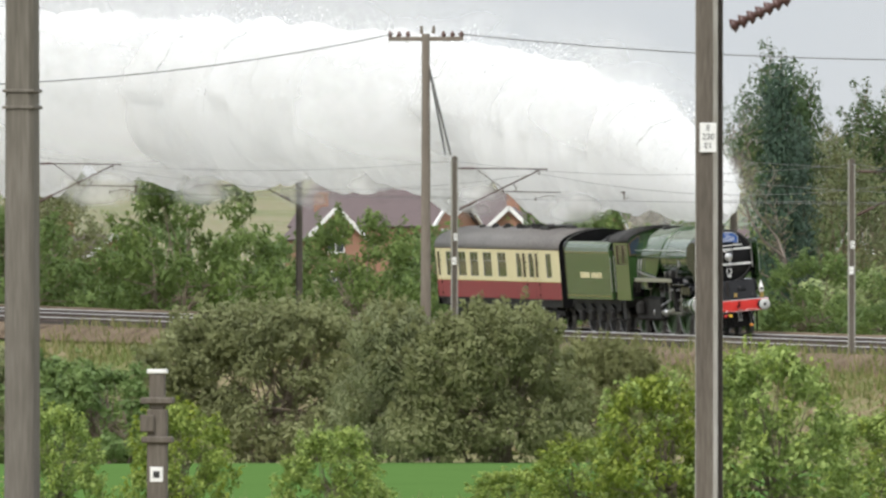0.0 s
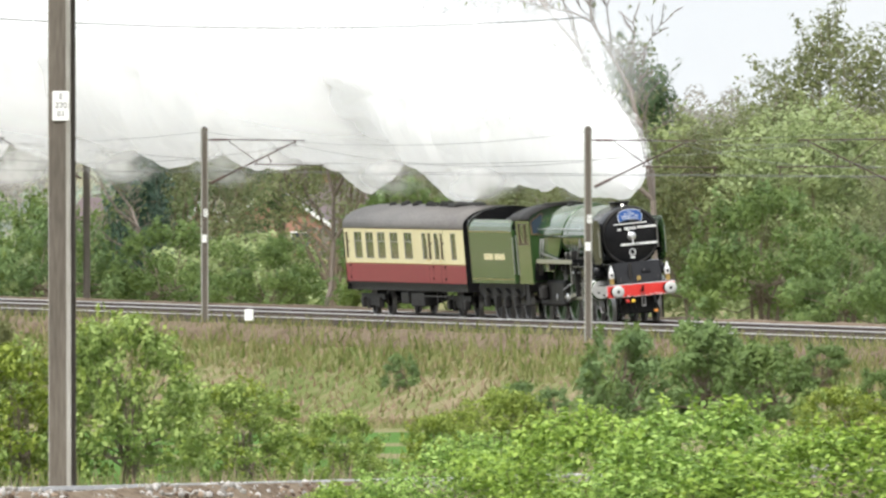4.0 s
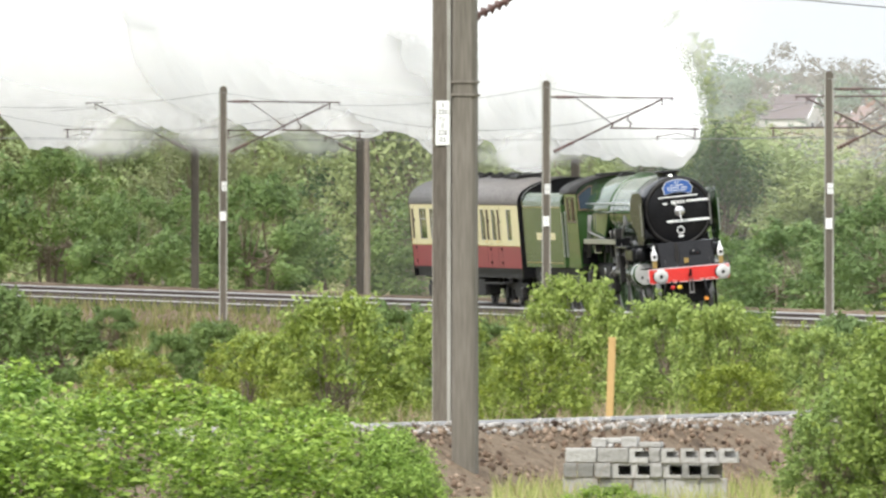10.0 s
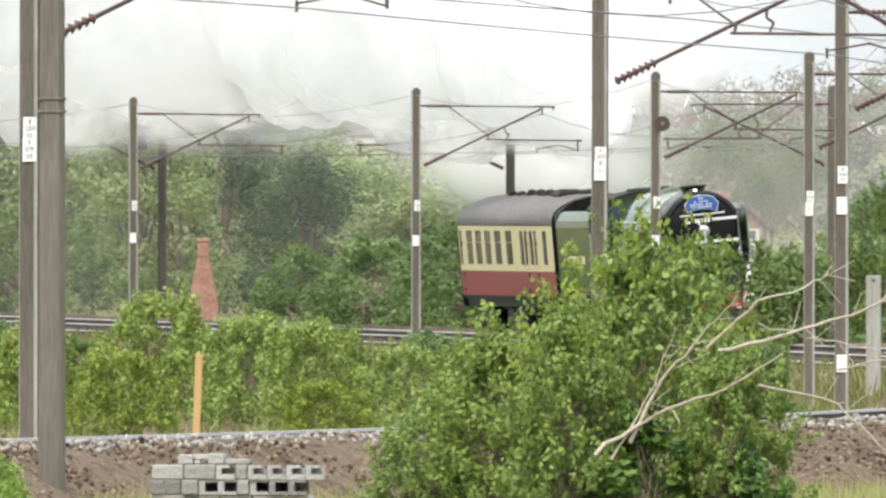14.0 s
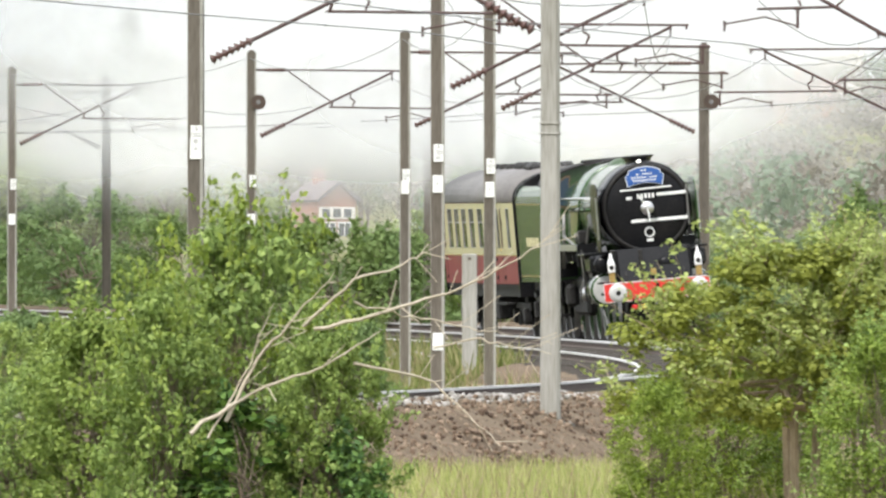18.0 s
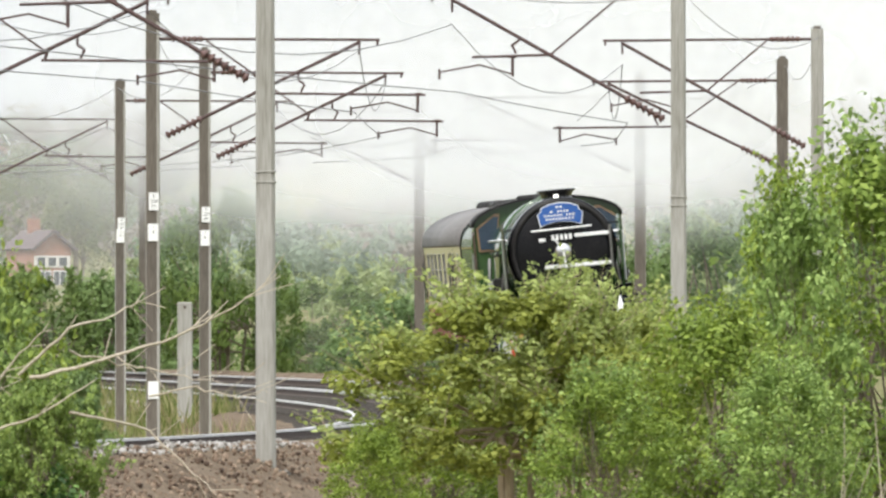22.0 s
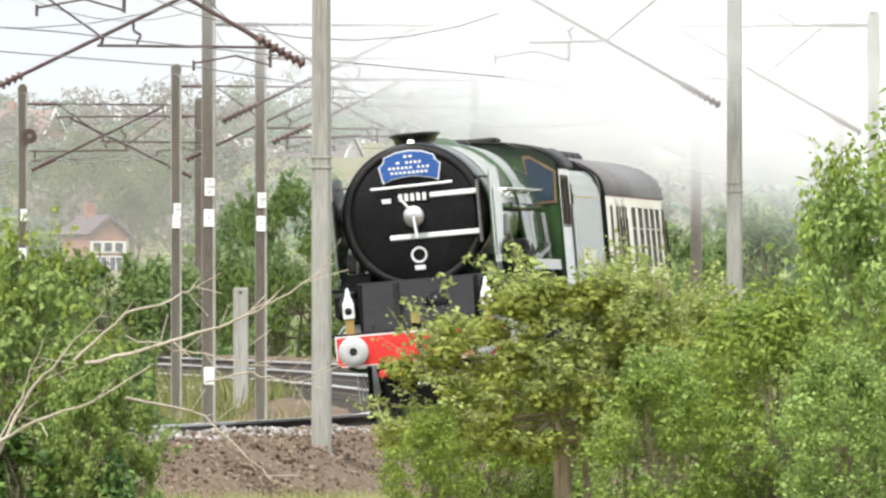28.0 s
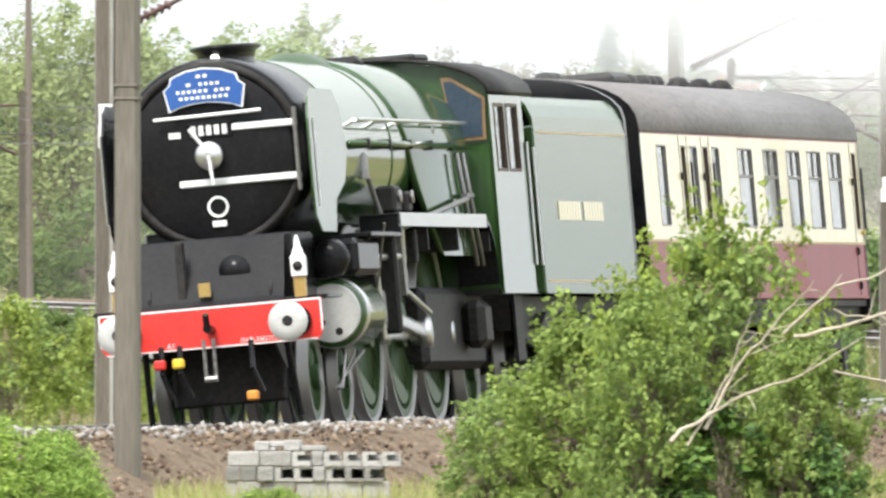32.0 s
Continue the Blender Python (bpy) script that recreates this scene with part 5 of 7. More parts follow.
def lobes(rng, n, wide, deep, low, high, shape="bush"):
    """Places and sizes of leafy masses that make an uneven outline."""
    out_c, out_r = [], []
    for i in range(n):
        t = rng.rand()
        ang = rng.rand() * math.tau
        z = low + (high - low) * t
        k = {"dome": math.sqrt(max(0.1, 1 - t ** 3.2)), "bush": math.sqrt(max(0.05, 1 - (t * 0.95) ** 2)), "tree": math.sin(math.pi * min(1, 0.15 + 0.8 * t)) ** 0.7,
             "spire": max(0.12, 1 - t) ** 0.8, "willow": math.sin(math.pi * min(1, 0.3 + 0.62 * t)) ** 0.6}[shape]
        rad = k * (0.35 + 0.65 * rng.rand() ** 0.5) * (0.8 + 0.35 * noise.noise((ang * 1.3, z * 0.9, i * 0.01)))
        out_c.append((math.cos(ang) * wide * rad, math.sin(ang) * deep * rad, z))
        out_r.append((high - low) * (0.06 + 0.12 * rng.rand()))
    return np.array(out_c), np.array(out_r)


def build_plant(name, seed, shape, wide, tall, n, leaf, mat, stems=5, low=0.08, lobe_count=60, bark=None, stem_r=0.05, deep=None, clear=0.0, spray=1.0, clump=1.0):
    """A plant sized to fit the camera's view: stems from the ground and leafy masses."""
    rng = np.random.RandomState(seed)
    plant = empty(name)
    c, r = lobes(rng, lobe_count, wide / 2, (deep or wide) / 2, tall * low, tall * 0.93, shape)
    r = r * clump
    if stems:
        bars = []
        for i in range(stems):
            x0, y0 = rng.normal(size=2) * wide * 0.04
            top = c[rng.randint(len(c))]
            p = Vector((x0, y0, -0.3))
            fork = Vector((x0 * 1.5, y0 * 1.5, tall * (0.12 + 0.25 * rng.rand() + clear)))
            bars.append((p, fork, stem_r, stem_r * 0.8))
            for k in range(7):
                top = Vector(c[rng.randint(len(c))])
                mid = fork.lerp(top, 0.5) + Vector(rng.normal(size=3)) * tall * 0.03
                bars += [(fork, mid, stem_r * 0.55, stem_r * 0.35), (mid, top, stem_r * 0.35, stem_r * 0.1)]
        child(new("trunk", bar_mesh("trunk", bars, bark or BARK)), plant)
    # shoots that break the outline
    shoots, bars = [], []
    for i in range(int(max(lobe_count, 90) * 0.9)):
        a = Vector(c[rng.randint(len(c))])
        way = Vector((a.x / wide, a.y / wide, 0.25 + a.z / tall * 0.6)) + Vector(rng.normal(size=3)) * 0.3
        b = a + way.normalized() * tall * rng.uniform(0.09, 0.2) * spray
        bars.append((a, b, stem_r * 0.14, stem_r * 0.05))
        shoots += [tuple(a.lerp(b, t)) for t in (0.35, 0.55, 0.75, 0.92)]
    child(tagged(new("shoot", bar_mesh("shoot", bars, bark or BARK, 3)), kind="stuff"), plant)
    k = int(n * 0.2)
    me = leaf_cloud("foliage", c, r, n - k, leaf, mat, rng)
    child(new("foliage", me), plant)
    me = leaf_cloud("shoot_leaves", np.array(shoots), np.full(len(shoots), tall * 0.024), k, leaf, mat, rng)
    child(tagged(new("shoot_leaves", me), kind="stuff"), plant)
    return plant


def build_bare_tree(name, seed, tall, mat, spread=0.75, levels=4, trunk_r=0.2, buds=None, nbuds=0):
    rng = np.random.RandomState(seed)
    tree = empty(name)
    bars, ends = branch_set(rng, [((0, 0, -0.3), (0.03, 0, 1), 0.5, trunk_r)], spread, tall, levels=levels, kids=4, thin=0.6)
    child(new("trunk", bar_mesh("trunk", [b for b in bars if b[2] > trunk_r * 0.2], TWIG, 6)), tree)
    child(new("twig_crown", bar_mesh("twig_crown", [(p, q, max(a, 0.024), max(b, 0.016)) for p, q, a, b in bars if a <= trunk_r * 0.2], mat, 3)), tree)
    if buds:
        e = [p for p, lv in ends if lv <= 1]
        child(new("bud_crown", leaf_cloud("bud_crown", [tuple(p) for p in e], np.full(len(e), tall * 0.035), nbuds, tall * 0.016, buds, rng)), tree)
    return tree


def set_plants(src, rows, label, category, group=""):
    """Stands copies of a plant at (bearing, depth, sideways size, height, turn)."""
    first = True
    for u, d, sx, sz, turn in rows:
        x, y, z = spot(u, d)
        m = pose(x, y, z, 0, 0, turn) @ Matrix.Diagonal((sx, sx, sz, 1))
        if first:
            src.matrix_world = m
            ob, first = src, False
        else:
            ob = copy_thing(src, pose(0, 0, 0))
            ob.matrix_basis = m
        tagged(ob, label, category, group)


def up_to(v, u, d):
    """How far to stretch a plant of 2 m at (u, d) to reach elevation v."""
    return (height(v, d) - spot(u, d)[2]) / 2.0


def build_near_plants():
    # the nearest bushes, placed about 200 m off to fit the camera's view
    b = build_plant("elder_bush", 11, "bush", 3.7, 2.9, 15000, 0.09, LEAF_MID, stems=18, lobe_count=150, stem_r=0.02, deep=2.2, spray=1.5, clump=0.62)
    set_plants(b, [(-905, 204, 0.58, 0.8, 0), (-1150, 206, 0.56, 0.56, 120), (-745, 203, 0.36, 0.5, 200), (-1300, 207, 0.38, 0.38, 300), (-1030, 203, 0.48, 0.62, 60)], "dense green bush with arching bare branches beside the line", "bush", "bushes before the line")
    b = build_plant("laurel_shrub", 15, "bush", 1.3, 1.25, 2600, 0.085, LEAF_LAUREL, stems=5, lobe_count=26, stem_r=0.012, deep=0.9)
    set_plants(b, [(-900, 202.9, 1.0, 0.8, 0), (-720, 202.9, 0.7, 0.6, 120)], "low glossy dark green shrub under the larger bush", "shrub", "dark shrubs")
    b = build_plant("hawthorn_tree", 12, "dome", 2.9, 2.75, 30000, 0.055, LEAF_OLIVE, stems=3, lobe_count=190, low=0.36, stem_r=0.04, deep=2.2, clear=0.12, bark=TRUNK_PALE, spray=1.1, clump=0.6)
    set_plants(b, [(85, 215, 1.12, 0.82, 20), (250, 216.5, 0.75, 0.78, 170), (200, 215.6, 0.6, 0.82, 250)], "olive green hawthorn with short bare trunks", "tree", "hawthorns before the line")
    b = build_plant("willow_bush", 13, "bush", 3.5, 3.7, 17000, 0.078, LEAF_BRIGHT, stems=12, lobe_count=190, stem_r=0.025, deep=2.4, spray=1.1, clump=0.58)
    set_plants(b, [(800, 208, 1.0, 0.93, 0), (440, 206, 0.62, 0.55, 140), (250, 205, 0.45, 0.42, 40), (60, 219, 0.5, 0.4, 80), (-60, 218, 0.42, 0.38, 190), (-165, 206, 0.3, 0.3, 220), (580, 207, 0.55, 0.82, 300), (560, 203, 0.5, 0.45, 250)], "tall fresh green bush with some dead stems", "bush", "bushes before the line")
    b = build_plant("bramble", 14, "dome", 4.2, 2.0, 15000, 0.068, LEAF_BRAMBLE, stems=0, lobe_count=190, deep=2.4)
    set_plants(b, [(-2500, 210, 1, up_to(338, -2500, 210), 0), (-2790, 211, 0.9, up_to(300, -2790, 211), 70), (-3010, 212, 0.8, up_to(315, -3010, 212), 130), (-3200, 214, 0.6, up_to(360, -3200, 214), 160), (-2270, 212, 0.7, up_to(370, -2270, 212), 200), (-2080, 212, 0.4, up_to(412, -2080, 212), 100), (-3420, 218, 0.5, up_to(440, -3420, 218), 220), (-3650, 222, 0.5, 0.24, 260), (-4350, 224, 0.6, 0.21, 30), (-1700, 205, 0.3, 0.18, 30), (-4750, 222, 0.5, 0.22, 130)],
               "low bright green bramble thicket", "bramble", "brambles before the line")


def build_mid_plants():
    a = build_plant("field_bush", 21, "bush", 3.6, 2.6, 11000, 0.098, LEAF_FIELD, stems=6, lobe_count=130, stem_r=0.03, clump=0.75)
    set_plants(a, [(-4020, 335, 0.62, 0.72, 0), (-4280, 338, 0.5, 0.28, 40), (-4160, 336, 0.5, 0.42, 140), (-3830, 335, 0.75, 0.85, 50), (-4600, 340, 0.5, 0.5, 100), (-4880, 345, 0.5, 0.62, 10), (-5100, 350, 0.45, 0.6, 60), (-3620, 340, 0.6, 0.55, 0), (-3440, 345, 0.45, 0.42, 80), (-3260, 350, 0.4, 0.4, 20), (-3150, 355, 0.5, 0.5, 200),
                   (-2180, 395, 0.75, 0.85, 140), (-2330, 410, 0.55, 0.6, 200), (-1760, 480, 0.9, 1.0, 240), (-1830, 400, 0.6, 0.62, 60), (-1590, 470, 0.8, 0.86, 33), (-1490, 455, 0.7, 0.8, 15), (-1470, 380, 0.5, 0.42, 20), (-1330, 470, 0.6, 0.65, 50),
                   (-1980, 460, 0.7, 0.75, 80), (-1190, 480, 0.75, 0.65, 100), (-1010, 500, 0.8, 0.7, 170), (-2550, 440, 0.6, 0.5, 0)],
               "fresh green bush standing in rough grass", "bush", "bushes in the rough grass")
    a = build_plant("willow_scrub", 22, "bush", 10.5, 4.3, 52000, 0.125, LEAF_SCRUB, stems=8, lobe_count=300, deep=5, stem_r=0.06)
    set_plants(a, [(-4720, 700, 0.95, 1.0, 0), (-4500, 692, 0.7, 0.96, 100), (-4310, 690, 0.85, 0.95, 60), (-5250, 720, 0.8, 0.75, 140), (-4120, 700, 0.5, 0.75, 200)], "wide grey-green willow scrub behind the meadow", "bush", "willow scrub")
    a = build_plant("bank_bush", 23, "bush", 3.4, 2.4, 6000, 0.13, LEAF_HEDGE, stems=5, lobe_count=70)
    set_plants(a, [(-3880, 900, 0.9, 0.9, 0), (-5010, 690, 1.3, 1.1, 30), (-5120, 700, 1.4, 1.2, 130), (-4930, 760, 1.2, 0.9, 230), (-5060, 780, 1.5, 1.0, 330), (-2930, 826, 0.8, 0.7, 40), (-2800, 824, 1.0, 0.8, 90), (-2690, 820, 0.9, 0.7, 10), (-2940, 790, 1.1, 1.25, 240), (-2790, 780, 1.3, 1.3, 110), (-2680, 775, 1.1, 1.05, 70), (-2075, 600, 0.75, 0.9, 30), (-2210, 590, 0.6, 0.6, 130), (-2580, 812, 0.7, 0.6, 200), (-2480, 770, 0.7, 0.75, 200), (-2390, 780, 0.8, 0.8, 20), (-3060, 800, 0.5, 0.5, 20), (-2960, 780, 0.5, 0.6, 80), (-3120, 850, 0.6, 0.6, 300), (-3720, 905, 0.45, 0.5, 0), (-3330, 880, 0.5, 0.5, 60),
                   (-870, 640, 1.2, 1.3, 0), (-750, 650, 1.2, 1.25, 50), (-640, 660, 1.1, 1.25, 130), (-1450, 640, 0.9, 0.9, 0), (-1280, 620, 0.9, 0.8, 120), (-1600, 660, 0.8, 0.8, 220), (-800, 560, 0.8, 0.8, 20), (-4050, 880, 0.8, 0.9, 70), (-1900, 700, 0.8, 0.8, 20), (-2060, 720, 0.9, 0.8, 90), (-690, 520, 0.5, 0.7, 160), (-2400, 790, 0.7, 0.6, 10)],
               "dark green bush on the railway bank", "bush", "bushes on the bank")


def build_far_plants():
    a = build_plant("hedge_tree", 31, "bush", 9, 6, 12000, 0.2, LEAF_HEDGE, stems=5, lobe_count=60, stem_r=0.08)
    set_plants(a, [(-5200, 1120, 1.2, 1.1, 0), (-4880, 1100, 1.0, 1.35, 40), (-4560, 1090, 0.85, 1.0, 80), (-4390, 1100, 0.7, 0.85, 20), (-4160, 1060, 0.95, 1.05, 120), (-3560, 1020, 0.6, 0.6, 200), (-3950, 1040, 0.7, 0.8, 10),
                   (-3330, 1000, 0.75, 0.95, 60), (-2690, 985, 0.85, 0.9, 150), (-2330, 940, 0.9, 0.75, 220), (-2540, 950, 0.7, 0.65, 300), (-1500, 860, 0.55, 0.5, 0), (-1360, 850, 0.8, 0.55, 45), (-3740, 1040, 0.7, 0.7, 100), (-3100, 1000, 0.8, 0.7, 10), (-1980, 930, 0.9, 0.7, 0),
                   (-1180, 820, 0.8, 0.7, 90), (-430, 720, 0.6, 0.9, 170), (-500, 735, 0.4, 0.8, 250), (-250, 760, 0.7, 0.5, 250), (-1020, 790, 0.6, 0.6, 20), (-860, 900, 0.45, 0.33, 10), (-770, 920, 0.4, 0.27, 70), (-690, 900, 0.4, 0.27, 170), (-600, 890, 0.4, 0.36, 230), (60, 760, 0.8, 0.5, 80), (420, 690, 0.8, 0.8, 0), (700, 680, 1, 0.8, 10), (-100, 700, 0.7, 0.45, 0), (240, 680, 0.7, 0.7, 60)],
               "rounded green hedge tree behind the railway", "tree", "hedge trees")
    a = build_plant("garden_tree", 36, "bush", 8, 6.5, 4500, 0.32, LEAF_HEDGE, stems=3, lobe_count=90, stem_r=0.08)
    rng = np.random.RandomState(14)
    set_plants(a, [(-5250 + i * 118 + rng.uniform(-30, 30), 1500 + 90 * rng.rand(), 0.7 + 0.4 * rng.rand(), 0.86 + 0.3 * rng.rand(), 360 * rng.rand()) for i in range(14)], "green garden tree before the houses", "tree", "garden trees")
    a = build_plant("willow_tree", 32, "willow", 9, 13, 18000, 0.24, LEAF_WILLOW, stems=3, lobe_count=70, low=0.08, stem_r=0.2)
    set_plants(a, [(-1880, 1000, 0.9, 0.74, 0), (-1680, 1010, 1.0, 0.77, 60), (-2180, 1040, 1.0, 0.68, 100), (-2440, 1060, 1.1, 0.66, 150), (-2800, 1080, 0.9, 0.64, 20), (-3000, 1100, 1.0, 0.6, 200),
                   (-1420, 980, 1.0, 0.46, 230), (-1250, 960, 0.9, 0.36, 280), (-1760, 960, 0.7, 0.66, 300), (-2050, 980, 1.0, 0.82, 33), (-2620, 1040, 0.9, 0.66, 77), (-1540, 985, 0.8, 0.52, 10), (-2300, 1050, 0.9, 0.75, 240)],
               "tall spring green willow beyond the railway", "tree", "willows")
    a = build_plant("ivy_tree", 34, "willow", 5, 12, 12000, 0.21, LEAF_DARK, stems=2, lobe_count=50, low=0.1, stem_r=0.2)
    set_plants(a, [(-1650, 975, 0.8, 0.72, 0), (-2130, 1010, 0.9, 0.62, 60), (-1500, 965, 0.8, 0.5, 120), (-3810, 1400, 1.0, 1.25, 10), (-3640, 1420, 1.0, 1.1, 50), (-3540, 1450, 1.1, 1.0, 190), (-2910, 1120, 0.8, 0.95, 80)],
               "dark ivy-clad tree among the willows", "tree", "dark trees")
    a = build_plant("budding_tree", 35, "tree", 8, 11, 15000, 0.17, LEAF_GREY, stems=3, lobe_count=75, low=0.15, stem_r=0.15)
    set_plants(a, [(-3420, 1150, 1.0, 1.0, 0), (-3200, 1130, 1.0, 1.05, 70), (-2960, 1060, 0.9, 0.78, 120), (-3050, 1090, 0.7, 0.6, 200), (-2550, 1100, 1.2, 1.15, 250), (-2260, 1090, 1.0, 0.7, 300), (-3700, 1400, 1.0, 1.0, 20), (-1150, 960, 0.8, 0.5, 20), (-2790, 1060, 0.9, 0.72, 10), (-2680, 1070, 1.0, 0.85, 100), (-3150, 1050, 0.8, 0.6, 33), (-2420, 1000, 0.7, 0.62, 200), (-5120, 1160, 0.8, 0.8, 0), (-1045, 1000, 0.6, 0.78, 40), (-770, 2400, 1.3, 1.15, 0), (-690, 2420, 1.2, 1.2, 90), (-610, 2400, 1.2, 1.1, 200), (-850, 2440, 1.2, 1.0, 120)],
               "brownish budding tree with a thin crown", "tree", "budding trees")
    a = build_plant("conifer", 38, "spire", 5.0, 12, 7000, 0.3, LEAF_CONIFER, stems=1, lobe_count=70, low=0.06, stem_r=0.2, spray=0.6)
    set_plants(a, [(-1098, 3500, 1.0, 1.1, 0), (345, 3000, 1.1, 0.95, 40), (380, 3020, 1.2, 1.05, 130), (425, 3000, 1.3, 1.0, 200), (470, 3040, 1.2, 0.9, 300), (520, 3000, 1.3, 0.8, 20), (-3810, 1380, 0.6, 1.22, 70), (-3775, 1390, 0.5, 1.0, 10)], "dark blue-green conifer standing above the other trees", "tree", "conifers")
    a = build_bare_tree("bare_ash", 33, 13, TWIG, trunk_r=0.16, buds=LEAF_GREY, nbuds=700)
    set_plants(a, [(-2870, 1010, 1.15, 1.25, 0), (-3320, 1120, 1.1, 1.0, 60), (-3480, 1130, 0.9, 0.9, 120), (-2480, 1010, 0.5, 0.5, 250), (-3000, 1060, 0.9, 0.9, 310),
                   (-3780, 1180, 0.8, 0.7, 10), (-1050, 930, 0.6, 0.5, 90)],
               "bare grey ash tree with thin spring twigs", "tree", "bare trees")


def build_grass():
    """Tall blades: a pale strip before the line, straw and green on the banks."""
    rng = np.random.RandomState(77)
    def blades(name, label, mat, n, place, low, high, width):
        out = np.empty((n, 3, 3), dtype=np.float32)
        for i in range(n):
            x, y = place()
            z = ground_z(x, y) - 0.02
            h = low + (high - low) * rng.rand() ** 1.6
            a = rng.rand() * math.tau
            w = width * (0.6 + 0.8 * rng.rand())
            lean = rng.normal(size=2) * h * 0.3
            dx, dy = math.cos(a) * w, math.sin(a) * w
            out[i] = ((x - dx, y - dy, z), (x + dx, y + dy, z), (x + lean[0], y + lean[1], z + h))
        tagged(new(name, quads(name, out, 3, [mat])), label, "grass", kind="stuff")
    def strip(y0, y1, s0, s1):
        def place():
            y = rng.uniform(y0, y1)
            return track_x(y) + rng.uniform(s0, s1), y
        return place
    def patch(u0, u1, d0, d1):
        def place():
            d = rng.uniform(d0, d1)
            return rng.uniform(u0, u1) / F * d, d
        return place
    blades("verge_grass", "pale green uncut grass before the line", VERGE_BLADE, 42000, patch(-1900, 900, 222, 302), 0.08, 0.32, 0.009)
    blades("verge_straw", "dry straw stalks among the grass", STRAW, 5000, patch(-1900, 900, 196, 300), 0.15, 0.5, 0.006)
    blades("bank_straw", "dry straw-coloured grass on the bank", STRAW, 30000, strip(560, 1010, -19, -5.4), 0.12, 0.36, 0.045)
    blades("bank_grass", "rough green grass on the bank", BLADE, 34000, strip(560, 1010, -21, -5.6), 0.12, 0.36, 0.05)
    blades("shoulder_grass", "rough green grass along the edge of the ballast", BLADE, 30000, strip(540, 1050, -8.2, -4.9), 0.2, 0.7, 0.04)
    blades("near_bank_grass", "rough green grass inside the curve", BLADE, 16000, strip(250, 560, -30, -5.8), 0.15, 0.55, 0.018)
    blades("near_bank_straw", "dry straw tufts inside the curve", STRAW, 9000, strip(250, 560, -22, -5.8), 0.15, 0.6, 0.016)
    blades("far_side_grass", "grass along the far side of the line", BLADE, 14000, strip(440, 1050, 3.2, 14), 0.15, 0.6, 0.035)


build_near_plants()
build_mid_plants()
build_far_plants()
build_grass()
# ---- buildings and the hill behind ----
BRICK = material("orange_red_brick", [(0.26, 0.14, 0.095), (0.33, 0.18, 0.125), (0.29, 0.16, 0.115)], 0.9, scale=0.6, fine=8, bump=0.2)
OLD_BRICK = material("weathered_red_brick", [(0.2, 0.09, 0.06), (0.3, 0.15, 0.105), (0.36, 0.235, 0.18)], 0.9, scale=1.8, fine=9, bump=0.4)
TILE = material("brown_roof_tiles", [(0.075, 0.055, 0.056), (0.115, 0.085, 0.086), (0.095, 0.07, 0.07)], 0.85, scale=0.8, fine=6, bump=0.3)
RED_TILE = material("red_roof_tiles", [(0.16, 0.1, 0.085), (0.22, 0.14, 0.12), (0.19, 0.12, 0.1)], 0.85, scale=0.8, fine=6)
RENDER = material("pale_render", [(0.55, 0.52, 0.48), (0.68, 0.65, 0.6)], 0.85, scale=0.7)
DARK_PANE = material("dark_window_pane", [(0.03, 0.035, 0.04), (0.06, 0.07, 0.08)], 0.1, scale=2)


def build_house(u, d, wide, deep, eaves, ridge, wall, roof, turn=0, label="", base=None, windows=2, storeys=2, trim=WHITE):
    """A gabled house: the gable looks along its own -y."""
    x, y, z = spot(u, d)
    z = z if base is None else base
    e = tagged(empty("house", pose(x, y, z, 0, 0, turn)), label, "house", "houses behind the railway")
    bm = bmesh.new()
    add_plate(bm, [(-wide / 2, -1), (wide / 2, -1), (wide / 2, eaves), (0, ridge), (-wide / 2, eaves)], deep, pose(0, deep / 2, 0))
    body = part("wall", bm, wall, e)
    for s in (-1, 1):
        run = math.hypot(wide / 2, ridge - eaves)
        ang = math.degrees(math.atan2(ridge - eaves, wide / 2))
        ob = part("roof", box(-0.35, run + 0.02, -0.35, deep + 0.35, 0.0, 0.16, 0.02), roof, e)
        ob.matrix_local = pose(s * (wide / 2), 0, eaves + 0.01, 0, 0, 180 if s > 0 else 0) @ (pose(0, 0, 0, 0, -ang, 0) if s < 0 else pose(0, -deep, 0, 0, -ang, 0))
        b = part("bargeboard", box(-0.35, run + 0.05, -0.06, 0.06, -0.1, 0.17), trim, e, "white bargeboard")
        b.matrix_local = pose(s * (wide / 2), -0.42, eaves + 0.01, 0, 0, 180 if s > 0 else 0) @ pose(0, 0, 0, 0, -ang, 0)
    stack = part("chimney", box(-0.45, 0.45, deep * 0.6, deep * 0.6 + 0.7, ridge - 0.8, ridge + 1.1, 0.03), wall, e)
    part("chimney_pot", lathe([(ridge + 1.1, 0.14), (ridge + 1.45, 0.11)], (0, deep * 0.6 + 0.35, 0), "z", 10), RED_TILE, stack)
    for k in range(storeys):
        for i in range(windows):
            cx = (i + 0.5) / windows * wide * 0.8 - wide * 0.4
            cz = 1.4 + 2.5 * k
            w = part("window", box(cx - 0.55, cx + 0.55, -0.03, 0.03, cz - 0.5, cz + 0.6), DARK_PANE, e)
            for q in ((-0.62, 0.62, 0.6, 0.7), (-0.62, 0.62, -0.6, -0.5), (-0.62, -0.55, -0.5, 0.6), (0.55, 0.62, -0.5, 0.6), (-0.03, 0.03, -0.5, 0.6)):
                part("window_frame", box(cx + q[0], cx + q[1], -0.07, -0.02, cz + q[2], cz + q[3]), WHITE, w)
    return e


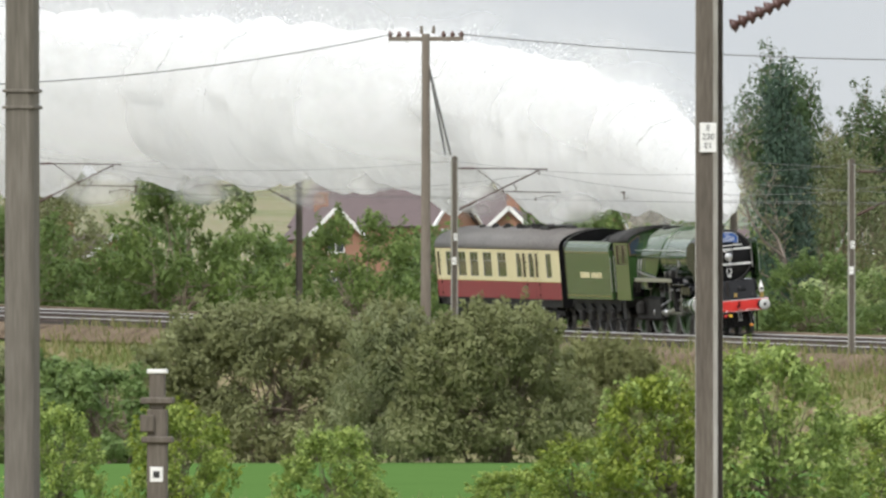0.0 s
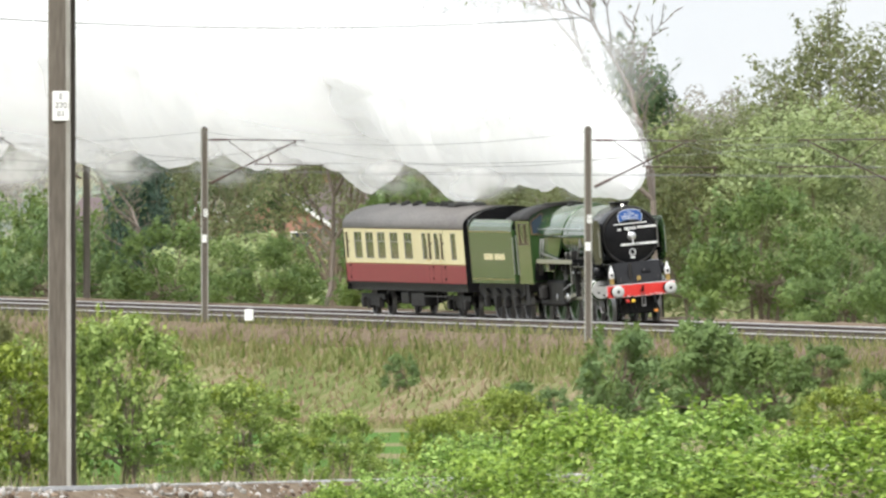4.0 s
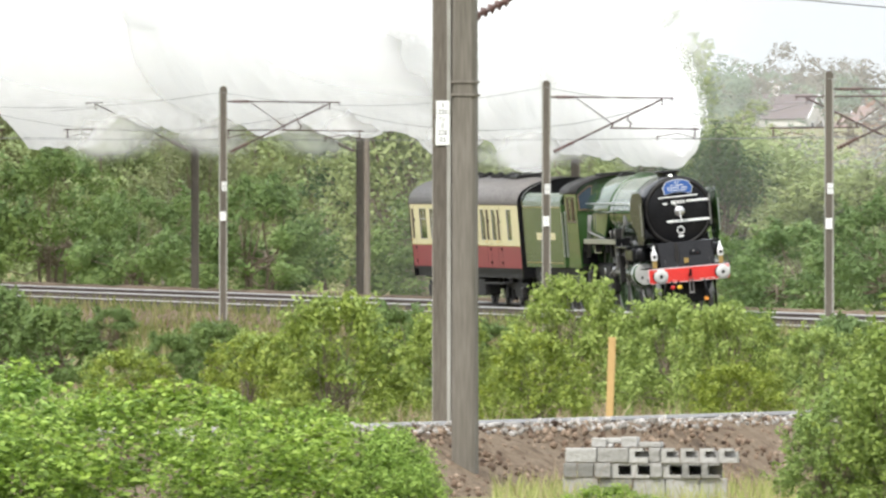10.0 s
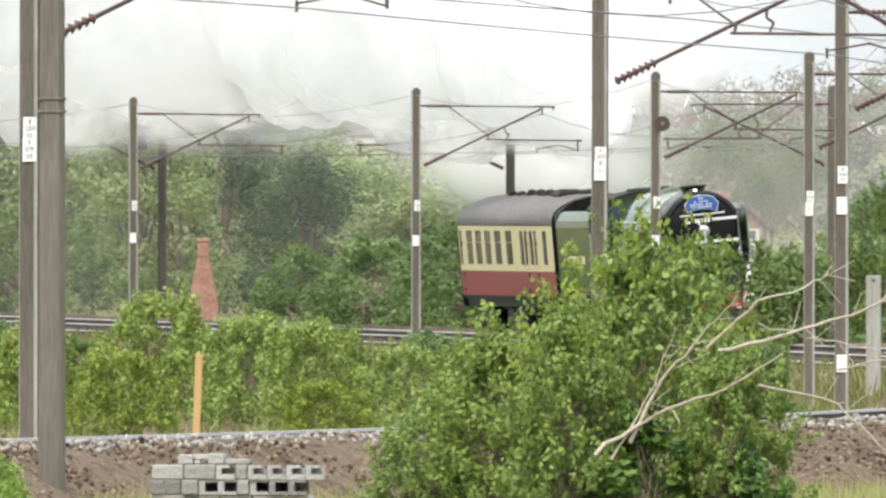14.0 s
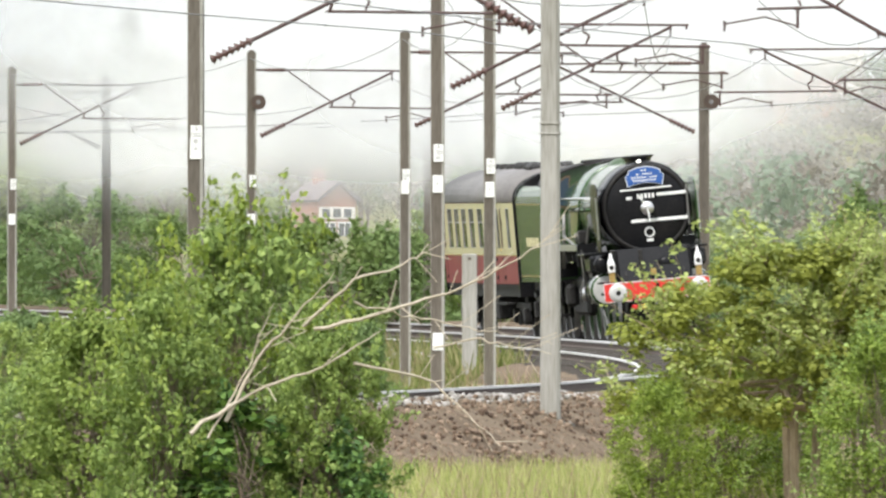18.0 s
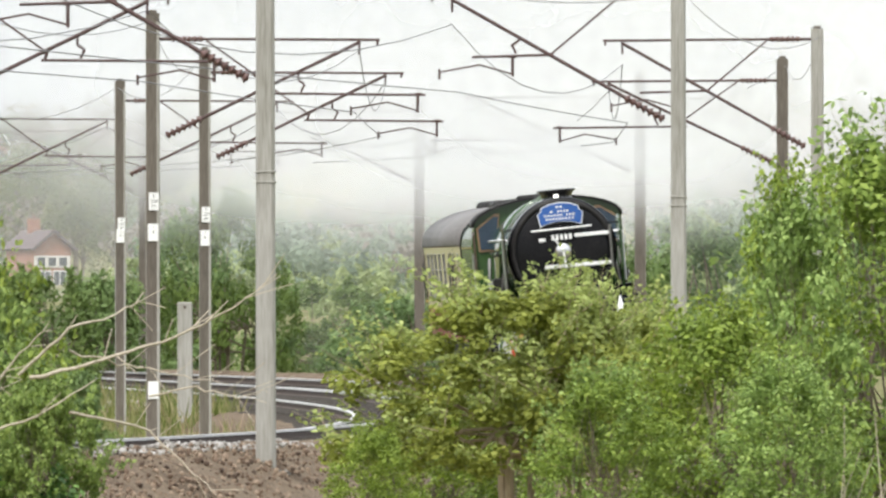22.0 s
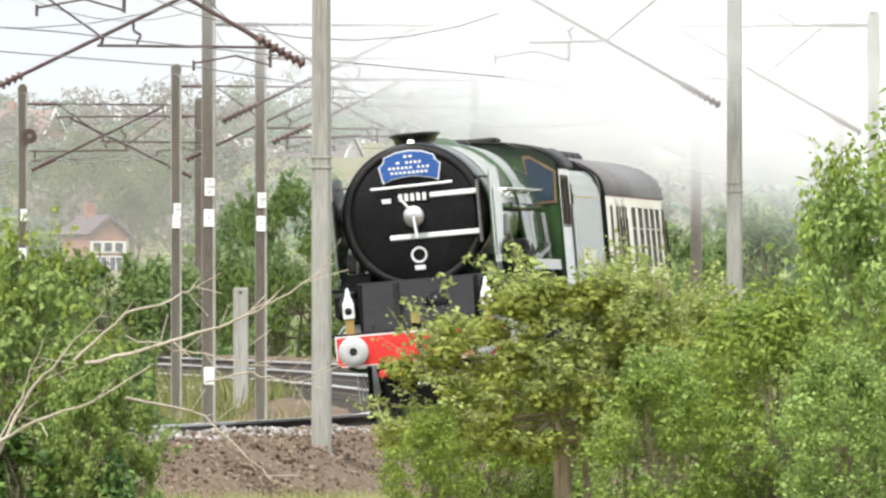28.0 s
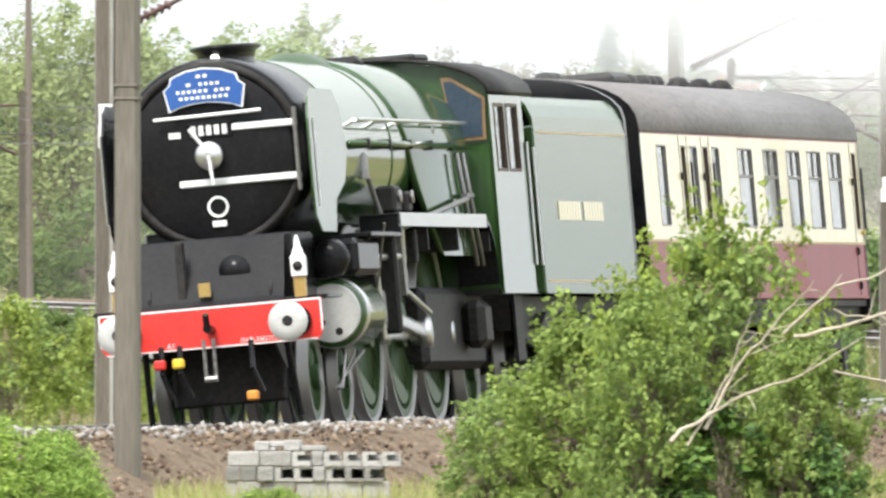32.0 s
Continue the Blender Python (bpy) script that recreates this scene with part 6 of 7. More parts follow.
def build_houses():
    build_house(-3555, 1850, 8.6, 11, 4.6, 7.6, BRICK, TILE, 0, "orange brick house with white bargeboards", base=height(-90, 1850) - 7.6, windows=2)
    build_house(-3690, 1840, 7.5, 9, 4.6, 7.2, BRICK, TILE, 62, "orange brick house with a brown tiled roof", base=height(-70, 1840) - 7.2)
    build_house(-4390, 1880, 9.5, 10, 4.8, 7.6, BRICK, TILE, 75, "red brick house with a broad tiled roof", base=height(-150, 1880) - 7.6)
    build_house(-4290, 1850, 5, 5, 4.6, 7.0, BRICK, TILE, 0, "small brick gable with white bargeboards", base=height(-110, 1850) - 7.0, windows=1)
    build_house(-4120, 1900, 9.5, 9, 4.8, 7.4, BRICK, TILE, 80, "brick house with a wide brown roof", base=height(-135, 1900) - 7.4)
    build_house(-4600, 1860, 4, 6, 4.4, 6.4, BRICK, TILE, 20, "brick outbuilding with white trim", base=height(-110, 1860) - 6.4, windows=1)
    build_house(-5000, 1900, 8, 9, 4.6, 7.2, BRICK, TILE, 40, "brick house behind hedge trees", base=height(-60, 1900) - 7.2)
    build_house(-3330, 1900, 9, 9, 4.6, 7.2, BRICK, TILE, 65, "brick house with a low roof", base=height(-100, 1900) - 7.2)
    build_house(-3095, 1860, 8, 9, 4.6, 7.2, RENDER, TILE, 30, "pale house half hidden by trees", base=height(-75, 1860) - 7.2)
    # old tall brick house with white window frames on the slope
    old = build_house(-732, 2300, 3.6, 5, 4.0, 5.4, OLD_BRICK, TILE, 28, "narrow old brick house with white windows", base=height(92, 2300), windows=2, storeys=1, trim=TILE)
    part("boarding", box(-1.72, 1.72, -0.09, -0.01, 2.35, 3.35, 0.01), RENDER, old, "pale boarded band with windows")
    for k in range(3):
        part("window", box(-1.4 + k * 1.02, -0.7 + k * 1.02, -0.13, -0.092, 2.5, 3.2), DARK_PANE, old)
    # brick gable end with its stack, above the bushes
    x, y, z = spot(-1684, 945)
    top = height(41, 945)
    g = tagged(empty("brick_gable", pose(x, y, top)), "weathered red brick gable end with a chimney stack", "ruin")
    part("gable_wall", plate([(-0.5, -4.6), (0.5, -4.6), (0.5, -2.2), (0.24, -0.85), (0.19, -0.6), (-0.19, -0.6), (-0.24, -0.85), (-0.5, -2.2)], 0.4), OLD_BRICK, g)
    part("chimney", box(-0.19, 0.19, -0.22, 0.22, -0.61, 0.0, 0.02), OLD_BRICK, g)
    part("chimney_cap", box(-0.24, 0.24, -0.27, 0.27, -0.08, 0.05, 0.015), OLD_BRICK, g)
    # houses high on the far hill
    rng = np.random.RandomState(9)
    for i, (u, v) in enumerate([(-1330, -235), (-1210, -215), (-1090, -245), (-960, -230), (-830, -260), (-690, -240), (-560, -255), (-520, -215), (-300, -215), (-60, -240), (160, -255), (330, -240), (420, -225), (560, -250), (700, -245), (-430, -195), (-620, -205), (90, -215), (-2200, -240), (-2050, -250), (-1750, -250)]):
        roof = RED_TILE if i % 3 == 1 else TILE
        wall = [RENDER, BRICK, RENDER][i % 3]
        build_house(u, 3300, 7 + 4 * rng.rand(), 8, 5, 7.8, wall, roof, [70, 20, 85, 45][i % 4], "distant house among trees on the hill", base=height(v + 62, 3300) - 7.0)
    e = tagged(empty("church_tower", pose(160 / F * 3450, 3450, height(-192, 3450))), "pale stone church tower on the hilltop", "church")
    part("tower_wall", box(-2.6, 2.6, -2.6, 2.6, -3, 3.6, 0.05), RENDER, e)
    part("parapet", box(-2.9, 2.9, -2.9, 2.9, 3.6, 4.2, 0.05), RENDER, e)
    for x in (-2.6, 2.6):
        part("pinnacle", rod((x, -2.6, 4.2), (x, -2.6, 5.6), 0.3, 0.05), RENDER, e)


def build_hill():
    """Woods that cover the far slope, thinner and browner towards the top."""
    rng = np.random.RandomState(41)
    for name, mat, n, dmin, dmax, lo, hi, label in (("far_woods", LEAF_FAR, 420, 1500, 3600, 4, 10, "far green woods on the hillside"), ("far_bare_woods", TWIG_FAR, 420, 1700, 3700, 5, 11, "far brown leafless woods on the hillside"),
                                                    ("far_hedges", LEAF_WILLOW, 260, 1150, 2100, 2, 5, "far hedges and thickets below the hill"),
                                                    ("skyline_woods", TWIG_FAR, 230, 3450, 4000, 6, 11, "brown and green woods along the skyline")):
        cs, rs = [], []
        for i in range(n):
            d = dmin + (dmax - dmin) * rng.rand() ** 0.8
            u = rng.uniform(-4300, 1200)
            if name in ("far_woods", "far_bare_woods") and noise.noise((u * 0.002, d * 0.002, 7 if mat is TWIG_FAR else 2)) < -0.1:
                continue
            if (abs(u + 738) < 130 and d < 2350):
                continue
            x, y, z = spot(u, d)
            h = (lo + (hi - lo) * rng.rand()) * 0.85
            for k in range(16):
                g = rng.normal(size=3) * (0.28, 0.28, 0.24)
                cs.append((x + g[0] * h, y + g[1] * h, z + h * 0.5 + g[2] * h))
                rs.append(h * 0.2)
        n_leaf = len(cs) * 34
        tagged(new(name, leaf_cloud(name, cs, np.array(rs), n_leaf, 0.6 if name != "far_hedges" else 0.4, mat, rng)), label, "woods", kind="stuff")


build_houses()
build_hill()


# ---- things beside the line ----
WOOD = material("weathered_pole_wood", [(0.14, 0.115, 0.095), (0.22, 0.19, 0.16)], 0.9, scale=1, streak=(4, 4, 0.3), bump=0.3)
FRESH_WOOD = material("yellow_treated_post", [(0.4, 0.26, 0.1), (0.52, 0.35, 0.15)], 0.85, scale=2, streak=(4, 4, 0.4), bump=0.3)
CABINET = material("silver_grey_cabinet", [(0.5, 0.52, 0.53), (0.6, 0.62, 0.63)], 0.45, 0.2, scale=2)


def build_small_things():
    # telegraph pole with a crossarm and stays
    d = 760
    x, y, z = spot(-4439, d)
    top = height(-420, d) - z
    e = tagged(empty("telegraph_pole", pose(x, y, z)), "weathered wooden pole with a crossarm of dark insulators", "pole")
    part("pole", rod((0, 0, -0.5), (0, 0, top), 0.17, 0.11, 12), WOOD, e)
    arm = part("crossarm", box(-1.05, 1.05, -0.06, 0.06, top - 0.2, top - 0.08, 0.01), WOOD, e)
    for k in (-1, -0.75, -0.5, 0.5, 0.75, 1):
        part("insulator", lathe([(top - 0.1, 0.03), (top - 0.05, 0.07), (top + 0.02, 0.06), (top + 0.08, 0.02)], (k, 0, 0), "z", 10), INSUL, arm, "", True)
    for k in (-0.12, 0.22):
        part("pole_top_pin", rod((k, 0, top), (k, 0, top + 0.22), 0.05, 0.04), WOOD, e)
    for k in (0.3, 0.45):
        part("stay_wire", rod((0.1, 0, top - 1.0), (k + 0.25, 0, top - 3.4), 0.035, None, 5), WIRE, e)
    for s, far in ((-1, (-5600, 640, -330)), (1, (-3000, 820, -390))):
        fx, fy, fz = far[0] / F * far[1], far[1], height(far[2], far[1])
        a, b = Vector((x + s * 0.9, y, z + top)), Vector((fx, fy, fz))
        line = [a.lerp(b, i / 12) - Vector((0, 0, 2 * i / 12 * (1 - i / 12))) for i in range(13)]
        tagged(new("telegraph_wire", tube_mesh("telegraph_wire", line, [0.016] * 13, WIRE, 4)), "thin sagging wire from the wooden pole", "wire")
    # second tall thin pole beyond the far track
    d = 905
    x, y, z = spot(-2128, d)
    e = tagged(empty("telegraph_pole", pose(x, y, z)), "tall thin weathered wooden pole", "pole")
    part("pole", rod((0, 0, -0.5), (0, 0, height(-560, d) - z), 0.16, 0.09, 10), WOOD, e)
    # short post with stepped boxes, by the near track
    d = 250
    x, y, z = spot(-4918, d)
    t = height(180, d)
    e = tagged(empty("signal_post", pose(x, y, 0)), "short weathered post with stepped boxes and a small plate", "post")
    part("post", box(-0.09, 0.09, -0.09, 0.09, -1.5, t - 0.35, 0.01), MAST_BROWN, e)
    part("post_top", box(-0.07, 0.07, -0.08, 0.08, t - 0.35, t - 0.02, 0.01), MAST_BROWN, e)
    part("cap", box(-0.09, 0.09, -0.09, 0.09, t - 0.02, t + 0.02, 0.005), PLATE, e)
    for a, b, s in ((t - 0.3, t - 0.24, 0.15), (t - 0.66, t - 0.6, 0.14)):
        part("bracket_plate", box(-s, s, -0.12, 0.12, a, b, 0.01), MAST_BROWN, e)
    part("switch_box", box(-0.15, -0.02, -0.13, 0.05, t - 0.56, t - 0.4, 0.01), MAST_BROWN, e)
    pl = part("small_plate", box(-0.06, 0.06, -0.1, -0.092, t - 1.02, t - 0.88, 0.004), PLATE, e, "small white plate")
    part("marking_bar", box(-0.03, 0.03, -0.104, -0.1, t - 0.98, t - 0.92), INK, pl)
    # trackside cabinet
    d = 1012
    e = tagged(empty("trackside_cabinet", pose(-4216 / F * d, d, height(97, d))), "silver-grey metal cabinet standing beside the track", "cabinet")
    part("cabinet_body", box(-0.3, 0.3, -0.25, 0.25, -0.6, 1.12, 0.02), CABINET, e)
    part("cabinet_door", box(-0.27, 0.27, -0.275, -0.252, 0.05, 1.05, 0.01), CABINET, e)
    part("cabinet_roof", box(-0.33, 0.33, -0.3, 0.3, 1.12, 1.24, 0.05), CABINET, e)
    # pale block at the trackside
    d = 890
    tagged(part("trackside_box", box(-3601 / F * d - 0.14, -3601 / F * d + 0.14, d - 0.15, d + 0.15, height(128, d) - 0.35, height(128, d) + 0.02, 0.02), PLATE, None), "small white trackside box", "box")
    # concrete post
    d = 545
    e = tagged(empty("concrete_post", pose(-497 / F * d, d, height(277, d))), "pale grey square concrete post", "post")
    part("post", box(-0.15, 0.15, -0.15, 0.15, -0.8, 1.95, 0.02), MAST_GREY, e)
    part("bolt", rod((0, -0.16, 1.85), (0, -0.13, 1.85), 0.03), RAIL, e)
    # wooden post
    d = 330
    e = tagged(empty("wooden_post", pose(-1694 / F * d, d, 0, 0, 2, 0)), "new yellow wooden post in the bushes", "post")
    part("post", box(-0.045, 0.045, -0.045, 0.045, -1.4, height(244, d), 0.008), FRESH_WOOD, e)


def build_block_pile():
    """Two courses of cast blocks: solid ones, and channel blocks stacked with their hollow ends outwards."""
    d = 238.0
    x0, z0 = -1777 / F * d, height(493, d)
    group = "stacked concrete blocks"
    def block(x, y, z, w, dp, h, kind):
        bm = bmesh.new()
        if kind == "hollow":
            add_box(bm, 0, w, 0, dp, 0, h * 0.2)
            add_box(bm, 0, w * 0.34, 0, dp, h * 0.2 + 0.0005, h)
            add_box(bm, w * 0.34 + 0.0005, w, 0, dp, h * 0.84, h)
            add_box(bm, w * 0.34 + 0.0005, w, dp * 0.8, dp, h * 0.2 + 0.0005, h * 0.84 - 0.0005)
        elif kind == "notched":
            add_box(bm, 0, w, 0, dp, 0, h * 0.36)
            add_box(bm, 0, w * 0.3, 0, dp, h * 0.36 + 0.0005, h * 0.97)
            add_box(bm, w * 0.3 + 0.0005, w * 0.74, 0, dp, h * 0.78, h * 0.97)
            add_box(bm, w * 0.3 + 0.0005, w * 0.97, dp * 0.35, dp, h * 0.36 + 0.0005, h * 0.78 - 0.0005)
        else:
            add_box(bm, 0, w, 0, dp, 0, h, 0.009)
        ob = part("concrete_block", bm, BLOCK, None)
        ob.matrix_world = pose(x, y, z, 0, 0, 2.5 * math.sin(x * 40 + z * 31))
        tagged(ob, {"hollow": "grey hollow concrete block in a stack", "notched": "grey concrete channel block in a stack", "solid": "solid grey concrete block in a stack", "slab": "buff concrete slab lying on a stack"}[kind], "concrete block", group)
    g = ground_z(x0, d) - 0.06
    x = x0 - 0.01
    for w in (0.32, 0.3, 0.28, 0.3, 0.25):
        block(x, d + 0.03, g, w - 0.008, 0.44, z0 - g - 0.004, "solid")
        x += w
    for row, kinds, lift in ((0, ("solid", "solid", "solid", "hollow", "hollow", "solid", "hollow", "hollow", "hollow"), 0.0), (1, ("solid", "solid", "notched", "solid", "notched", "notched", "notched", "notched"), 0.132)):
        x = x0 + 0.012 * row
        for i, kind in enumerate(kinds):
            w = {0: 0.15, 1: 0.28}[row] if kind == "solid" and i < 3 else (0.11 if kind == "solid" else 0.168)
            if row == 0 and i == 0:
                w = 0.12
            block(x, d + 0.02 * math.sin(i * 2.3 + row), z0 + lift, w - 0.006, 0.44, 0.128, kind)
            x += w
    for off, w, h, kind in ((0.24, 0.13, 0.085, "slab"), (0.38, 0.05, 0.035, "slab"), (0.5, 0.14, 0.095, "solid"), (0.65, 0.2, 0.05, "slab")):
        block(x0 + off, d + 0.06, z0 + 0.264, w, 0.3, h, kind)
    block(x0 + 0.37, d + 0.12, z0 + 0.3, 0.14, 0.26, 0.05, "slab")


def tube_mesh(name, line, radii, mat, sides=6):
    """One bent, tapering limb along the points of line."""
    verts, faces = [], []
    for i, (p, r) in enumerate(zip(line, radii)):
        t = (line[min(i + 1, len(line) - 1)] - line[max(i - 1, 0)]).normalized()
        u = t.cross(Vector((0, 1, 0.1))).normalized()
        w = t.cross(u)
        for j in range(sides):
            a = math.tau * j / sides
            verts.append(p + (u * math.cos(a) + w * math.sin(a)) * r)
    for i in range(len(line) - 1):
        for j in range(sides):
            k = (j + 1) % sides
            faces.append((i * sides + j, i * sides + k, i * sides + sides + k, i * sides + sides + j))
    return mesh_of(name, verts, faces, [mat], smooth=True)


def build_branches():
    """Bare pale branches that arch out of the bush."""
    d = 202.2
    e = tagged(empty("fallen_branch", pose(-990 / F * d, d, height(417, d))), "bare pale branches lying out of the bush", "branch")
    base = Vector((-990 / F * d, d, height(417, d)))
    rng = np.random.RandomState(8)
    limbs = [([(-990, 420), (-880, 350), (-760, 305), (-656, 243)], 0.023), ([(-930, 400), (-875, 290), (-800, 210), (-735, 135)], 0.022), ([(-790, 235), (-700, 150), (-600, 118), (-570, 88)], 0.018),
             ([(-770, 240), (-640, 205), (-530, 172), (-425, 125), (-335, 55)], 0.021), ([(-700, 300), (-560, 330), (-490, 400), (-440, 445)], 0.016), 
             ([(-960, 430), (-900, 330), (-870, 250), (-845, 190)], 0.012), ([(-700, 190), (-600, 215), (-500, 235), (-420, 250)], 0.012), ([(-560, 270), (-480, 255), (-400, 275), (-350, 262)], 0.012)]
    for pts, r in limbs:
        r *= 0.72
        bars, twigs = [], []
        q = [Vector((u / F * d, d + 0.25 * math.sin(u * 0.02), height(v, d))) - base for u, v in pts]
        n = (len(q) - 1) * 5
        line = []
        for i in range(n + 1):
            t = i / 5
            k = min(int(t), len(q) - 2)
            p = q[k].lerp(q[k + 1], t - k) + Vector(rng.normal(size=3)) * 0.008
            line.append(p)
        for i in range(n):
            a, b = 1 - 0.75 * i / n, 1 - 0.75 * (i + 1) / n
            bars.append(r * a)
            if i > 3 and rng.rand() < 0.45:
                tip = line[i] + Vector((rng.uniform(0.05, 0.35), rng.normal() * 0.05, rng.uniform(-0.2, 0.25)))
                twigs.append((line[i], tip, r * 0.35, 0.004))
        limb = child(new("branch", tube_mesh("branch", line, bars + [r * 0.22], PALE_BARK)), e)
        if twigs:
            child(tagged(new("twig", bar_mesh("twig", twigs, PALE_BARK, 4)), kind="stuff"), limb)
    # dead stems in the tall bush
    x, y, z = spot(700, 203)
    e = tagged(empty("dead_stem_clump", pose(x, y, z)), "thin dead grey stems in the tall bush", "stems", kind="stuff")
    bars = []
    for i in range(26):
        a = Vector((rng.uniform(-0.6, 0.9), rng.normal() * 0.1, 0))
        b = a + Vector((rng.uniform(-0.1, 0.5), 0, rng.uniform(0.5, 1.3)))
        bars.append((a, b, 0.01, 0.004))
    child(new("stem", bar_mesh("stem", bars, PALE_BARK, 4)), e)


build_small_things()
build_block_pile()
build_branches()

# ---- steam ----
def vapour(name, glow=0.5):
    """White droplets: half of the light is scattered back, half on through."""
    m = material(name, [(0.83, 0.83, 0.835), (0.88, 0.88, 0.88)], 1.0, spec=0.0, scale=0.1)
    n, l = m.node_tree.nodes, m.node_tree.links
    tr = n.new("ShaderNodeBsdfTranslucent")
    tr.inputs[0].default_value = (0.95, 0.95, 0.95, 1)
    mx = n.new("ShaderNodeMixShader")
    mx.name = "body"
    mx.inputs[0].default_value = glow
    l.new(n["Principled BSDF"].outputs[0], mx.inputs[1])
    l.new(tr.outputs[0], mx.inputs[2])
    l.new(mx.outputs[0], n["Material Output"].inputs[0])
    return m


def thinned(m, scale, low, high, most, fade=True):
    """Lets a vapour fray: thin at the rim of its sheet and in patches of noise."""
    n, l = m.node_tree.nodes, m.node_tree.links
    co = n.new("ShaderNodeTexCoord")
    ns = n.new("ShaderNodeTexNoise")
    ns.inputs["Scale"].default_value, ns.inputs["Detail"].default_value = scale, 5.0
    l.new(co.outputs["Object"], ns.inputs["Vector"])
    cut = n.new("ShaderNodeMapRange")
    cut.interpolation_type = "SMOOTHSTEP"
    cut.inputs["From Min"].default_value, cut.inputs["From Max"].default_value = low, high
    cut.inputs["To Min"].default_value, cut.inputs["To Max"].default_value = 0.0, most
    l.new(ns.outputs[0], cut.inputs["Value"])
    fac = cut.outputs[0]
    if fade:
        mp = n.new("ShaderNodeMapping")
        mp.inputs["Location"].default_value, mp.inputs["Scale"].default_value = (-1, 0, -1), (2, 0, 2)
        l.new(co.outputs["Generated"], mp.inputs["Vector"])
        gr = n.new("ShaderNodeTexGradient")
        gr.gradient_type = "SPHERICAL"
        l.new(mp.outputs[0], gr.inputs[0])
        rim = n.new("ShaderNodeMapRange")
        rim.interpolation_type = "SMOOTHSTEP"
        rim.inputs["From Min"].default_value, rim.inputs["From Max"].default_value = 0.02, 0.55
        l.new(gr.outputs["Fac"], rim.inputs["Value"])
        mul = n.new("ShaderNodeMath")
        mul.operation = "MULTIPLY"
        l.new(fac, mul.inputs[0])
        l.new(rim.outputs[0], mul.inputs[1])
        fac = mul.outputs[0]
    tp = n.new("ShaderNodeBsdfTransparent")
    mx = n.new("ShaderNodeMixShader")
    l.new(fac, mx.inputs[0])
    l.new(tp.outputs[0], mx.inputs[1])
    l.new(n["body"].outputs[0], mx.inputs[2])
    l.new(mx.outputs[0], n["Material Output"].inputs[0])
    return m


STEAM_CORE = vapour("dense_white_steam", 0.6)
STEAM_FLECK = vapour("fraying_white_steam", 0.5)
STEAM_THIN = thinned(vapour("thin_drifting_steam"), 0.13, 0.26, 0.66, 0.64)
STEAM_LOW = thinned(vapour("torn_low_steam"), 0.45, 0.38, 0.66, 0.55)
# see-through sheets added to stand in for distance haze
HAZE = [thinned(vapour("haze_sheet_" + k), sc, 0.05, 0.8, a, k == "near") for k, sc, a in (("near", 0.03, 0.1), ("far", 0.008, 0.3))]


def plume(s, a):
    """Point (side, up) of the plume's skin, s metres behind the leading buffers, at angle a round it."""
    top = 4.25 + 1.5 * (1 - math.exp(-(s - 2.4) / 0.8)) + 4.4 * (1 - math.exp(-(s - 2.4) / 17)) + s * 0.014
    low = 4.0 + min(1.3, s * 0.024)
    grow = math.sqrt(min(1.0, max(0.0, (s - 2.5) / 1.2)))
    half = (top - low) / 2
    wide = min(half * 0.75 + 0.2, 0.42 + 0.075 * s) * grow
    tall = half * grow
    p = Vector((s, math.sin(a) * wide, math.cos(a) * tall))
    # rounded puffs of three sizes with sharp valleys between them
    soft = 0.45 + 0.55 * math.exp(-s / 22)
    k = 0.95 + 0.16 * noise.noise(p * 0.3) + soft * (0.36 * abs(noise.noise(p * 0.55 + Vector((7, 0, 0)))) + 0.22 * abs(noise.noise(p * 1.3)))
    if s < 30:
        k += 0.13 * (1 - s / 30) * abs(noise.noise(p * 2.9))
    if p.z < 0:
        # tongues that hang from the underside, and hollows between them
        deep = min(1.0, max(0.0, (s - 6) / 8))
        k *= 1 + deep * (0.62 * noise.noise((s * 0.11, p.y * 0.2, 3)) + 0.2 * noise.noise((s * 0.31, p.y * 0.5, 9)) + 0.1 * noise.noise((s * 1.3, p.y, 5)) - 0.08)
        return p.y * (0.4 + 0.6 * k), low + half + p.z * k
    return p.y * k, low + half + p.z * k


def plume_mesh(name, s0, s1, mid, mat):
    """One length of the plume; the lengths join end to end."""
    n, m = max(4, int((s1 - s0) / (0.16 if s0 < 30 else 0.3))), 64
    vs, fs = [], []
    for i in range(n + 1):
        s = s0 + (s1 - s0) * i / n
        for j in range(m):
            y, z = plume(s, math.tau * j / m)
            vs.append((mid - s, y, z))
    for i in range(n):
        for j in range(m):
            k = (j + 1) % m
            fs.append((i * m + j, i * m + k, i * m + m + k, i * m + m + j))
    return mesh_of(name, vs, fs, [mat], smooth=True)


def fleck_mesh(name, s0, s1, mid, n, size, mat, rng):
    """Torn droplets over the plume, thinner outwards, so that the cloud has no hard rim."""
    pos = np.empty((n, 3))
    for i in range(n):
        s = rng.uniform(s0, s1)
        a = rng.uniform(-1.5, 1.5)
        y, z = plume(s, a)
        out = rng.rand() ** 1.7 * min(0.9, 0.1 + 0.04 * s)
        pos[i] = (mid - s, y + math.sin(a) * out, z + math.cos(a) * out * 0.8)
    a, b = rng.normal(size=(n, 3)), rng.normal(size=(n, 3))
    w = size * (0.5 + rng.rand(n))[:, None]
    return quads(name, np.stack([pos - a * w * 0.4, pos + a * w * 0.4, pos + b * w * 0.7], axis=1), 3, [mat])


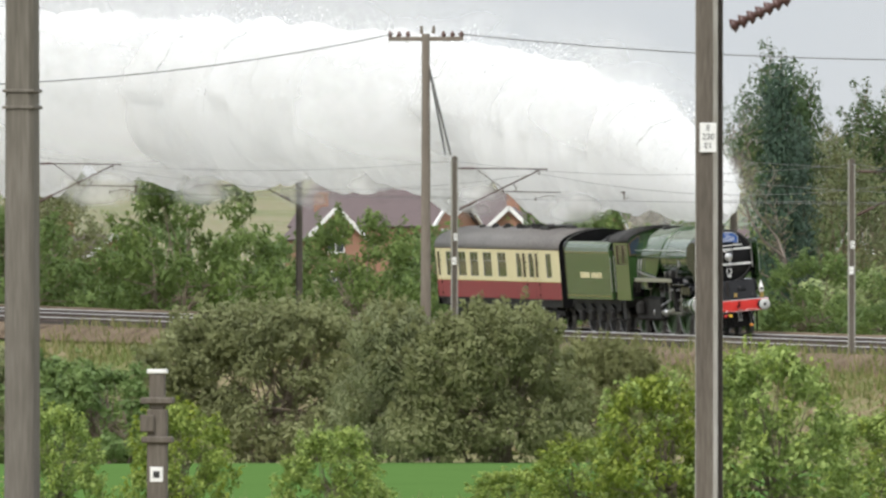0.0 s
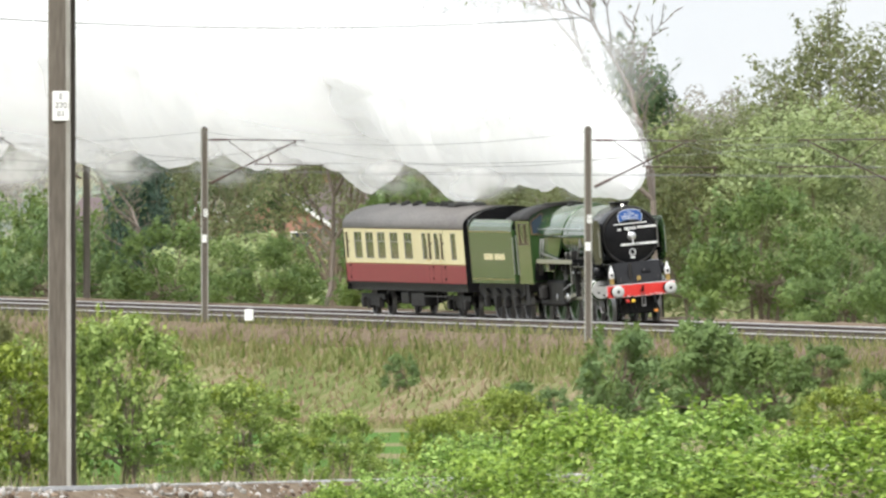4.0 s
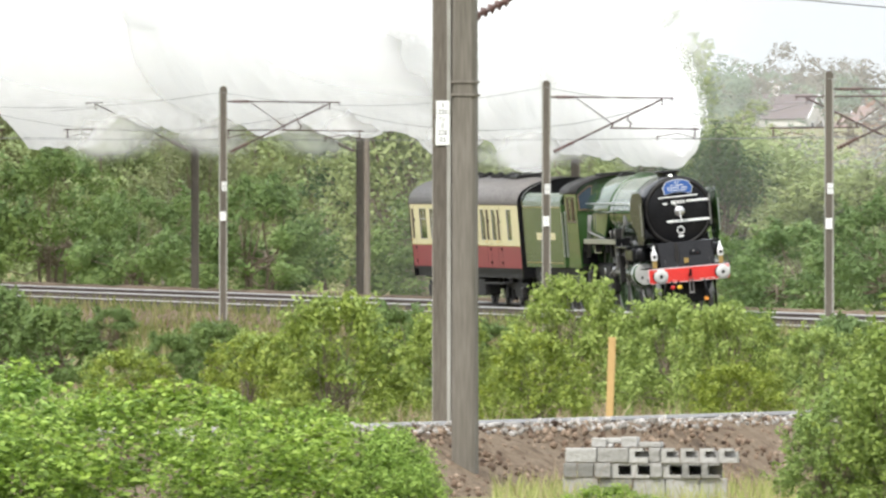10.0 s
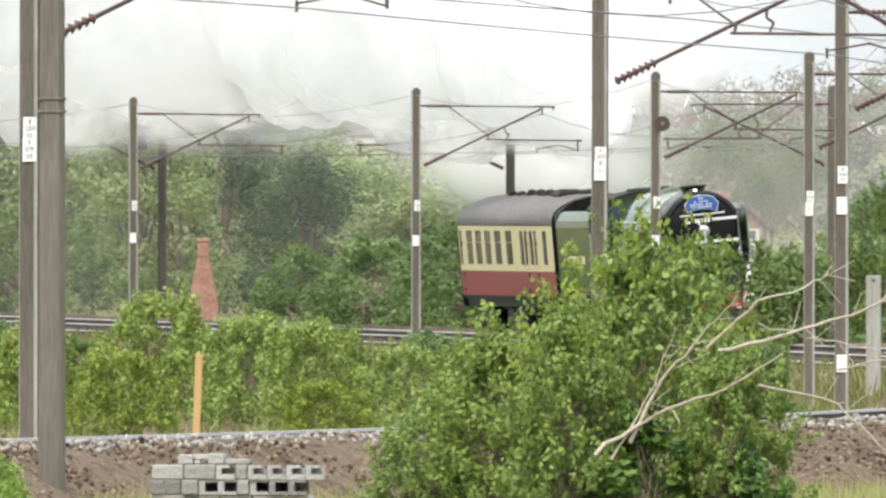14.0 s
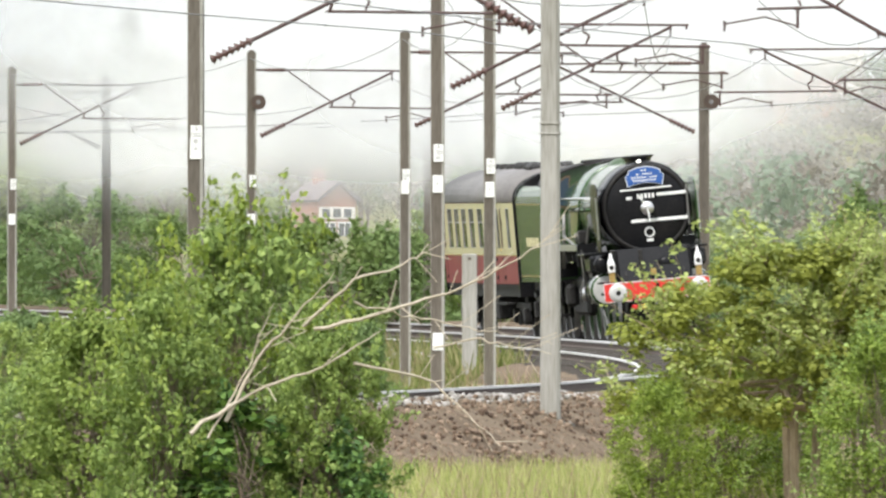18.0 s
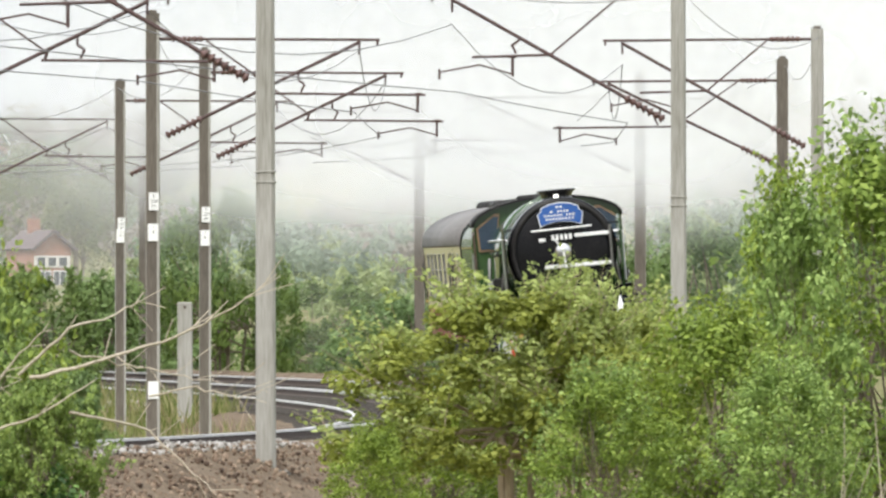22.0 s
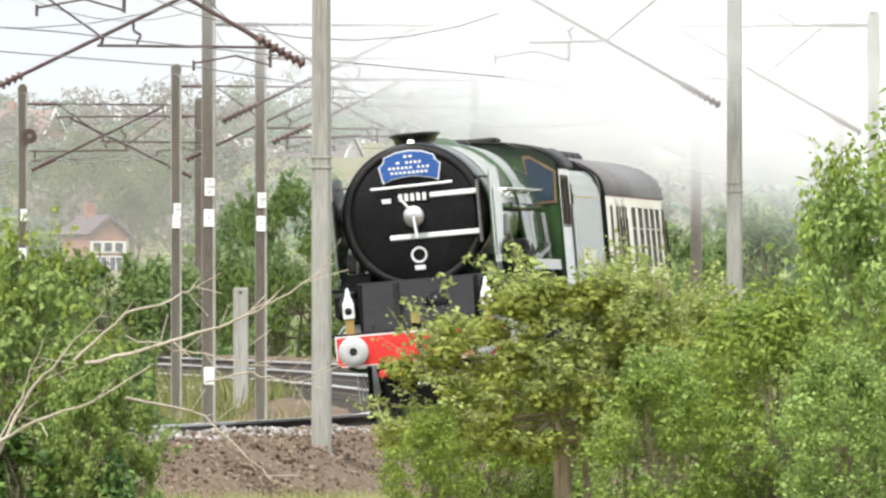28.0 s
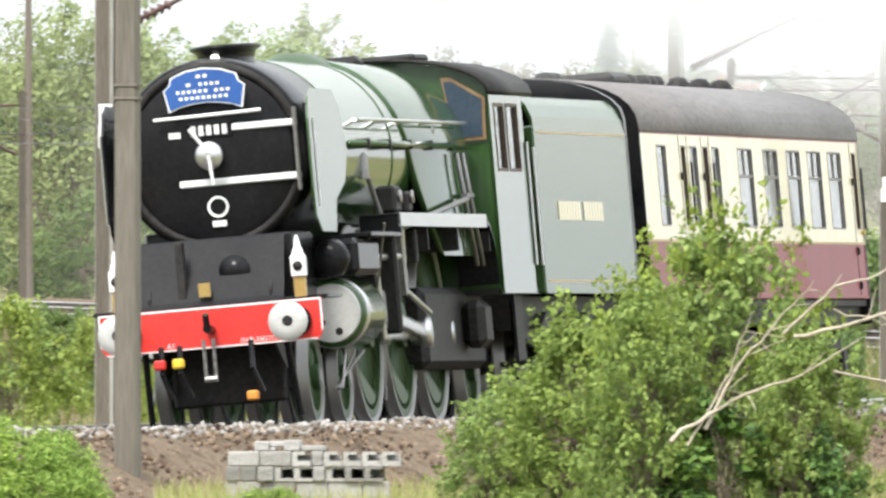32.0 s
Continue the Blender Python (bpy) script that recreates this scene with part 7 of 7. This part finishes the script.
def sheet_mesh(name, wide, tall, mat, rng):
    """A thin bowed curtain of vapour."""
    nx, nz, verts, faces = 18, 10, [], []
    o = rng.rand() * 50
    for i in range(nx + 1):
        for j in range(nz + 1):
            x, z = wide * (i / nx - 0.5), tall * (j / nz - 0.5)
            verts.append((x, 1.6 * noise.noise((x * 0.11 + o, z * 0.16, o)), z))
    for i in range(nx):
        for j in range(nz):
            a = i * (nz + 1) + j
            faces.append((a, a + nz + 1, a + nz + 2, a + 1))
    return mesh_of(name, verts, faces, [mat], smooth=True)


LINGER = []      # (object, x, y, height at first, height later)
CLOUDS = []      # (object, metres behind the leading buffers, kind)


def build_steam():
    rng = np.random.RandomState(60)
    edge = 2.5
    while edge < 235:
        end = edge + 4.0 + edge * 0.05
        mid = (edge + end) / 2
        e = tagged(empty("steam_cloud"), "dense white billowing steam above the train", "steam", "steam clouds", "stuff")
        child(new("billow", plume_mesh("billow", edge, end, mid, STEAM_CORE)), e)
        child(tagged(new("droplets", fleck_mesh("droplets", edge, end, mid, int((end - edge) * (700 if edge < 14 else 420)), 0.035, STEAM_FLECK, rng)), kind="stuff"), e)
        CLOUDS.append((e, mid, "dense"))
        edge = end
    # wisps that hang under the cloud
    for back, wide, tall in [(11 + 8.5 * k, 3.2 + 0.12 * k, 1.5 + 0.05 * k) for k in range(13)]:
        e = tagged(empty("steam_wisp"), "torn wisp of steam hanging under the cloud", "steam", "steam wisps", "stuff")
        v = child(new("veil", sheet_mesh("veil", wide, tall, STEAM_LOW, rng)), e)
        v.matrix_local = pose(0, rng.uniform(-2.2, 1.6), 4.1 + min(1.3, back * 0.024) + rng.uniform(-0.5, 0.3), 0, 0, rng.uniform(60, 115))
        CLOUDS.append((e, back, "dense"))
    # curtains of thin steam that trail with the train, and some that hang under the cloud
    for back, wide, tall, h, side in ((18, 11, 5, 5.9, 0.8), (44, 20, 8, 6.6, 1.6), (88, 28, 10.5, 7.4, 2.4), (150, 32, 12, 8.0, 2.0)):
        e = tagged(empty("steam_veil"), "thin drifting steam trailing above the coach", "steam", "thin steam", "stuff")
        v = child(new("veil", sheet_mesh("veil", wide, tall, STEAM_THIN, rng)), e)
        v.matrix_local = pose(0, -side, h, 0, 0, rng.uniform(-15, 15))
        CLOUDS.append((e, back, "thin"))

    for u, d, wide, tall, high, low in ((-1130, 850, 9, 8, 18, 8.4), (-1000, 860, 9, 8, 18, 8.8)):
        e = tagged(empty("steam_veil"), "torn white steam hanging before the willows", "steam", "thin steam", "stuff")
        child(new("veil", sheet_mesh("veil", wide, tall, STEAM_THIN, rng)), e)
        LINGER.append((e, u / F * d, d, high, low))


def build_haze():
    """Added see-through sheets beyond the line and before the hill, standing in for distance haze."""
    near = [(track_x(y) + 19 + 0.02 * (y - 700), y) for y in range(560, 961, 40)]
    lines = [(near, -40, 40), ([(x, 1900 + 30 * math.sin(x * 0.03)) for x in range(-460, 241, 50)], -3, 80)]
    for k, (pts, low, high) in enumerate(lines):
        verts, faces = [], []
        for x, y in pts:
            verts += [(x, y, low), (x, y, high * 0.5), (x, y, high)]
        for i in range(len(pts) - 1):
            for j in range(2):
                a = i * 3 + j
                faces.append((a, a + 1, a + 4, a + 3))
        tagged(new("mist", mesh_of("mist", verts, faces, [HAZE[k]], smooth=True)), "added pale see-through sheet standing for distance haze", "mist", kind="stuff")


build_steam()
build_haze()
# ---- what moves ----
def front_depth(t):
    s = (t - 16) / 16
    return 624.865 + s * (-350.17 + s * (-3.602 + s * 2.635)) + 2.1 * math.exp(-(t / 4) ** 2) + 3.6 * math.exp(-((t - 27.4) / 2.1) ** 2)


def back_along(y, dist):
    """Depth of the point dist metres behind depth y on the line."""
    n = max(1, int(abs(dist) // 4))
    for _ in range(n):
        dx = track_x(y + 0.5) - track_x(y - 0.5)
        y += dist / n / math.sqrt(1 + dx * dx)
    return y


def vehicle_pose(t, front_axle, rear_axle):
    """Pose of a vehicle whose own x runs forward from the leading buffers, carried at two points on the curve."""
    y = front_depth(t)
    pf, _, _ = track_frame(back_along(y, front_axle))
    pr, _, _ = track_frame(back_along(y, rear_axle))
    ahead = (pf - pr).normalized()
    left = Vector((0, 0, 1)).cross(ahead).normalized()
    up = ahead.cross(left)
    lean = radians(5.0)
    m = Matrix((ahead, left, up)).transposed().to_4x4() @ Matrix.Rotation(lean, 4, "X")
    m.translation = pf + ahead * front_axle
    return m


def rolled(t):
    """Metres run along the line since the start."""
    n, total, y = 64, 0.0, front_depth(0)
    end = front_depth(t)
    for i in range(n):
        a, b = y + (end - y) * i / n, y + (end - y) * (i + 1) / n
        total += math.hypot(b - a, track_x(b) - track_x(a))
    return total


CRANK = 0.33


def motions():
    ticks = [i / 30 for i in range(961)]
    run = np.interp(ticks, [i * 0.5 for i in range(65)], [rolled(i * 0.5) for i in range(65)])
    for ob, x, r in WHEELSETS:
        walk(ob, [(t, pose(x, 0, r, 0, math.degrees(d / r) % 360, 0)) for t, d in zip(ticks, run)])
    for ob, kind, s in RODS:
        rows = []
        for t, d in zip(ticks, run):
            a = d / 1.015 + (0 if s > 0 else math.radians(120))
            cx, cz = CRANK * math.sin(a), CRANK * math.cos(a)
            if kind == "coupling":
                rows.append((t, pose(-7.86 + cx, s * 0.9, 1.015 + cz)))
            else:
                px, pz = -7.86 + cx, 1.015 + cz
                hx = px + math.sqrt(3.2 ** 2 - (1.15 - pz) ** 2)
                if kind == "crosshead":
                    rows.append((t, pose(hx, s * 1.0, 1.15)))
                else:
                    rows.append((t, pose(hx, s * 1.0, 1.15, 0, math.degrees(math.atan2(pz - 1.15, hx - px)), 0)))
        walk(ob, rows)
    # the dense cloud follows while the engine works hard, then stays over the line and is lifted out of the camera's
    # view; the thin veil stays with the train
    for k, (ob, back, kind) in enumerate(CLOUDS):
        rows = []
        for i in range(33):
            t = float(i)
            if kind == "dense":
                tau = t if t < 12 else 12 + 1.6 * (1 - math.exp(-(t - 12) / 1.6))
                drift = 0.45 * max(0.0, t - 12.5) + 0.5 * max(0.0, t - 16.5) + 2.2 * max(0.0, t - 17.5)
            else:
                tau, drift = t, 0.0
            p, ahead, side = track_frame(back_along(front_depth(tau), back))
            turn = math.degrees(math.atan2(ahead.y, ahead.x))
            lean = 0.0 if kind == "dense" else 3.0 * math.sin(0.5 * t + k * 1.3)
            if kind == "thin":
                turn = 12 * math.sin(0.2 * t + k)
            wind = back * 0.05 * min(1.0, max(0.0, (t - 15) / 8)) if kind == "thin" else -drift * 0.4
            if kind == "thin":
                drift = 2.4 * (1 - min(1.0, max(0.0, (t - 13) / 5)))
            rows.append((t, pose(p.x + wind, p.y, p.z + drift, lean, 0.6 * lean, turn)))
        walk(ob, rows)
    # steam veils held above the camera's view, lowered into it, then raised out
    for ob, x, y, high, low in LINGER:
        walk(ob, [(t, pose(x + 0.05 * max(0, t - 14), y, high + (low - high) * smooth(11.0, 14.5, t) + 0.6 * max(0, t - 17.5) ** 1.7, 0, 0, 4 * math.sin(0.2 * t))) for t in range(33)])
    times = [i * 0.5 for i in range(65)]
    for thing, a, b in ((LOCO, 2.9, 10.5), (TENDER, 15.5, 20.3), (COACH, 25.6, 39.5)):
        walk(thing, [(t, vehicle_pose(t, a, b)) for t in times])


motions()
